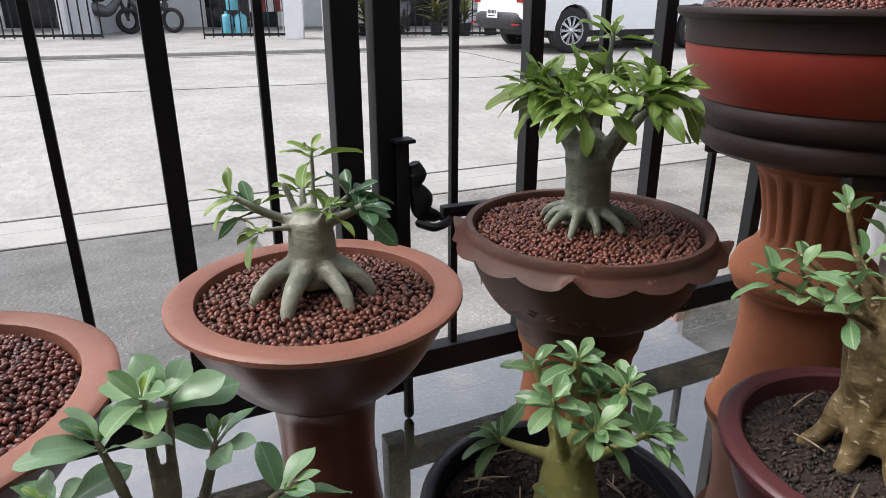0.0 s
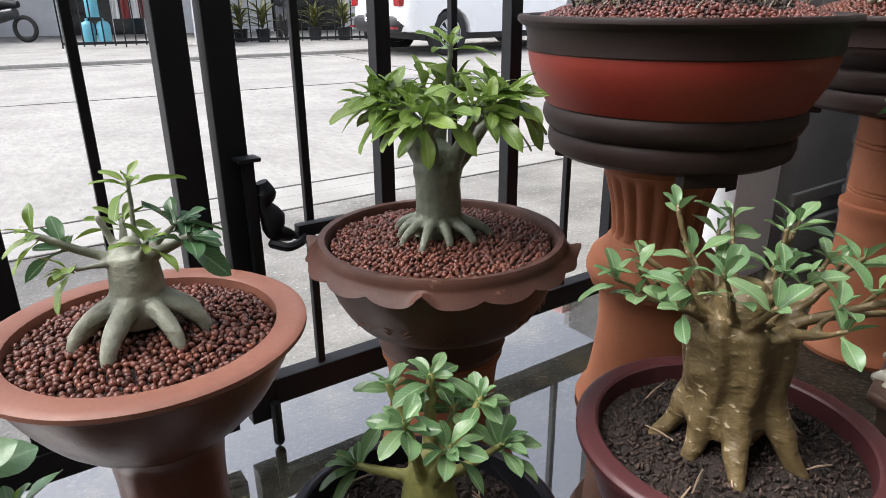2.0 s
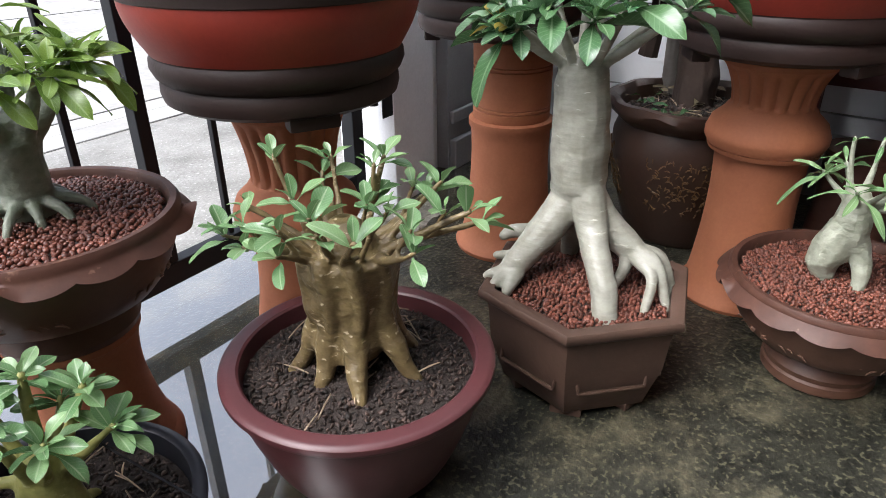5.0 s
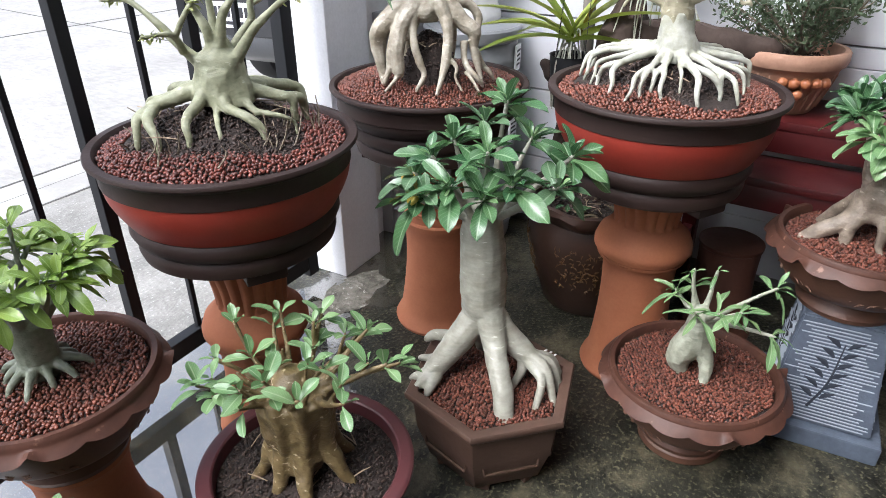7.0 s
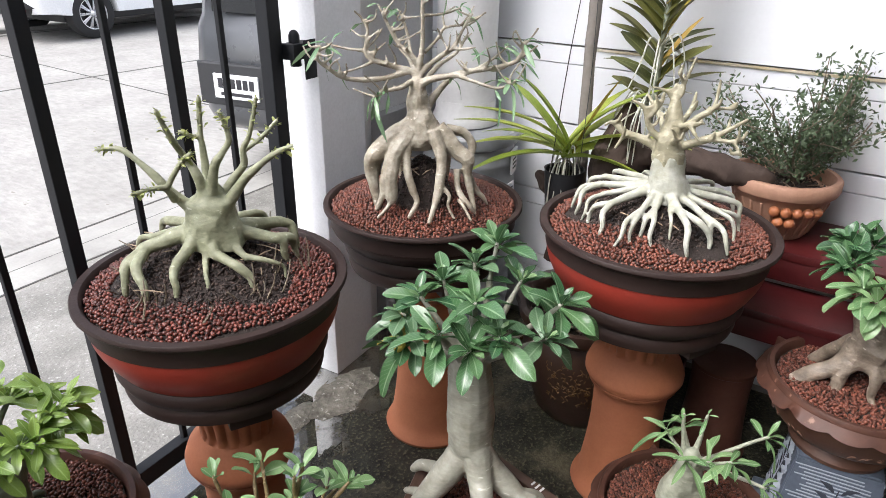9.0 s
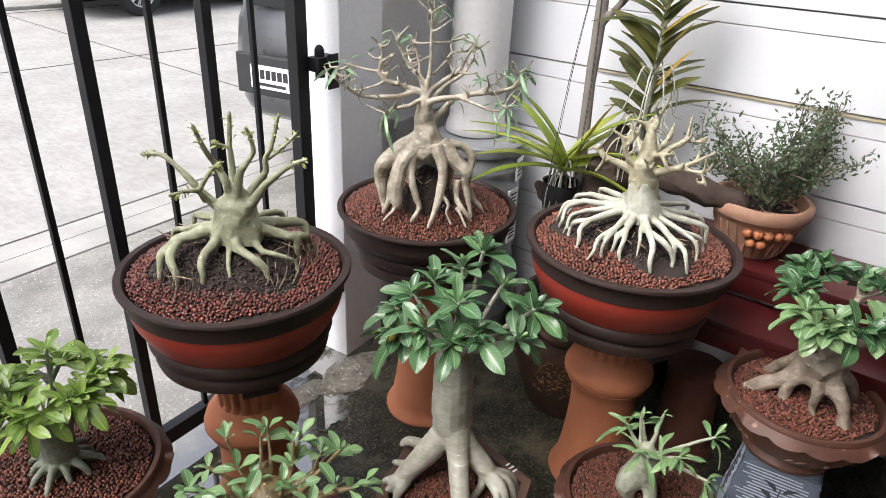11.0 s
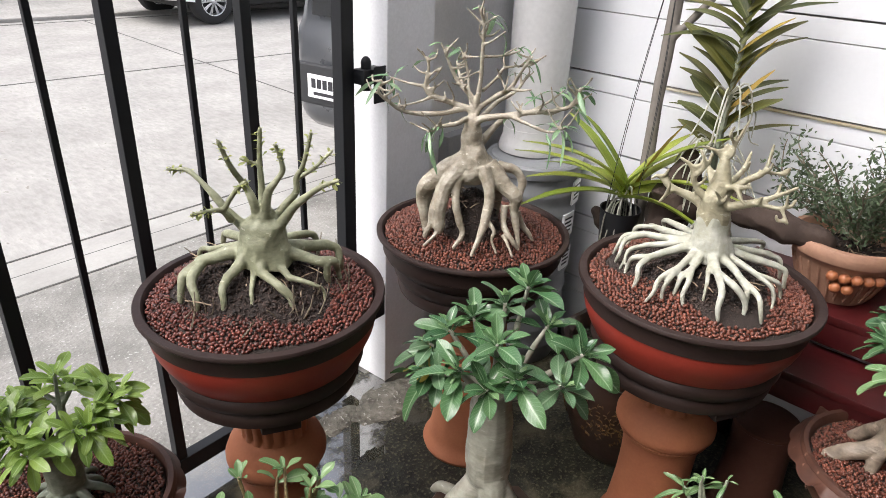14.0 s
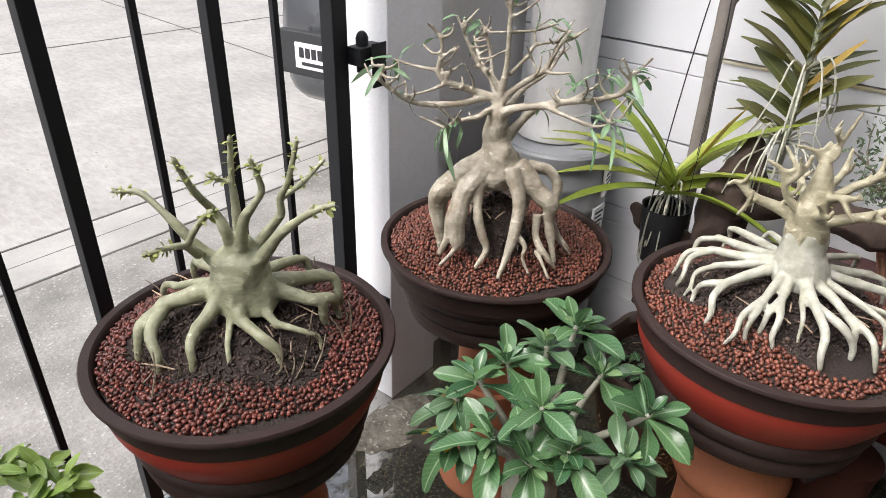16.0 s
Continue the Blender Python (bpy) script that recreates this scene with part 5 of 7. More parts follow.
for k in range(46):
    a, r = rng.uniform(0, 6.28), rng.uniform(0.13, 0.215)
    p = Vector((r * math.cos(a), r * math.sin(a), 0.0))
    q = p + Vector((rng.uniform(-0.03, 0.03), rng.uniform(-0.03, 0.03), rng.uniform(0.02, 0.07)))
    tube(bm, [p, (p + q) / 2 + Vector((0.004, 0, 0)), q], [0.0022, 0.0018, 0.0012], 5, 2)
part("twigs", bm, BARK["twig"], twigs)

# E: small lime plant in the black pot
e = plant_thing(pose(0.238, 0.715, 0.135), "small lime-skinned desert rose with bright leaves")
l = Limbs(-8, 51)
l.trunk([(0.046, 0.0), (0.043, 0.04), (0.036, 0.08), (0.030, 0.11), (0.020, 0.135)])
for phi in (-150, -100, -40, 5, 60, 130):
    l.root(phi, 0.075, 0.012, 0.006, 0.022, 0.5, 0.025)
tips = []
for phi, el, ln, r in ((178, 10, 0.085, 0.010), (-5, 32, 0.10, 0.010), (90, 80, 0.13, 0.013), (150, 70, 0.125, 0.011), (20, 66, 0.12, 0.011), (-70, 60, 0.10, 0.010), (-110, 70, 0.12, 0.010), (60, 60, 0.09, 0.01)):
    t_, d_, _ = l.branch(polar(-8, phi, 0.015, 0.105), phi, el, ln, r, r * 0.5, 0.07)
    tips.append((t_, d_))
l.skin(e, BARK["lime"], 0.003)
rng = random.Random(5)
for t_, d_ in tips:
    rosette(e, MINT, t_, d_ + Vector((0, 0, 0.5)), 12, 0.056, rng, 0.25)
for phi, z in ((-120, 0.06), (-95, 0.03)):
    rosette(e, MINT, polar(-8, phi, 0.04, z), polar(-8, phi, 1, 0.5), 5, 0.03, rng)
bm = bmesh.new()
tube(bm, [(0.07, -0.01, 0.14), (0.10, -0.03, 0.11), (0.155, -0.05, 0.045), (0.185, -0.06, 0.02)], [0.0016] * 4, 6)
part("bent_twig", bm, M["ink"], e, "thin dark bent twig")

# F: stump with many thin shoots
f_pl = plant_thing(pose(0.682, 0.800, 0.212), "golden-brown desert rose stump with thin leafy shoots")
l = Limbs(-24, 61, 0.3)
l.trunk([(0.060, 0.030), (0.066, 0.07), (0.068, 0.14), (0.074, 0.175), (0.070, 0.195), (0.050, 0.203)])
for phi, reach, r, st in ((-170, 0.090, 0.018, 0.045), (-128, 0.078, 0.018, 0.045), (-84, 0.098, 0.019, 0.04), (-30, 0.102, 0.020, 0.045), (20, 0.09, 0.02, 0.045), (70, 0.09, 0.02, 0.045), (130, 0.09, 0.02, 0.045)):
    l.add([polar(-24, phi, st, 0.10), polar(-24, phi, st + (reach - st) * 0.35, 0.06), polar(-24, phi, reach * 0.86, 0.022), polar(-24, phi, reach * 1.12, -0.008)], [r + 0.008, r * 1.05, r * 0.85, r * 0.6])
for k in range(9):
    l.add([polar(-24, k * 40, 0.058, 0.07), polar(-24, k * 40 + 8, 0.064, 0.13), polar(-24, k * 40, 0.068, 0.20)], [0.012, 0.012, 0.014])
tips = []
rng = random.Random(6)
for k, (phi, el, ln) in enumerate(((180, 10, 0.13), (165, 35, 0.12), (195, 18, 0.10), (120, 50, 0.11), (-140, 30, 0.08), (100, 62, 0.13), (60, 60, 0.13), (25, 40, 0.14), (5, 18, 0.16), (-12, 25, 0.15), (-45, 30, 0.10), (-90, 45, 0.09), (40, 25, 0.12), (150, 62, 0.15))):
    t_, d_, pts = l.branch(polar(-24, phi, 0.052, 0.195), phi, el, ln, 0.0085, 0.0042, 0.13)
    tips.append((t_, d_))
    if k % 2 == 0:
        tips.append(l.branch(pts[2], phi + rng.uniform(-50, 50), el + 35, 0.055, 0.005, 0.0035)[:2])
for k in range(16):
    if k % 2:
        tips.append(l.branch(polar(-24, k * 137.5, 0.012 + 0.035 * (k % 4) / 3, 0.195), k * 137.5 + rng.uniform(-40, 40), rng.uniform(40, 80), rng.uniform(0.05, 0.11), 0.0062, 0.0036, 0.2)[:2])
    else:
        l.branch(polar(-24, k * 137.5, 0.05, 0.20), k * 137.5, rng.uniform(20, 60), rng.uniform(0.04, 0.08), 0.0062, 0.004, 0.25)
l.skin(f_pl, BARK["golden"], 0.003)
for t_, d_ in tips:
    rosette(f_pl, MINT, t_, d_ + Vector((0, 0, 0.9)), 4, 0.058, rng, 0.0, 0.85)

# G: tall silver trunk in the hexagonal pot
g_pl = plant_thing(pose(1.172, 0.862, 0.205), "tall silver-trunked desert rose standing on thick roots")
l = Limbs(-38, 71, 0.13)
l.trunk([(0.040, 0.150), (0.052, 0.185), (0.055, 0.23), (0.054, 0.30), (0.050, 0.37), (0.046, 0.405), (0.03, 0.42)], (0.012, 0.04))
F = -38
# thick left leg with stubby toes, a straight middle leg, a hand of fingers on the other side
l.limb([(-0.004, -0.02, 0.175), (-0.040, 0.000, 0.128), (-0.092, 0.028, 0.062), (-0.122, 0.045, 0.028)], [0.042, 0.036, 0.031, 0.025], 14)
l.limb([(-0.118, 0.045, 0.030), (-0.142, 0.058, 0.026), (-0.166, 0.066, 0.020)], [0.020, 0.014, 0.010])
l.limb([(-0.118, 0.050, 0.026), (-0.138, 0.074, 0.020), (-0.152, 0.092, 0.014)], [0.018, 0.013, 0.010])
l.limb([(-0.110, 0.055, 0.026), (-0.120, 0.085, 0.014), (-0.126, 0.100, 0.004)], [0.018, 0.013, 0.010])
l.limb([(-0.105, 0.020, 0.048), (-0.132, 0.012, 0.040), (-0.154, 0.008, 0.036)], [0.013, 0.011, 0.009])
l.limb([(-0.060, -0.005, 0.095), (-0.090, -0.035, 0.075), (-0.128, -0.055, 0.062), (-0.146, -0.050, 0.052)], [0.020, 0.017, 0.015, 0.011])
l.limb([(0.010, 0.000, 0.180), (0.026, 0.040, 0.120), (0.038, 0.082, 0.078), (0.052, 0.120, 0.040), (0.060, 0.150, -0.012)], [0.038, 0.029, 0.026, 0.025, 0.023], 14)
l.limb([(0.000, -0.010, 0.200), (0.022, -0.005, 0.155), (0.058, 0.004, 0.112), (0.100, 0.020, 0.082), (0.122, 0.034, 0.070)], [0.034, 0.036, 0.032, 0.027, 0.020], 14)
for tip, bend, r in (((0.188, 0.045, -0.008), (0.166, 0.030, 0.056), 0.0125), ((0.172, 0.088, -0.008), (0.152, 0.060, 0.060), 0.0120), ((0.128, 0.118, -0.008), (0.140, 0.082, 0.046), 0.0110), ((0.066, 0.060, -0.004), (0.092, 0.040, 0.040), 0.0115), ((0.190, -0.010, -0.008), (0.164, -0.002, 0.050), 0.0130)):
    l.limb([(0.100, 0.024, 0.076), ((0.100 + bend[0]) / 2, (0.024 + bend[1]) / 2, bend[2] + 0.018), bend, tip], [r * 1.6, r * 1.25, r, r * 0.75])
l.add([polar(F, 95, 0.015, 0.17), polar(F, 95, 0.07, 0.07), polar(F, 95, 0.11, -0.01)], [0.036, 0.026, 0.018])
tips = []
rng = random.Random(7)
top = Vector((0.012, 0.04, 0.40))
for phi, el, ln in ((182, 40, 0.17), (165, 58, 0.17), (205, 28, 0.15), (135, 66, 0.18), (95, 76, 0.21), (62, 70, 0.26), (30, 58, 0.20), (5, 42, 0.23), (-20, 38, 0.19), (-50, 56, 0.16), (-90, 44, 0.14), (-125, 56, 0.15), (-150, 36, 0.14), (-70, 72, 0.19)):
    t_, d_, pts = l.branch(top + polar(F, phi, 0.022, 0), phi, el, ln, 0.0115, 0.0055, 0.07)
    tips.append((t_, d_))
l.skin(g_pl, BARK["silver"], 0.0036)
for k, (t_, d_) in enumerate(tips):
    rosette(g_pl, OBLONG if k % 4 else OBLONG_PALE, t_, d_ + Vector((0, 0, 0.65)), 11, 0.100, rng, 0.0, 1.18)
    rosette(g_pl, MINT, t_ + d_ * 0.008, d_ + Vector((0, 0, 0.9)), 3, 0.045, rng, 0.0, 0.6)
rosette(g_pl, OLD, tips[2][0] + Vector((0, 0, 0.01)), tips[2][1], 3, 0.085, rng)

# H: stilt-rooted plant in the dark bowl
h_pl = plant_thing(pose(1.308, 1.350, 0.818), "bare-branched desert rose on stilt-like pale roots")
l = Limbs(-28, 81, 0.26)
l.limb([(-0.006, 0.01, 0.150), (-0.006, 0.015, 0.180), (-0.008, 0.015, 0.215), (-0.012, 0.01, 0.245), (-0.013, 0.01, 0.275), (-0.013, 0.01, 0.305)], [0.040, 0.048, 0.040, 0.030, 0.026, 0.021], 16)
l.limb([(-0.030, 0.02, 0.205), (-0.085, 0.03, 0.168), (-0.124, 0.03, 0.128), (-0.133, 0.03, 0.085), (-0.126, 0.04, 0.040), (-0.118, 0.05, -0.005)], [0.0264, 0.0246, 0.0246, 0.0211, 0.0132, 0.0097])
l.limb([(-0.085, 0.05, 0.135), (-0.102, 0.07, 0.085), (-0.104, 0.08, 0.040), (-0.118, 0.085, 0.004)], [0.0097, 0.0088, 0.0088, 0.0079])
l.limb([(-0.030, 0.035, 0.195), (-0.068, 0.06, 0.145), (-0.082, 0.077, 0.085), (-0.080, 0.088, 0.030)], [0.0229, 0.0220, 0.0202, 0.0158])
l.limb([(-0.082, 0.09, 0.032), (-0.090, 0.10, 0.014), (-0.115, 0.12, -0.008)], [0.0088, 0.0062, 0.0044])
l.limb([(-0.040, 0.055, 0.160), (-0.040, 0.078, 0.100), (-0.027, 0.088, 0.055), (-0.016, 0.098, 0.025), (-0.036, 0.118, -0.008)], [0.0123, 0.0106, 0.0097, 0.0088, 0.0053])
l.limb([(0.025, 0.040, 0.195), (0.046, 0.070, 0.135), (0.043, 0.090, 0.080), (0.033, 0.110, 0.036), (0.014, 0.150, -0.010)], [0.0211, 0.0158, 0.0132, 0.0106, 0.0053])
l.limb([(0.042, 0.090, 0.072), (0.066, 0.105, 0.045), (0.062, 0.115, 0.022), (0.078, 0.128, -0.008)], [0.0070, 0.0053, 0.0044, 0.0035])
l.limb([(0.035, 0.025, 0.200), (0.082, 0.036, 0.145), (0.114, 0.045, 0.122), (0.114, 0.050, 0.080), (0.124, 0.058, 0.040), (0.134, 0.075, -0.008)], [0.0246, 0.0229, 0.0194, 0.0114, 0.0097, 0.0062])
l.limb([(0.088, 0.055, 0.100), (0.090, 0.075, 0.050), (0.115, 0.100, 0.020), (0.135, 0.095, -0.008)], [0.0106, 0.0088, 0.0070, 0.0044])
l.limb([(0.090, 0.095, 0.030), (0.102, 0.115, 0.020), (0.120, 0.140, -0.008)], [0.0062, 0.0053, 0.0035])
l.limb([(0.060, 0.005, 0.190), (0.105, 0.000, 0.180), (0.128, 0.000, 0.150), (0.124, 0.010, 0.115)], [0.0158, 0.0132, 0.0123, 0.0088])
l.limb([(0.120, 0.02, 0.070), (0.140, 0.02, 0.030), (0.160, 0.03, 0.012), (0.172, 0.03, -0.008)], [0.0106, 0.0079, 0.0062, 0.0035])
l.limb([(-0.010, -0.02, 0.190), (-0.050, -0.080, 0.110), (-0.050, -0.110, -0.01)], [0.0264, 0.0211, 0.0123])
l.limb([(0.020, -0.02, 0.190), (0.060, -0.080, 0.110), (0.060, -0.110, -0.01)], [0.0246, 0.0194, 0.0114])
twig = lambda pts, r0, r1: l.limb(pts, [r0 + (r1 - r0) * k / (len(pts) - 1) for k in range(len(pts))], 8)
boughs = [
    twig([(-0.020, 0.01, 0.290), (-0.030, 0.02, 0.312), (-0.050, 0.045, 0.306), (-0.095, 0.06, 0.298), (-0.118, 0.08, 0.288)], 0.0103, 0.0037),
    twig([(-0.014, 0, 0.295), (-0.020, 0, 0.330), (-0.061, 0, 0.344), (-0.119, 0, 0.361), (-0.140, 0, 0.381), (-0.134, 0, 0.430), (-0.137, 0, 0.458)], 0.0112, 0.0031),
    twig([(-0.138, 0, 0.384), (-0.190, -0.01, 0.388), (-0.236, -0.02, 0.397)], 0.0050, 0.0031),
    twig([(-0.118, 0, 0.360), (-0.161, 0.02, 0.345), (-0.204, 0.03, 0.336)], 0.0050, 0.0031),
    twig([(-0.040, 0, 0.335), (-0.102, 0.012, 0.319), (-0.185, 0.024, 0.321), (-0.226, 0.036, 0.345), (-0.252, 0.048, 0.372), (-0.243, 0.06, 0.405)], 0.0086, 0.0031),
    twig([(-0.012, -0.01, 0.300), (-0.012, -0.005, 0.340), (-0.028, -0.007, 0.372), (-0.058, -0.015, 0.397), (-0.081, -0.022, 0.435), (-0.108, -0.03, 0.488)], 0.0095, 0.0031),
    twig([(-0.030, -0.005, 0.374), (-0.036, -0.04, 0.410), (-0.048, -0.05, 0.450), (-0.062, -0.06, 0.475)], 0.0052, 0.0029),
    twig([(-0.010, 0, 0.330), (-0.001, 0, 0.404), (-0.001, 0, 0.471), (-0.002, 0, 0.536), (-0.004, 0, 0.582)], 0.0077, 0.0031),
    twig([(-0.001, 0, 0.495), (0.024, 0.01, 0.510), (0.052, 0.01, 0.532)], 0.0038, 0.0028),
    twig([(-0.002, 0, 0.540), (0.014, 0, 0.556), (0.030, -0.01, 0.565)], 0.0034, 0.0026),
    twig([(-0.001, 0, 0.468), (0.045, -0.01, 0.470), (0.092, -0.02, 0.484)], 0.0043, 0.0029),
    twig([(-0.008, 0, 0.300), (-0.002, 0, 0.335), (0.042, -0.013, 0.369), (0.075, -0.025, 0.389), (0.099, -0.038, 0.429), (0.123, -0.05, 0.468)], 0.0095, 0.0031),
    twig([(0.074, -0.025, 0.388), (0.100, -0.01, 0.388), (0.128, 0, 0.394)], 0.0045, 0.0029),
    twig([(0.005, -0.01, 0.380), (0.040, -0.05, 0.410), (0.056, -0.06, 0.432), (0.112, -0.07, 0.440)], 0.0055, 0.0029),
    twig([(0.056, -0.06, 0.430), (0.052, -0.07, 0.462), (0.080, -0.08, 0.480)], 0.0043, 0.0028),
    twig([(-0.012, 0.015, 0.290), (0.013, 0.027, 0.320), (0.081, 0.033, 0.334), (0.121, 0.04, 0.345), (0.194, 0.047, 0.359), (0.232, 0.053, 0.377), (0.242, 0.06, 0.420)], 0.0112, 0.0031),
    twig([(0.125, 0.04, 0.346), (0.170, 0.03, 0.372), (0.205, 0.02, 0.400)], 0.0052, 0.0029),
    twig([(0.081, 0.035, 0.334), (0.124, 0.06, 0.323), (0.178, 0.08, 0.312), (0.212, 0.10, 0.328)], 0.0060, 0.0033),
    twig([(0.012, -0.01, 0.245), (0.045, -0.02, 0.290), (0.075, 0, 0.325)], 0.0112, 0.0069),
    twig([(-0.014, -0.02, 0.300), (-0.030, -0.08, 0.345), (-0.060, -0.13, 0.375), (-0.080, -0.17, 0.420)], 0.0086, 0.0031),
    twig([(0.000, -0.02, 0.300), (0.040, -0.08, 0.335), (0.090, -0.13, 0.360), (0.120, -0.17, 0.400)], 0.0086, 0.0031),
]
rng = random.Random(9)
for w in boughs:
    for q in range(2, len(w) - 1):
        for s_ in range(3):
            d_ = Vector((rng.uniform(-1, 1), rng.uniform(-1, 1), rng.uniform(-0.1, 1.1))).normalized()
            p_ = w[q].lerp(w[q + 1], rng.random())
            n_ = p_ + d_ * rng.uniform(0.018, 0.034)
            l.add([p_, n_, n_ + (d_ + Vector((rng.uniform(-1, 1), rng.uniform(-1, 1), 0.5)) * 0.9).normalized() * rng.uniform(0.015, 0.04)], [0.0038, 0.0032, 0.0027], 7)
l.skin(h_pl, BARK["beige"], 0.0028, smooth=2)
for k, w in enumerate(boughs):
    n_ = {0: 6, 2: 4, 4: 4, 15: 7, 16: 6, 17: 9}.get(k, 2)
    rosette(h_pl, CURLED_GREY, w[-1], (w[-1] - w[-2]).normalized() + Vector((0, 0, 0.2)), n_, 0.060 if n_ > 3 else 0.048, rng, 0.1, 1.25)
    if n_ > 5:
        rosette(h_pl, CURLED_GREY, w[-2], (w[-1] - w[-2]).normalized() + Vector((0, 0, 0.6)), 4, 0.05, rng, 0.1, 1.2)
soil_bed(pose(1.310, 1.354, 0.800), 0.088, "dark soil core between the stilt roots", 0.130, 520, seed=15)

# I: fan of white roots
i_pl = plant_thing(pose(1.705, 0.893, 0.862), "pruned pale desert rose with a fan of white roots")
l = Limbs(-46, 91, 0.14)
l.limb([(0.012, 0.01, 0.040), (0.014, 0.01, 0.065), (0.008, 0.01, 0.095), (0.004, 0.01, 0.125), (0.002, 0.01, 0.150), (0.002, 0.01, 0.162)], [0.052, 0.049, 0.042, 0.038, 0.035, 0.022], 18)
for phi, out, up, toes, r in (
    (124, 0.185, 0.045, ((124, 0.215),), 0.0115), (146, 0.165, 0.048, ((158, 0.200),), 0.0115),
    (168, 0.150, 0.048, ((190, 0.195), (178, 0.205)), 0.0120), (188, 0.135, 0.040, ((201, 0.187),), 0.0105),
    (219, 0.150, 0.042, ((229, 0.195), (208, 0.180)), 0.0130), (250, 0.125, 0.045, ((245, 0.216), (252, 0.190)), 0.0115),
    (262, 0.108, 0.045, ((255, 0.160), (266, 0.180)), 0.0120), (281, 0.100, 0.045, ((279, 0.158),), 0.0085),
    (290, 0.120, 0.050, ((287, 0.210), (306, 0.186)), 0.0145), (311, 0.140, 0.045, ((311, 0.222), (308, 0.178)), 0.0115),
    (333, 0.140, 0.045, ((330, 0.190), (346, 0.186)), 0.0105), (5, 0.162, 0.045, ((5, 0.190),), 0.0125),
    (24, 0.155, 0.050, ((20, 0.190),), 0.0120), (48, 0.170, 0.050, ((48, 0.205),), 0.0110),
    (75, 0.150, 0.050, ((75, 0.195),), 0.0110), (100, 0.155, 0.048, ((102, 0.200),), 0.0110),
):
    l.claw(phi, out, up, toes, r * 0.80, 0.068, 0.040)
l.skin(i_pl, BARK["pale_cream"], 0.0030, "root_fan", "chalky white fan of roots", 3)
l = Limbs(-46, 92, 0.28)
l.limb([(0.004, 0.01, 0.120), (0.002, 0.01, 0.150), (0, 0.01, 0.180), (0.002, 0.008, 0.210), (0.001, 0.005, 0.240), (-0.002, 0, 0.268)], [0.033, 0.0375, 0.033, 0.026, 0.019, 0.014], 14)
twig = lambda pts, r0, r1: l.limb(pts, [r0 + (r1 - r0) * k / (len(pts) - 1) for k in range(len(pts))], 8)
boughs = [
    twig([(-0.010, 0, 0.150), (-0.052, 0, 0.176), (-0.097, 0, 0.187), (-0.132, 0, 0.211), (-0.147, 0.01, 0.206)], 0.0133, 0.0041),
    twig([(-0.090, 0, 0.186), (-0.105, 0.02, 0.180), (-0.118, 0.03, 0.160)], 0.0059, 0.0034),
    twig([(-0.015, 0.02, 0.180), (-0.050, 0.03, 0.215), (-0.064, 0.03, 0.255), (-0.092, 0.03, 0.272)], 0.0101, 0.0037),
    twig([(-0.055, 0.03, 0.235), (-0.038, 0.04, 0.262), (-0.046, 0.045, 0.290)], 0.0055, 0.0034),
    twig([(0, 0, 0.240), (-0.002, 0, 0.275), (0.010, 0, 0.305), (0.028, 0, 0.368)], 0.0101, 0.0034),
    twig([(0.012, 0, 0.310), (-0.002, 0.01, 0.335), (0.002, 0.01, 0.352)], 0.0047, 0.0032),
    twig([(-0.003, 0, 0.266), (-0.023, 0, 0.291), (-0.053, 0.01, 0.300)], 0.0066, 0.0036),
    twig([(0.012, 0, 0.195), (0.056, -0.01, 0.237), (0.083, -0.01, 0.261), (0.088, -0.02, 0.318)], 0.0109, 0.0036),
    twig([(0.083, -0.01, 0.261), (0.110, -0.02, 0.258), (0.128, -0.02, 0.272)], 0.0055, 0.0034),
    twig([(0.015, 0.02, 0.170), (0.077, 0.025, 0.197), (0.115, 0.02, 0.218), (0.153, 0.02, 0.246)], 0.0125, 0.0037),
    twig([(0.080, 0.03, 0.198), (0.134, 0.04, 0.202), (0.137, 0.045, 0.232)], 0.0066, 0.0037),
    twig([(0.130, 0.04, 0.202), (0.146, 0.05, 0.180), (0.150, 0.05, 0.172)], 0.0047, 0.0034),
    twig([(0.010, 0.02, 0.215), (0.036, 0.04, 0.232), (0.062, 0.045, 0.236)], 0.0070, 0.0037),
    twig([(0.034, 0.04, 0.230), (0.048, 0.055, 0.212), (0.060, 0.06, 0.200)], 0.0050, 0.0034),
    twig([(0.005, 0.03, 0.185), (0.010, 0.07, 0.205), (-0.004, 0.09, 0.230)], 0.0086, 0.0037),
    twig([(-0.010, -0.02, 0.190), (-0.030, -0.07, 0.225), (-0.060, -0.10, 0.260)], 0.0094, 0.0037),
    twig([(0.010, -0.02, 0.200), (0.040, -0.07, 0.235), (0.050, -0.11, 0.270)], 0.0094, 0.0037),
]
rng = random.Random(10)
for w in boughs:
    for q in range(1, len(w) - 1):
        d_ = Vector((rng.uniform(-1, 1), rng.uniform(-1, 1), rng.uniform(-0.2, 1.0))).normalized()
        l.add([w[q], w[q] + d_ * 0.016, w[q] + d_ * 0.022 + Vector((0, 0, 0.012))], [0.0056, 0.0048, 0.0038], 7)
l.skin(i_pl, BARK["cream"], 0.0030, "stem", "gnarled cream branches", 3)
soil_bed(pose(1.705, 0.893, 0.832), 0.208, "dark soil under the white roots", 0.066, 2200, seed=16)

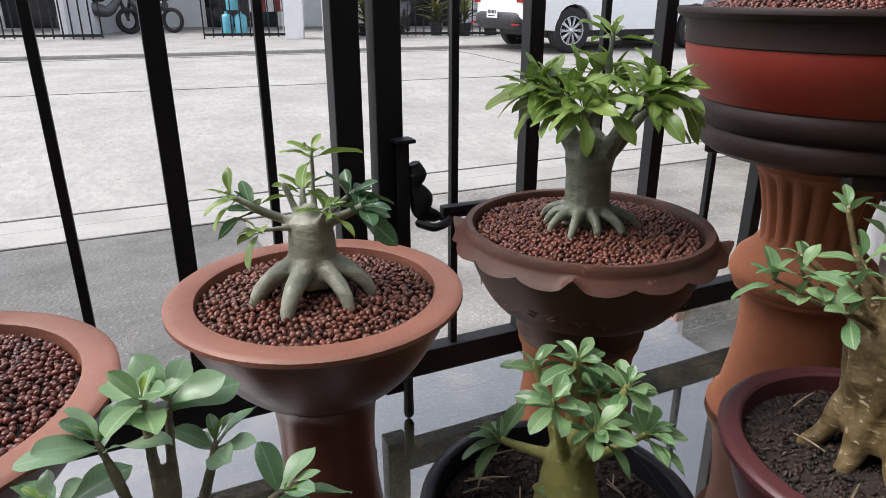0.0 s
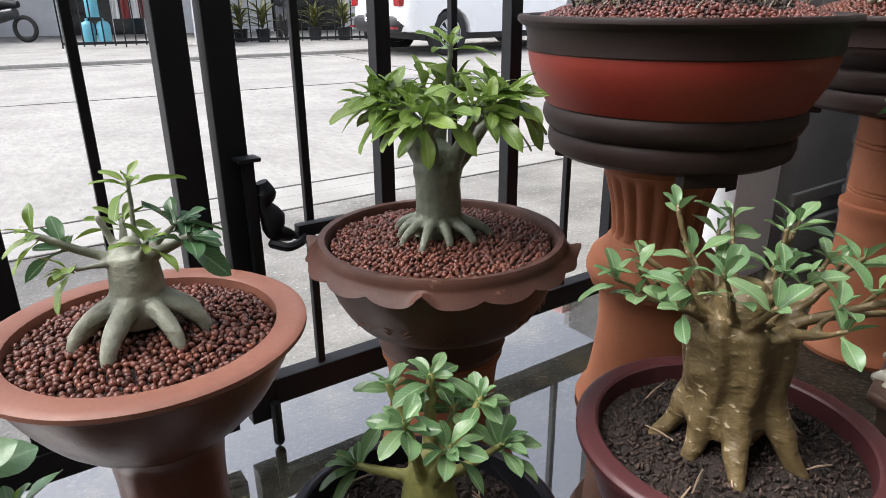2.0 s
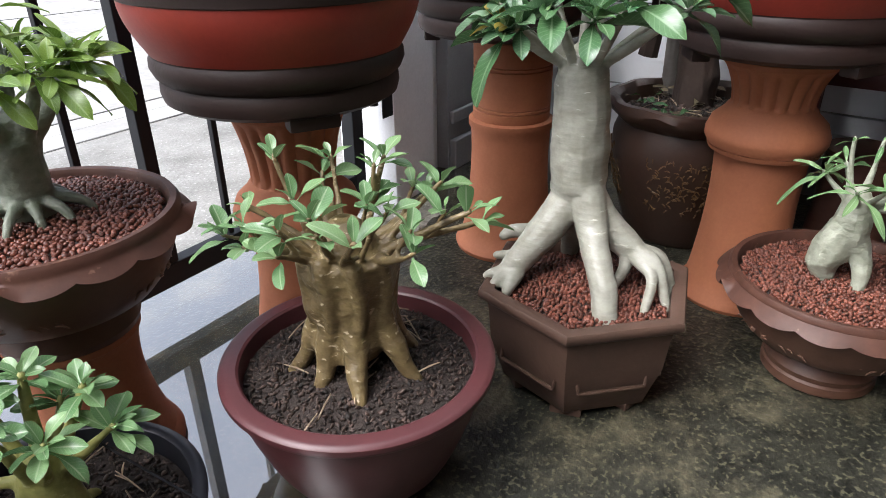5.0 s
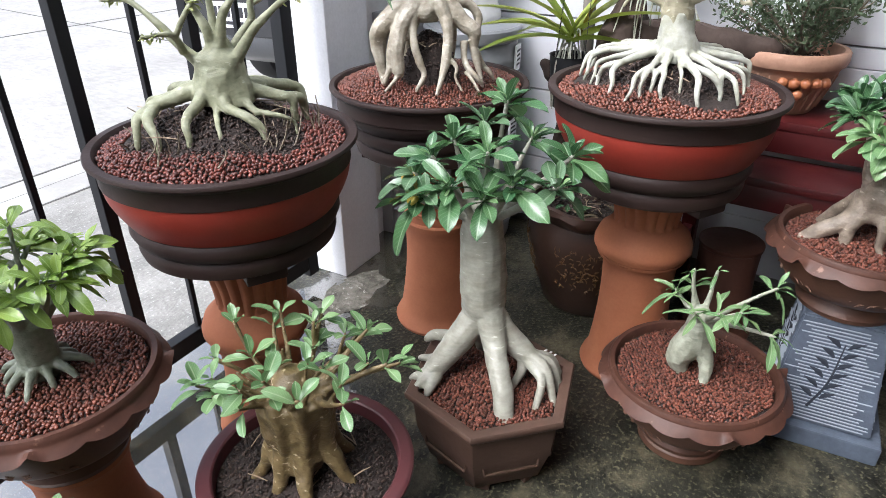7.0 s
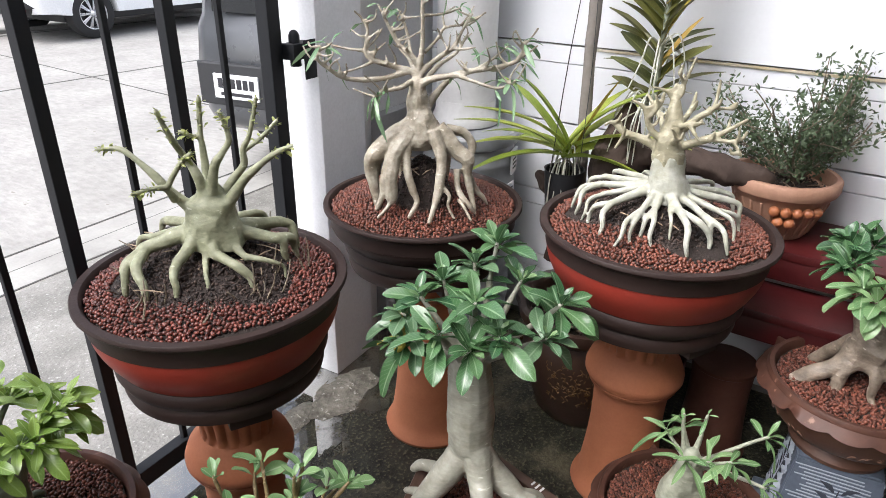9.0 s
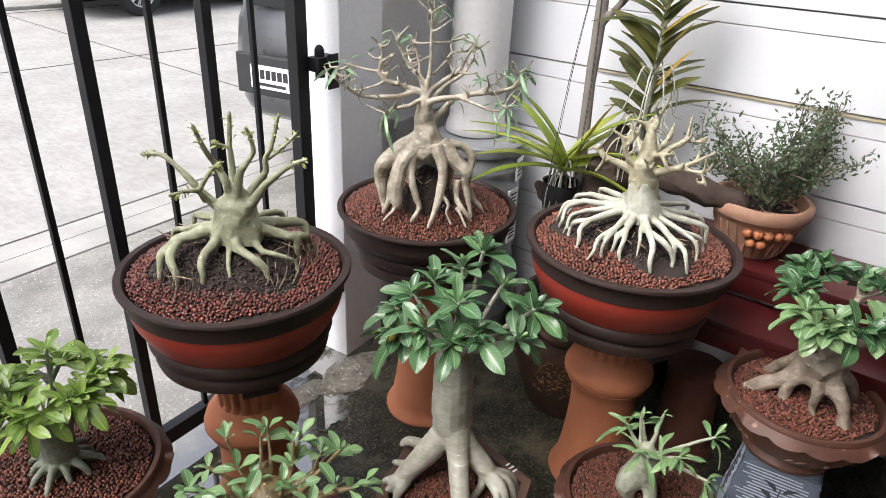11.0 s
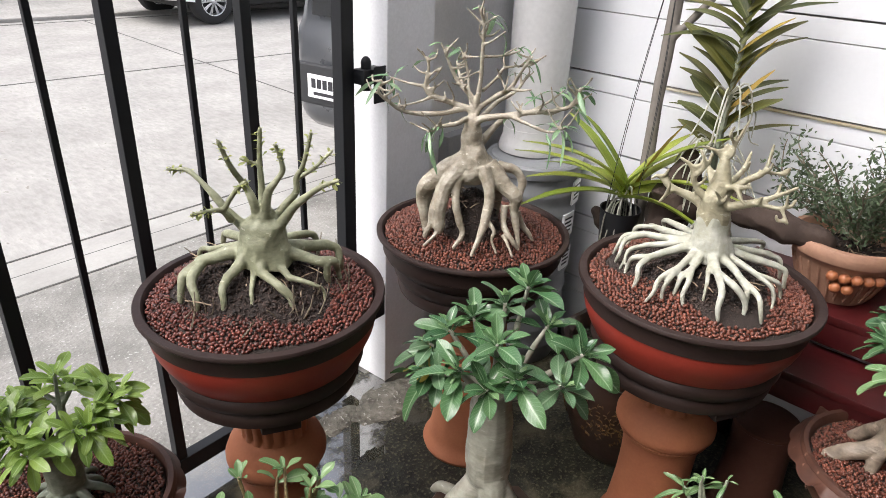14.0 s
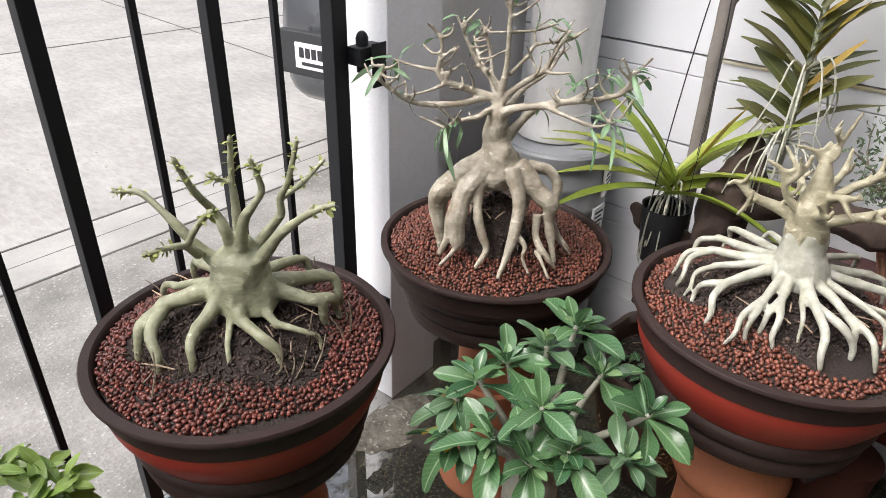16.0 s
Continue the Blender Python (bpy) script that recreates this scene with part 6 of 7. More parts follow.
# J: bottle-shaped plant on two legs
j_pl = plant_thing(pose(1.60, 0.592, 0.213), "small desert rose standing on two swollen roots")
l = Limbs(-52, 101)
l.trunk([(0.030, 0.075), (0.034, 0.10), (0.033, 0.13), (0.030, 0.155), (0.022, 0.172)])
l.add([polar(-52, 180, 0.004, 0.11), polar(-52, 182, 0.022, 0.065), polar(-52, 186, 0.030, 0.035), polar(-52, 200, 0.018, -0.008)], [0.036, 0.036, 0.032, 0.014])
l.add([polar(-52, 0, 0.006, 0.10), polar(-52, -20, 0.030, 0.06), polar(-52, -35, 0.042, 0.03), polar(-52, -50, 0.050, -0.008)], [0.028, 0.020, 0.016, 0.011])
tips = []
rng = random.Random(11)
for phi, el, ln in ((175, 72, 0.13), (70, 74, 0.12), (10, 30, 0.17), (-10, 10, 0.15), (-30, 35, 0.10), (150, 35, 0.08), (-100, 40, 0.06), (-60, 55, 0.07), (110, 50, 0.08)):
    tips.append(l.branch(polar(-52, phi, 0.012, 0.155), phi, el, ln, 0.0085, 0.004, 0.10)[:2])
l.skin(j_pl, BARK["grey_green"], 0.003)
for k, (t_, d_) in enumerate(tips):
    rosette(j_pl, NARROW, t_, d_ + Vector((0, 0, 0.3)), 3 if k < 2 else 7, 0.035 if k < 2 else 0.075, rng, 0.2, 1.1)

# K: wrinkled cone with a leafy crown
k_pl = plant_thing(pose(1.985, 0.480, 0.525), "desert rose with a wrinkled trunk and leafy crown")
l = Limbs(-63, 111, 0.4)
l.limb([(0.022, 0, 0.058), (0.022, 0, 0.085), (0.024, 0, 0.115), (0.026, -0.005, 0.140), (0.026, -0.005, 0.155)], [0.050, 0.060, 0.056, 0.042, 0.024], 16)
for pts, r in (
    (((-0.010, 0.010, 0.095), (-0.045, 0.034, 0.055), (-0.090, 0.045, 0.018), (-0.122, 0.050, -0.006)), 0.023),
    (((-0.015, -0.020, 0.100), (-0.054, -0.030, 0.059), (-0.096, -0.058, -0.004)), 0.021),
    (((-0.005, 0.025, 0.085), (-0.028, 0.042, 0.045), (-0.036, 0.052, -0.006)), 0.018),
    (((0.030, 0.045, 0.080), (0.034, 0.062, 0.048), (0.034, 0.066, 0.016), (0.048, 0.078, -0.008)), 0.012),
    (((0.056, 0.030, 0.090), (0.088, 0.050, 0.056), (0.104, 0.060, 0.024), (0.112, 0.066, -0.008)), 0.020),
    (((0.060, 0.000, 0.100), (0.094, -0.020, 0.062), (0.112, -0.060, -0.004)), 0.020),
    (((0.020, -0.040, 0.090), (0.020, -0.075, 0.045), (0.020, -0.095, -0.006)), 0.022),
):
    l.limb(pts, [r * 1.3] + [r * (1 - 0.42 * k / len(pts)) for k in range(1, len(pts))], 12)
tips = []
rng = random.Random(12)
for phi, el, ln, r in ((172, 74, 0.13, 0.016), (5, 40, 0.15, 0.018), (60, 60, 0.16, 0.013), (120, 66, 0.16, 0.013), (-40, 60, 0.13, 0.012), (-100, 66, 0.12, 0.011)):
    t_, d_, _ = l.branch(polar(-63, phi, 0.02, 0.13), phi, el, ln, r, r * 0.6, 0.06)
    for s in (-45, 0, 45):
        tips.append(l.branch(t_, phi + s, 35, 0.055, r * 0.5, 0.004, 0.1)[:2])
l.skin(k_pl, BARK["wrinkled"], 0.0035)
for t_, d_ in tips:
    rosette(k_pl, DEEP if rng.random() < 0.6 else MINT, t_, d_ + Vector((0, 0, 0.5)), 12, 0.080, rng, 0.25)

# P: leafy plant beside the walk, in a pot on the floor
p_pl = plant_thing(pose(-0.150, 0.415, 0.200), "desert rose with large pale leaves near the gate")
l = Limbs(10, 121)
l.trunk([(0.035, 0.0), (0.032, 0.06), (0.026, 0.11), (0.016, 0.14)])
tips = []
for phi, el, ln in ((180, 45, 0.12), (150, 66, 0.14), (90, 72, 0.16), (40, 62, 0.12), (5, 42, 0.13), (-60, 55, 0.10), (-120, 52, 0.10), (110, 76, 0.17)):
    tips.append(l.branch(polar(10, phi, 0.01, 0.12), phi, el, ln, 0.008, 0.004, 0.08)[:2])
l.skin(p_pl, BARK["twig"], 0.003)
rng = random.Random(13)
for t_, d_ in tips:
    rosette(p_pl, BLUE if rng.random() < 0.75 else MINT, t_, d_ + Vector((0, 0, 0.5)), 7, 0.064, rng, 0.2)
    rosette(p_pl, FRESH, t_ + d_ * 0.006, d_ + Vector((0, 0, 0.9)), 2, 0.03, rng, 0.0, 0.5)
round_pot(pose(-0.155, 0.415, 0.10), bowl_profile(0.13, 0.115, 0.155, 0.08, belly=0.9), "black_plastic", "black plastic nursery pot on a clay dish")
soil_bed(pose(-0.155, 0.415, 0.222), 0.112, "dark soil in a small black pot", 0.012, 250, seed=17)
tagged(part("pot_saucer", lathe([(0, 0), (0.10, 0), (0.12, 0.02), (0.12, 0.1), (0, 0.1)], 40), M["terracotta_dull"]), "terracotta block dish under a small pot", "saucer").matrix_world = pose(-0.155, 0.415, 0)
# A: dark dried tuft
a_pl = plant_thing(pose(-0.515, 0.53, 0.405), "dried dark stump with wiry twigs in a bowl")
l = Limbs(0, 131)
l.trunk([(0.05, 0.0), (0.04, 0.03), (0.025, 0.05)])
for k in range(26):
    l.branch(polar(0, k * 47, 0.02, 0.03), k * 47, 12 + (k * 29) % 50, 0.10, 0.004, 0.002, 0.2)
l.skin(a_pl, M["driftwood"], 0.003)


# ---- the corner: drum, pipe, orchids, driftwood, bench ----
drum = thing("water_drum", pose(1.788, 1.872, 0), "grey ribbed plastic drum with a lid in the corner", "drum")
prof = [(0, 0), (0.155, 0), (0.162, 0.02)]
for k in range(9):
    z = 0.06 + k * 0.080
    prof += [(0.164, z), (0.170, z + 0.012), (0.170, z + 0.026), (0.164, z + 0.038)]
prof += [(0.164, 0.78), (0, 0.78)]
part("body", lathe(prof, 72), M["grey_plastic"], drum)
part("lid", lathe([(0, 0.782), (0.166, 0.78), (0.176, 0.786), (0.179, 0.80), (0.179, 0.822), (0.172, 0.830), (0.160, 0.828), (0.152, 0.834), (0.09, 0.845), (0, 0.848)], 72), M["grey_plastic"], drum)
for k, (a, z) in enumerate(((-62, 0.60), (-58, 0.46), (-50, 0.72))):
    m_ = pose(0, 0, z, 0, 0, a)
    bm = box(0.1665, 0.1745, -0.035, 0.035, -0.045, 0.045, 0.002)
    lab = part("sticker", bm, M["plate_white"], drum, "small white printed sticker", False)
    lab.matrix_basis = m_
    for j in range(4):
        bar_ = part("print_bar", box(0.1745, 0.1752, -0.026, 0.024 - 0.008 * (j % 2), 0.022 - j * 0.016, 0.029 - j * 0.016), M["ink"], lab, "", False)
pipe = thing("white_pipe", pose(1.775, 1.885, 0.847), "wide white plastic pipe rising from the drum lid", "pipe")
part("skirt", lathe([(0, 0), (0.118, 0), (0.120, 0.012), (0.116, 0.030), (0.108, 0.050), (0.106, 0.085), (0, 0.086)], 56), M["pvc"], pipe)
part("tube", lathe([(0, 0.085), (0.104, 0.085), (0.104, 1.88), (0, 1.88)], 56), M["pvc"], pipe)

wood = thing("driftwood", pose(1.87, 1.235, 0.0), "dark knotty driftwood stump standing in the jar", "driftwood")
for name, pts, radii in (
    ("log", [(0.02, 0.03, 0.33), (0.04, 0.06, 0.55), (0.07, 0.08, 0.74), (0.09, 0.06, 0.88), (0.10, 0.05, 0.99)], [0.055, 0.05, 0.062, 0.072, 0.03]),
    ("long_limb", [(0.08, 0.05, 0.84), (0.15, -0.06, 0.885), (0.22, -0.20, 0.87), (0.28, -0.31, 0.865)], [0.055, 0.045, 0.04, 0.03]),
    ("short_limb", [(0.06, 0.09, 0.66), (-0.03, 0.20, 0.72), (-0.06, 0.24, 0.76)], [0.04, 0.035, 0.02]),
):
    l = Limbs(0, 201)
    l.add(pts, radii, 12, 0.45)
    l.skin(wood, M["driftwood"], 0.005, name)
stem = thing("bare_trunk", pose(1.975, 1.44, 0.0), "slim grey tree trunk leaning by the wall", "tree")
l = Limbs(0, 202)
l.add([(-0.02, -0.02, 0.0), (-0.02, 0.0, 0.6), (-0.012, 0.03, 1.1), (0.01, 0.05, 1.35), (0.005, 0.055, 1.9)], [0.026, 0.021, 0.019, 0.020, 0.017], 10, 0.2)
l.add([(0.0, 0.05, 1.28), (0.06, -0.02, 1.40), (0.15, -0.10, 1.56)], [0.014, 0.011, 0.008], 8, 0.2)
l.skin(stem, M["grey_stem"], 0.004, "trunk")


def strap_mesh(width, arch, mat):
    """Long channelled orchid leaf of unit length, arching down."""
    verts, faces, uvs = [], [], []
    nl, nw = 9, 2
    for i in range(nl + 1):
        t = i / nl
        w = width * 0.5 * min(1, 3 * t + 0.5) * (1 - max(0, t - 0.75) * 3.2)
        for j in range(nw + 1):
            s = 2 * j / nw - 1
            verts.append((t, s * w, -arch * t * t + 0.5 * abs(s) * w))
            uvs.append((t, j / nw))
    for i in range(nl):
        for j in range(nw):
            a = i * (nw + 1) + j
            faces.append((a, a + nw + 1, a + nw + 2, a + 1))
    me = bpy.data.meshes.new("leaf")
    me.from_pydata(verts, [], faces)
    uv = me.uv_layers.new(name="leaf")
    for lp in me.loops:
        uv.data[lp.index].uv = uvs[lp.vertex_index]
    me.materials.append(mat)
    me.polygons.foreach_set("use_smooth", [True] * len(me.polygons))
    return me


STRAPS = [strap_mesh(0.25, 0.28, LEAF["strap"]), strap_mesh(0.14, 0.52, LEAF["strap"]), strap_mesh(0.14, 0.78, LEAF["strap"])]
STRAPS_LIME = [strap_mesh(0.13, 0.42, LEAF["lime"]), strap_mesh(0.12, 0.62, LEAF["lime"]), strap_mesh(0.13, 0.30, LEAF["lime"])]
STRAP_OLD = [strap_mesh(0.13, 0.12, LEAF["old"])]
rng = random.Random(31)


def aerial_roots(parent, n, start, reach, drop, r=0.0026):
    for k in range(n):
        a = rng.uniform(0, 6.28)
        d = Vector((math.cos(a), math.sin(a), 0))
        bm = bmesh.new()
        tube(bm, [start, Vector(start) + d * reach * 0.5 + Vector((0, 0, rng.uniform(-0.02, 0.05))), Vector(start) + d * reach * rng.uniform(0.7, 1.1) + Vector((0, 0, -drop * rng.uniform(0.2, 1))), Vector(start) + d * reach * rng.uniform(0.6, 1.3) + Vector((0, 0, -drop * rng.uniform(0.8, 1.6)))], [r, r, r * 0.9, r * 0.6], 6)
        part("aerial_root", bm, BARK["pale_cream"], parent, "greyish white dangling root")


van = thing("orchid", pose(2.03, 1.255, 0.98), "tall strap-leaved orchid tied to the driftwood", "orchid", "orchids")
bm = bmesh.new()
tube(bm, [(0, 0, -0.03), (0.005, 0.0, 0.2), (0.02, 0.01, 0.55)], [0.010, 0.009, 0.006], 8)
part("stem", bm, BARK["dark_green"], van)
for k in range(38):
    s = 1 if k % 2 else -1
    z = 0.03 + k * 0.0135
    a = radians(-52 + (0 if s > 0 else 180) + rng.uniform(-20, 20))
    e = radians(rng.uniform(48, 68)) if s > 0 else radians(rng.uniform(34, 60))
    put_leaf(van, STRAP_OLD if (s > 0 and k in (3, 7, 13, 21)) else STRAPS, (0, 0, z), (math.cos(a) * math.cos(e), math.sin(a) * math.cos(e), math.sin(e)), rng.uniform(0.13, 0.20), rng, s * 0.6 + rng.uniform(-0.5, 0.5))
aerial_roots(van, 22, (0, 0, 0.03), 0.12, 0.10)
aerial_roots(van, 8, (0, 0, 0.2), 0.09, 0.12)
orc = thing("orchid", pose(1.838, 1.395, 0.84), "low strap-leaved orchid with arching green leaves", "orchid", "orchids")
for k in range(17):
    a = radians(-46 + (180 if k % 2 else 0)) + rng.uniform(-0.75, 0.75)
    e = radians(22 + (k % 5) * 12)
    put_leaf(orc, STRAP_OLD if k == 4 else STRAPS_LIME, (rng.uniform(-0.02, 0.02), rng.uniform(-0.02, 0.02), 0.0), (math.cos(a) * math.cos(e), math.sin(a) * math.cos(e), math.sin(e)), rng.uniform(0.24, 0.36), rng, rng.uniform(-0.4, 0.4))
aerial_roots(orc, 16, (0, 0, -0.01), 0.06, 0.14)
bm = lathe([(0.045, -0.20), (0.05, -0.19), (0.062, -0.04), (0.064, -0.038), (0.060, -0.04), (0.048, -0.185), (0, -0.19)], 28)
part("basket", bm, M["car_trim"], orc, "dark slatted orchid basket")
bm = bmesh.new()
tube(bm, [(0.0, 0.02, -0.36), (0.005, 0.01, -0.28), (0, 0, -0.19)], [0.03, 0.026, 0.02], 8)
part("root_post", bm, M["driftwood"], orc)
for k in range(4):
    bm = bmesh.new()
    x, y = 0.06 * math.cos(k * 1.6), 0.06 * math.sin(k * 1.6)
    tube(bm, [(x, y, -0.04), (x * 0.8 + 0.04, y * 0.8 + 0.02, 0.3), (0.10 + x * 0.1, 0.06 + y * 0.1, 0.72)], [0.0011] * 3, 5, 3)
    part("wire", bm, M["car_trim"], orc)

# fallen leaves and green shoots in the jar
lit = thing("leaf_litter", pose(1.87, 1.235, 0.372), "dry fallen leaves lying on the jar's soil", "leaf litter", kind="stuff")
LITTER = leaf_set(LEAF["litter"], width=0.4, fold=0.1, curl=0.15)
for k in range(46):
    a, r = rng.uniform(0, 6.28), 0.18 * math.sqrt(rng.random())
    put_leaf(lit, LITTER if k % 4 else DEEP, (r * math.cos(a), r * math.sin(a), 0.004 + 0.012 * rng.random()), (math.cos(a * 7), math.sin(a * 7), rng.uniform(-0.1, 0.35)), rng.uniform(0.03, 0.055), rng, rng.uniform(-0.5, 0.5))

# red bench along the sided wall; x along the wall, negative y into the room
bench = thing("wooden_bench", SIDE.copy(), "dark red lacquered two-step wooden bench along the wall", "bench")
part("upper_board", box(0.78, 2.75, -0.33, -0.03, 0.665, 0.69, 0.004), M["red_lacquer"], bench)
part("upper_apron", box(0.80, 2.73, -0.328, -0.31, 0.60, 0.665, 0.003), M["red_lacquer"], bench)
part("lower_board", box(0.78, 2.75, -0.50, -0.30, 0.555, 0.58, 0.004), M["red_lacquer"], bench)
part("lower_apron", box(0.80, 2.73, -0.492, -0.475, 0.49, 0.555, 0.003), M["red_lacquer"], bench)
for x in (0.84, 1.75, 2.66):
    for y in (-0.46, -0.08):
        part("leg", box(x - 0.025, x + 0.025, y - 0.025, y + 0.025, 0.0, 0.555 if y < -0.2 else 0.665, 0.004), M["red_lacquer"], bench)
    part("stretcher", box(x - 0.015, x + 0.015, -0.44, -0.1, 0.18, 0.22, 0.003), M["red_lacquer"], bench)

# M: fruit-decorated pot with a fine-leaved bush
mp_ = thing("plant_pot", pose(2.255, 0.935, 0.69), "pale terracotta pot decorated with orange clay fruits", "plant pot")
part("bowl", lathe([(0, 0), (0.085, 0), (0.09, 0.01), (0.105, 0.05), (0.128, 0.11), (0.138, 0.13), (0.146, 0.134), (0.15, 0.145), (0.15, 0.168), (0.145, 0.174), (0.132, 0.174), (0.127, 0.168), (0.12, 0.14), (0, 0.138)], 64), M["pale_terracotta"], mp_)
for k in range(7):
    a = radians(-150 + (k % 5) * 13 + (k // 5) * 6)
    bm = bmesh.new()
    bmesh.ops.create_icosphere(bm, subdivisions=2, radius=0.0155, matrix=pose(0.130 * math.cos(a), 0.130 * math.sin(a), 0.098 - 0.03 * (k // 5)))
    part("clay_fruit", bm, M["orange_fruit"], mp_, "glossy orange clay fruit")
for k in range(26):
    a = 2 * math.pi * k / 26
    bm = bmesh.new()
    tube(bm, [(0.093 * math.cos(a), 0.093 * math.sin(a), 0.015), (0.112 * math.cos(a), 0.112 * math.sin(a), 0.065), (0.128 * math.cos(a), 0.128 * math.sin(a), 0.11)], [0.004, 0.005, 0.004], 6, 2)
    part("rib", bm, M["pale_terracotta"], mp_)
soil_bed(pose(2.255, 0.935, 0.69 + 0.137), 0.119, "dark soil in the fruit pot", 0.01, 250, seed=18)
bush = thing("fine_leaved_bush", pose(2.270, 0.915, 0.835), "wiry small-leaved green bush in the fruit pot", "shrub")
l = Limbs(0, 211)
ends = []
for k in range(22):
    phi, el = k * 137.5, 18 + (k * 23) % 62
    t_, d_, pts = l.branch((0.01, 0.0, 0.0), phi, el, 0.20 + 0.17 * ((k * 7) % 10) / 10, 0.0045, 0.0018, 0.16, steps=6)
    ends += pts[2:]
    for q in (2, 3, 4, 5):
        ends += l.branch(pts[q], phi + rng.uniform(-80, 80), el + rng.uniform(-35, 40), 0.10, 0.002, 0.0012, 0.25)[2]
part("twig_mass", l.bm, BARK["twig"], bush)["kind"] = "stuff"
vs, fs = [], []
nr = np.random.default_rng(4)
for e_ in ends:
    for k in range(8):
        c0 = np.array(e_) + nr.normal(size=3) * 0.014
        d0 = nr.normal(size=3) + np.array([0, 0, 0.4])
        d0 /= np.linalg.norm(d0)
        s0 = np.cross(d0, nr.normal(size=3))
        s0 /= np.linalg.norm(s0)
        ln = nr.uniform(0.014, 0.024)
        b0 = len(vs)
        vs += [c0, c0 + d0 * ln * 0.5 + s0 * 0.0036, c0 + d0 * ln, c0 + d0 * ln * 0.5 - s0 * 0.0036]
        fs.append((b0, b0 + 1, b0 + 2, b0 + 3))
fo = soup("foliage", vs, fs, LEAF["fine"], bush, "tiny dark green leaves", False)
fo["kind"] = "stuff"

# Q: thin plant in a shallow black pot on the bench
def on_bench(x, y, z):
    return SIDE @ pose(x, y, z)


qp = on_bench(1.62, -0.19, 0.69)
q_at = pose(*qp.translation)
round_pot(q_at, bowl_profile(0.115, 0.10, 0.09, 0.08, belly=0.9), "black_plastic", "shallow black plastic pot on the red bench")
soil_bed(q_at @ pose(0, 0, 0.062), 0.098, "dark soil in a shallow pot on the bench", 0.01, 180, seed=19)
q_pl = plant_thing(q_at @ pose(0, 0, 0.068), "thin branching desert rose with pale green leaves")
l = Limbs(-63, 221)
l.trunk([(0.03, 0.0), (0.024, 0.03), (0.016, 0.06)])
tips = []
for phi, el, ln in ((180, 25, 0.20), (150, 50, 0.24), (95, 62, 0.26), (60, 76, 0.30), (20, 40, 0.2), (-60, 45, 0.18), (-120, 30, 0.18), (200, 40, 0.24)):
    t_, d_, pts = l.branch((0, 0, 0.05), phi, el, ln, 0.006, 0.003, 0.16, steps=5)
    tips += [(t_, d_), (pts[3], d_)]
l.skin(q_pl, BARK["twig"], 0.003)
for t_, d_ in tips:
    rosette(q_pl, MINT, t_, d_ + Vector((0, 0, 0.6)), 6, 0.040, rng)
# N: brown pot at the end of the row
n_at = pose(2.13, 0.085, 0.10)
prof = bowl_profile(0.165, 0.14, 0.20, 0.10, belly=0.8)
round_pot(n_at, prof, "brown_clay", "dark brown round clay pot on a low stand")
pedestal_plain(pose(2.13, 0.085, 0), 0.10, 0.10, 0.10, 0.12, "low terracotta stand under a brown pot")
gravel("gravel", n_at @ pose(0, 0, 0.188), 0.138, "reddish-brown clay pellets in the end pot", seed=20)
n_pl = plant_thing(n_at @ pose(0, 0, 0.19), "desert rose with pale bent branches and few leaves")
l = Limbs(-75, 231)
l.trunk([(0.05, 0.0), (0.042, 0.04), (0.035, 0.09), (0.025, 0.12)])
tips = []
for phi, el, ln in ((180, 42, 0.19), (165, 60, 0.2), (90, 70, 0.16), (10, 40, 0.15), (-60, 50, 0.12)):
    tips.append(l.branch((0, 0, 0.1), phi, el, ln, 0.009, 0.0045, 0.13)[:2])
for k in range(7):
    l.root(k * 51, 0.09, 0.016, 0.008, 0.035, 0.5, 0.025)
l.skin(n_pl, BARK["pale_cream"], 0.003)
for t_, d_ in tips:
    rosette(n_pl, DEEP, t_, d_ + Vector((0, 0, 0.5)), 5, 0.05, rng)
# spare stand in the dark beside the bench
pedestal_plain(pose(2.08, 0.87, 0), 0.32, 0.09, 0.085, 0.11, "spare dark clay stand in shadow beside the bench", "brown_clay")
# broken concrete left beside the pillar
for k, (x, y, rx, ry, up) in enumerate(((0.05, -0.15, 0.17, 0.080, 0.006), (-0.16, -0.10, 0.10, 0.05, 0.005))):
    bm = bmesh.new()
    bmesh.ops.create_circle(bm, cap_ends=True, segments=48, radius=1)
    bmesh.ops.inset_region(bm, faces=bm.faces[:], thickness=0.12)
    bmesh.ops.triangulate(bm, faces=[f_ for f_ in bm.faces if len(f_.verts) > 4])
    bmesh.ops.subdivide_edges(bm, edges=bm.edges[:], cuts=3, use_grid_fill=True)
    for v in bm.verts:
        d_ = v.co.length
        wob = 1 + 0.30 * noise.noise(v.co.normalized() * 1.8 + Vector((k * 9, 0, 0))) + 0.10 * noise.noise(v.co * 7)
        z = up * (1 - max(0, d_ - 0.72) / 0.28) ** 0.6 if d_ < 1 else -0.004
        v.co = Vector((v.co.x * rx * wob, v.co.y * ry * wob, z + (0.003 * noise.noise(v.co * 5 + Vector((0, 0, k))) + 0.002 * noise.noise(v.co * 17) if d_ < 0.95 else 0)))
    ob = part("concrete_lump", bm, M["rubble"], sharp=30)
    ob.matrix_world = at_gate(x, y, 0.0)
    tagged(ob, "rough broken slab of pale concrete on the floor", "concrete", "concrete lumps by the pillar")


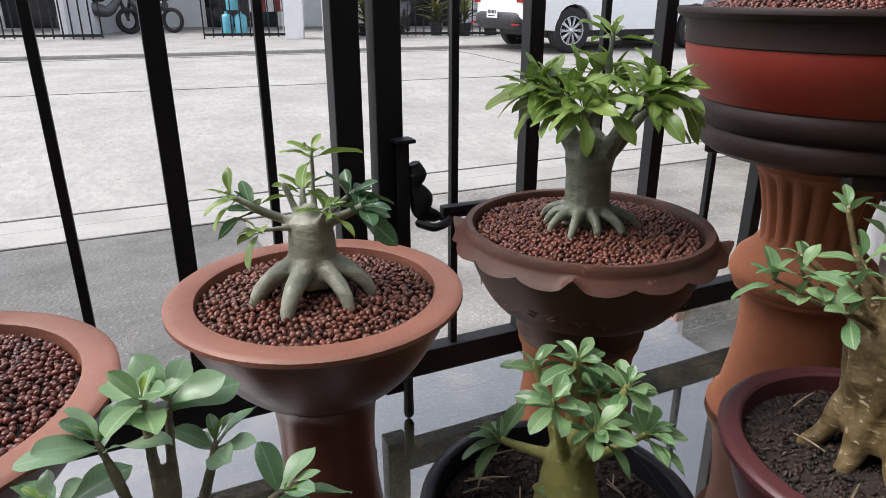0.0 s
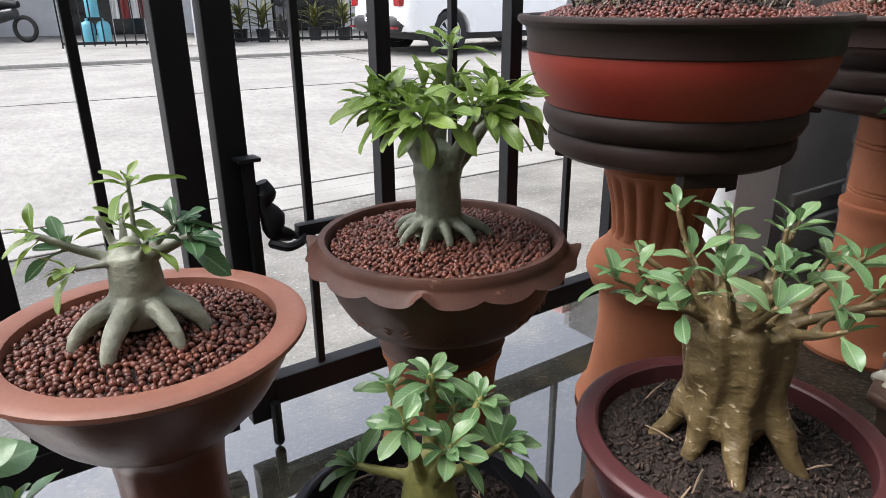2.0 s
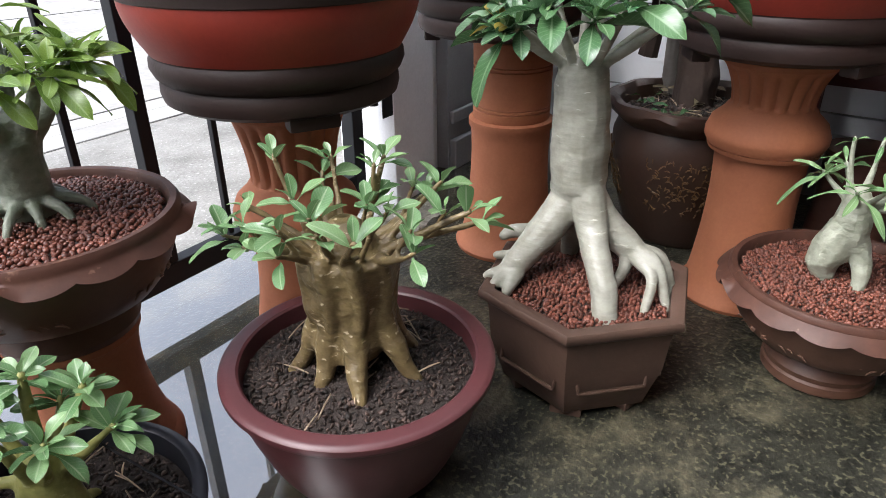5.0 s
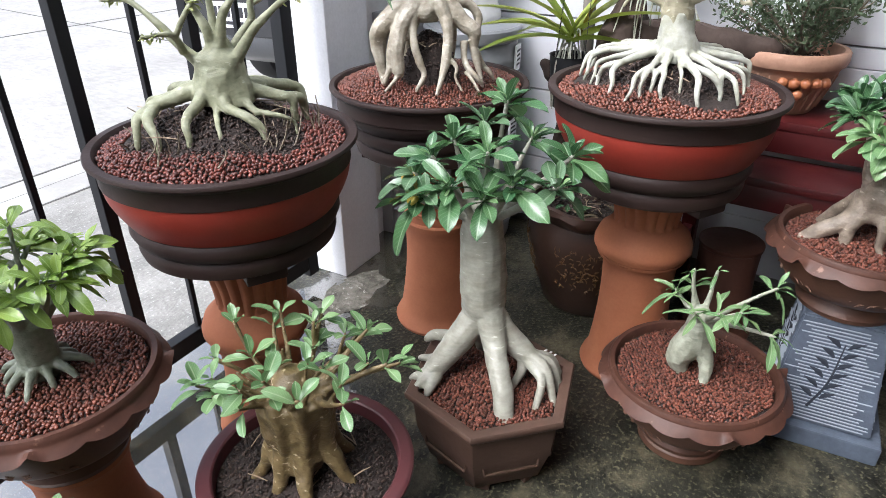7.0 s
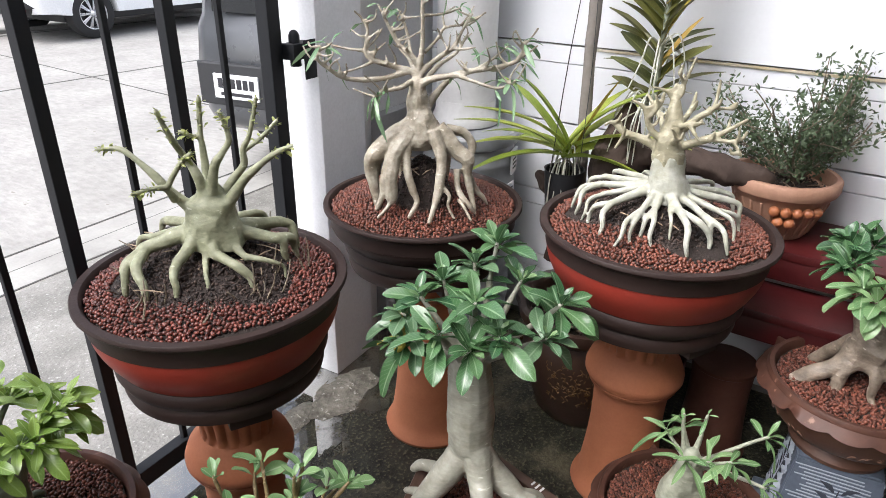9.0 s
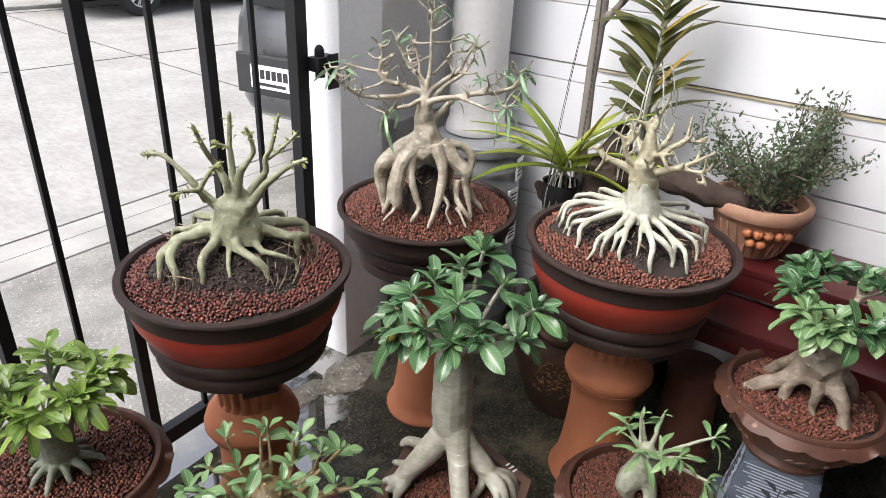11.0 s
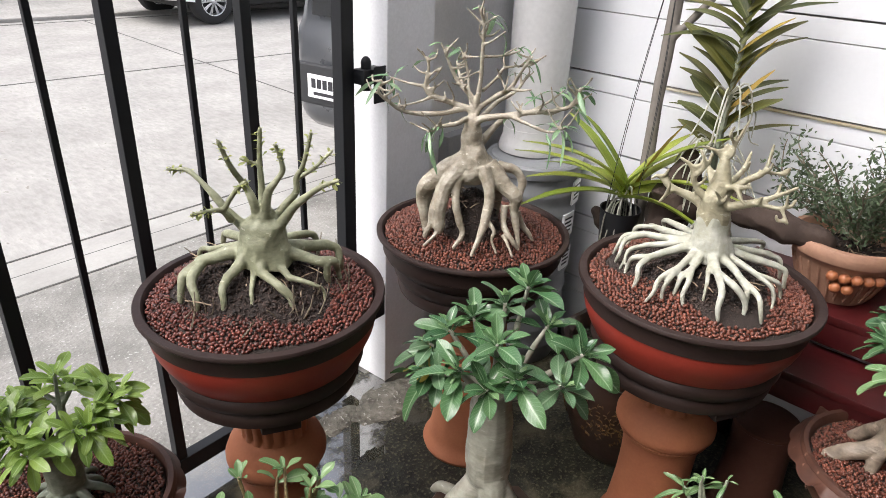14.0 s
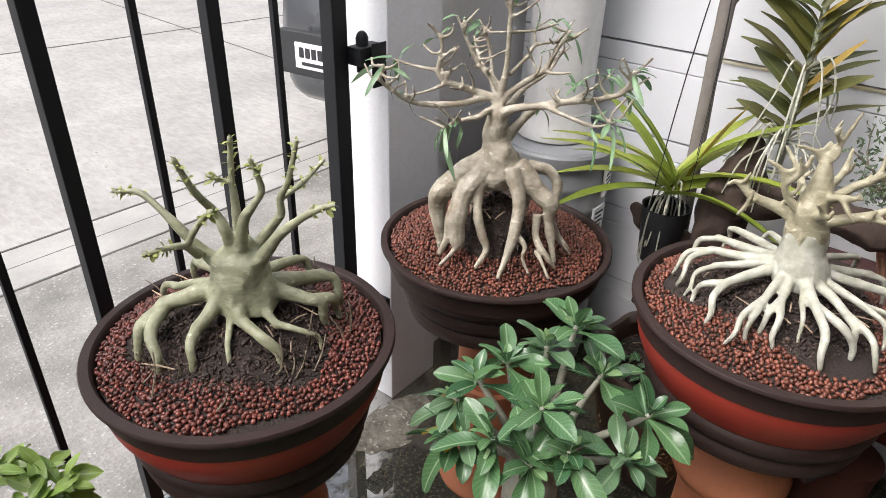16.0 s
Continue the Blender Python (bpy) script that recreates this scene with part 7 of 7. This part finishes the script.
# ---- street: vehicles ----
def wheel(parent, x, y, r, side, name="wheel"):
    w = part(name, lathe([(r * 0.62, -0.10), (r * 0.9, -0.11), (r * 0.98, -0.09), (r, -0.05), (r, 0.05), (r * 0.98, 0.09), (r * 0.9, 0.11), (r * 0.64, 0.105), (r * 0.62, 0.08), (r * 0.62, -0.10)], 48), M["tyre"], parent, "worn black tyre")
    w.matrix_basis = pose(x, y, r, 90, 0, 0) @ pose(0, 0, 0, 0 if side < 0 else 180, 0, 0)
    bm = lathe([(r * 0.62, 0.05), (r * 0.64, 0.10), (r * 0.60, 0.098), (r * 0.58, 0.06), (r * 0.58, -0.02)], 48)
    for k in range(10):
        a = 2 * math.pi * k / 10
        for o in (-0.08, 0.08):
            tube(bm, [(0.05 * math.cos(a), 0.05 * math.sin(a), 0.085), (r * 0.6 * math.cos(a + o), r * 0.6 * math.sin(a + o), 0.075)], [0.014, 0.011], 6, 2)
    tube(bm, [(0, 0, 0.0), (0, 0, 0.08)], [0.05, 0.06], 12, 2)
    part("rim", bm, M["alloy"], w, "silver multi-spoke alloy rim")
    part("hub", lathe([(0, -0.02), (r * 0.57, -0.02), (r * 0.57, 0.0), (0, 0.0)], 32), M["car_trim"], w)
    return w


def car(m, length, half, height, paint, label, wheel_r, axle, plate_y=0.0, pickup=False):
    """Parked car. x forward from the rear bumper, y to its left; the outline is lofted along its width."""
    c_ = thing("parked_car", m, label, "car")
    L = length
    line = [(0.10, 0.40), (0.02, 0.55), (0.03, 0.78), (0.06, 0.98), (0.10, 1.05), (0.42 if not pickup else 0.16, height - 0.10), (0.62 if not pickup else 0.3, height), (L * 0.52, height), (L * 0.66, height - 0.22 * height), (L * 0.72, height * 0.62), (L - 0.25, height * 0.55), (L - 0.05, height * 0.42), (L, 0.55), (L - 0.05, 0.30)]
    low = []
    for cx in (L - axle - 0.02, axle):
        for k in range(9):
            a = math.pi * k / 8
            low.append((cx + (wheel_r + 0.06) * math.cos(a), max(0.24, wheel_r + (wheel_r + 0.06) * math.sin(a))))
    outline = line + low
    bm = bmesh.new()
    stations = [(-half, 0.90, 0.0), (-half * 0.985, 0.945, 0.0), (-half * 0.94, 0.975, 0.0), (-half * 0.80, 1.0, 0.0), (0, 1.01, 0.0), (half * 0.80, 1.0, 0.0), (half * 0.94, 0.975, 0.0), (half * 0.985, 0.945, 0.0), (half, 0.90, 0.0)]
    rings = []
    for y, s, _ in stations:
        ring = []
        for x, z in outline:
            inset = 0.16 * max(0, z - 0.95) if abs(y) > half * 0.8 else 0
            xx = L / 2 + (x - L / 2) * (0.975 + 0.025 * (s - 0.9) * 10) + (0.22 * (1.01 - s) / 0.11 * max(0, 1 - x / 0.7) if s < 0.99 else 0)
            ring.append(bm.verts.new((xx, y - math.copysign(inset, y) if y else y, 0.28 + (z - 0.28) * (1 if s > 0.95 else 0.985))))
        rings.append(ring)
    n = len(outline)
    for p, q in zip(rings, rings[1:]):
        for k in range(n):
            bm.faces.new((p[k], p[(k + 1) % n], q[(k + 1) % n], q[k]))
    bm.faces.new(rings[0])
    bm.faces.new(rings[-1][::-1])
    part("body", bm, M[paint], c_, sharp=35)
    bm = bmesh.new()
    rows = []
    for k in range(25):  # bumper: a rounded section swept round the rear corners
        u = -1 + k / 12
        yy, back = half * 0.985 * u, 0.30 * max(0, abs(u) - 0.62) ** 2 / 0.144
        lift = 0.09 * max(0, abs(u) - 0.7) / 0.3
        rows.append([bm.verts.new((back + dx, yy, z + (lift if z < 0.43 else 0))) for dx, z in ((0.16, 0.36), (0.02, 0.37), (-0.045, 0.42), (-0.068, 0.48), (-0.068, 0.55), (-0.045, 0.60), (0.02, 0.635), (0.16, 0.64))])
    for p, q in zip(rows, rows[1:]):
        for k in range(8):
            bm.faces.new((p[k], p[(k + 1) % 8], q[(k + 1) % 8], q[k]))
    bm.faces.new(rows[0]), bm.faces.new(rows[-1][::-1])
    part("rear_bumper", bm, M["car_trim"] if not pickup else M[paint], c_, "black plastic rear bumper" if not pickup else "", sharp=35)
    if pickup:
        part("plate_recess", box(-0.074, -0.03, plate_y - 0.30, plate_y + 0.30, 0.535, 0.80, 0.012), M["car_trim"], c_, "matt black panel round the plate", False)
    part("underbody", box(0.55, L - 0.5, -half * 0.8, half * 0.8, 0.24, 0.42, 0.03), M["car_trim"], c_)
    bm = box(0.0, 0.02, -half * 0.72, half * 0.72, 1.08, height - 0.12, 0.008)
    for v in bm.verts:
        v.co.x += (v.co.z - 1.06) * (0.55 if not pickup else 0.10) + 0.06
    part("rear_window", bm, M["glass_dark"], c_)
    for s in (-1, 1):
        part("tail_light", box(0.005, 0.14, s * half * 0.80 - 0.09, s * half * 0.80 + 0.09, 1.18 if pickup else 0.78, 1.45 if pickup else 1.02, 0.02), M["tail_red"], c_)
        if not pickup:
            part("reflector", box(-0.075, 0.0, s * half * 0.78 - 0.07, s * half * 0.78 + 0.07, 0.44, 0.47, 0.006), M["tail_red"], c_)
        part("side_window", box(L * 0.18, L * 0.6, s * (half - 0.075) - 0.012, s * (half - 0.075) + 0.012, 1.06, height - 0.16, 0.01), M["glass_dark"], c_)
        for x in (axle, L - axle - 0.02):
            wheel(c_, x, s * (half - 0.10), wheel_r, s)
    zp = 0.62 if not pickup else 0.66
    pl = part("number_plate", box(-0.085, -0.072, plate_y - 0.17, plate_y + 0.17, zp - 0.075, zp + 0.075, 0.002), M["plate_white"], c_, "white plate with dark bars", False)
    for k in range(6):
        part("plate_bar", box(-0.088, -0.0851, plate_y - 0.14 + k * 0.048, plate_y - 0.105 + k * 0.048, zp - 0.01, zp + 0.05), M["ink"], pl, "", False)
    part("plate_bar", box(-0.088, -0.0851, plate_y - 0.12, plate_y + 0.12, zp - 0.055, zp - 0.035), M["ink"], pl, "", False)
    part("badge", box(-0.005, 0.03, -0.05, 0.05, 0.86, 0.92, 0.012), M["alloy"], c_)
    return c_


car(pose(0.85, 12.27, -0.09, 0, 0, 30) @ pose(-0.92, 0, 0), 4.5, 0.88, 1.62, "car_white", "white car parked across the road, rear bumper black", 0.355, 0.92)
car(pose(1.49, 4.09, -0.09, 0, 0, 36) @ pose(0.085, -0.40, 0), 4.8, 0.90, 1.75, "car_grey", "dark grey car parked just outside the gate", 0.37, 0.95, 0.40, True)

# ---- across the road ----
FAR = pose(-3.76, 14.1, -0.03, 0, 0, 12)
for x0, x1 in ((-9.5, -7.0), (-6.6, -4.05), (-2.1, -0.45)):
    g_ = thing("metal_gate", FAR.copy(), "black steel fence gate across the road", "gate", "far gates")
    for z in (0.06, 0.9, 1.5):
        part("rail", box(x0, x1, -0.02, 0.02, z, z + 0.05), M["black_steel"], g_, "", False)
    for k in range(int((x1 - x0) / 0.17) + 1):
        x = x0 + k * (x1 - x0) / int((x1 - x0) / 0.17)
        part("bar", box(x - 0.012, x + 0.012, -0.012, 0.012, 0.03 if k % 6 else 0.0, 1.52), M["black_steel"], g_, "", False)
g_ = thing("metal_gate", FAR.copy(), "black steel fence in front of potted plants across the road", "gate", "far gates")
for z in (0.06, 1.5):
    part("rail", box(0.65, 9.0, -0.02, 0.02, z, z + 0.05), M["black_steel"], g_, "", False)
for k in range(50):
    x = 0.65 + k * 0.17
    part("bar", box(x - 0.011, x + 0.011, -0.011, 0.011, 0.03, 1.52), M["black_steel"], g_, "", False)
for x in (-0.3, 0.45, 9.2):
    ob = part("gate_post", box(x - 0.18, x + 0.18, -0.18, 0.18, 0.0, 2.2, 0.01), M["white_paint"], smooth=False)
    ob.matrix_world = FAR
    tagged(ob, "white painted square gate post across the road", "post", "far gate posts")
house = thing("terrace_house", FAR @ pose(0, 5.5, 0), "pale two-storey terrace house across the road", "house")
part("wall", box(-16, 16, 0, 0.25, 0.0, 6.2, 0.01), M["white_paint"], house, "", False)
part("roof", box(-16.5, 16.5, -1.2, 3.0, 6.2, 6.4, 0.02), M["roofing"], house, "", False)
part("canopy", box(-16, 16, -2.6, 0.0, 2.9, 3.0, 0.01), M["roofing"], house, "", False)
for k in range(6):
    x = -13.5 + k * 5.2
    d_ = part("door", box(x, x + 1.9, -0.03, 0.0, 0.0, 2.1, 0.01), M["glass_dark"], house, "dark glazed sliding door", False)
    part("frame", box(x - 0.06, x, -0.05, 0.0, 0.0, 2.16, 0.005), M["grey_wall"], d_, "", False)
    part("frame", box(x + 1.9, x + 1.96, -0.05, 0.0, 0.0, 2.16, 0.005), M["grey_wall"], d_, "", False)
    w_ = part("window", box(x + 0.2, x + 1.7, -0.03, 0.0, 3.6, 4.9, 0.01), M["glass_dark"], house, "", False)
    part("sill", box(x + 0.1, x + 1.8, -0.1, 0.0, 3.52, 3.6, 0.01), M["white_paint"], w_, "", False)
    part("party_wall", box(x + 3.4, x + 3.55, -5.3, 0.0, 0.0, 1.7, 0.01), M["white_paint"], house, "", False)


def motorbike(m):
    b_ = thing("motorbike", m, "dark parked motorbike on the forecourt", "motorbike", "parked motorbikes")
    for x in (0, 1.2):
        bm = bmesh.new()
        tube(bm, [(x + 0.24 * math.cos(k * 0.524), 0, 0.28 + 0.24 * math.sin(k * 0.524)) for k in range(13)], [0.045] * 13, 8, 2)
        part("wheel", bm, M["tyre"], b_)
    bm = bmesh.new()
    tube(bm, [(0.15, 0, 0.62), (0.5, 0, 0.55), (0.8, 0, 0.5), (1.05, 0, 0.75)], [0.12, 0.15, 0.12, 0.08], 10)
    part("body", bm, M["car_grey"], b_)
    bm = bmesh.new()
    tube(bm, [(0.05, 0, 0.78), (0.4, 0, 0.80), (0.7, 0, 0.76)], [0.07, 0.11, 0.07], 10)
    part("seat", bm, M["car_trim"], b_)
    bm = bmesh.new()
    tube(bm, [(1.2, 0, 0.28), (1.08, 0, 0.7), (1.0, 0, 1.0)], [0.03, 0.04, 0.03], 8)
    tube(bm, [(0.98, -0.3, 1.0), (1.02, 0, 1.02), (0.98, 0.3, 1.0)], [0.02, 0.025, 0.02], 8)
    part("fork", bm, M["car_trim"], b_)
    return b_


motorbike(FAR @ pose(-5.2, 1.6, 0, 0, 0, 30))
motorbike(FAR @ pose(-3.3, 2.6, 0, 0, 0, 160))
motorbike(FAR @ pose(2.0, 1.3, 0, 0, 0, 80))
cool = thing("water_cooler", FAR @ pose(-1.9, 1.6, 0), "blue plastic water bottles stacked on the forecourt", "water bottle")
for x, z in ((0, 0), (0.3, 0), (0.15, 0.52)):
    part("bottle", lathe([(0, z), (0.13, z), (0.135, z + 0.03), (0.135, z + 0.36), (0.10, z + 0.42), (0.03, z + 0.45), (0.03, z + 0.5), (0, z + 0.5)], 24), M["cyan_plastic"], cool).location.x = x
rack = thing("clothes_rack", FAR @ pose(-1.0, 1.2, 0), "metal rack with red and white cloth across the road", "clothes rack")
for x in (-0.35, 0.35):
    part("leg", box(x - 0.015, x + 0.015, -0.015, 0.015, 0, 1.4), M["alloy"], rack, "", False)
part("rail", box(-0.4, 0.4, -0.015, 0.015, 1.4, 1.43), M["alloy"], rack, "", False)
for k in range(4):
    bm = bmesh.new()
    bmesh.ops.create_grid(bm, x_segments=8, y_segments=8, size=0.5)
    for v in bm.verts:
        v.co = Vector((-0.28 + k * 0.19 + v.co.x * 0.17, 0.03 * math.sin(v.co.x * 14 + k), 0.95 + v.co.y * 0.9))
    bmesh.ops.solidify(bm, geom=bm.faces[:], thickness=0.006)
    part("cloth", bm, M["cloth_red" if k % 2 else "white_paint"], rack)
for k, x in enumerate((0.75, 1.15, 1.6, 2.7, 3.3, 3.9)):
    fp = thing("street_plant", FAR @ pose(x, 0.55 + 0.2 * (k % 2) - (1.0 if k == 0 else 0), 0), "green strap-leaved plant in a dark pot across the road", "potted plant", "far potted plants")
    part("pot", lathe([(0, 0), (0.12, 0), (0.15, 0.25), (0.16, 0.26), (0.14, 0.26), (0, 0.22)], 24), M["black_plastic"], fp)
    for j in range(26):
        a, e_ = j * 2.4, radians(25 + (j * 17) % 60)
        put_leaf(fp, STRAPS if k else STRAP_OLD + STRAPS, (0, 0, 0.24 + 0.012 * j), (math.cos(a) * math.cos(e_), math.sin(a) * math.cos(e_), math.sin(e_)), rng.uniform(0.3, 0.5), rng)
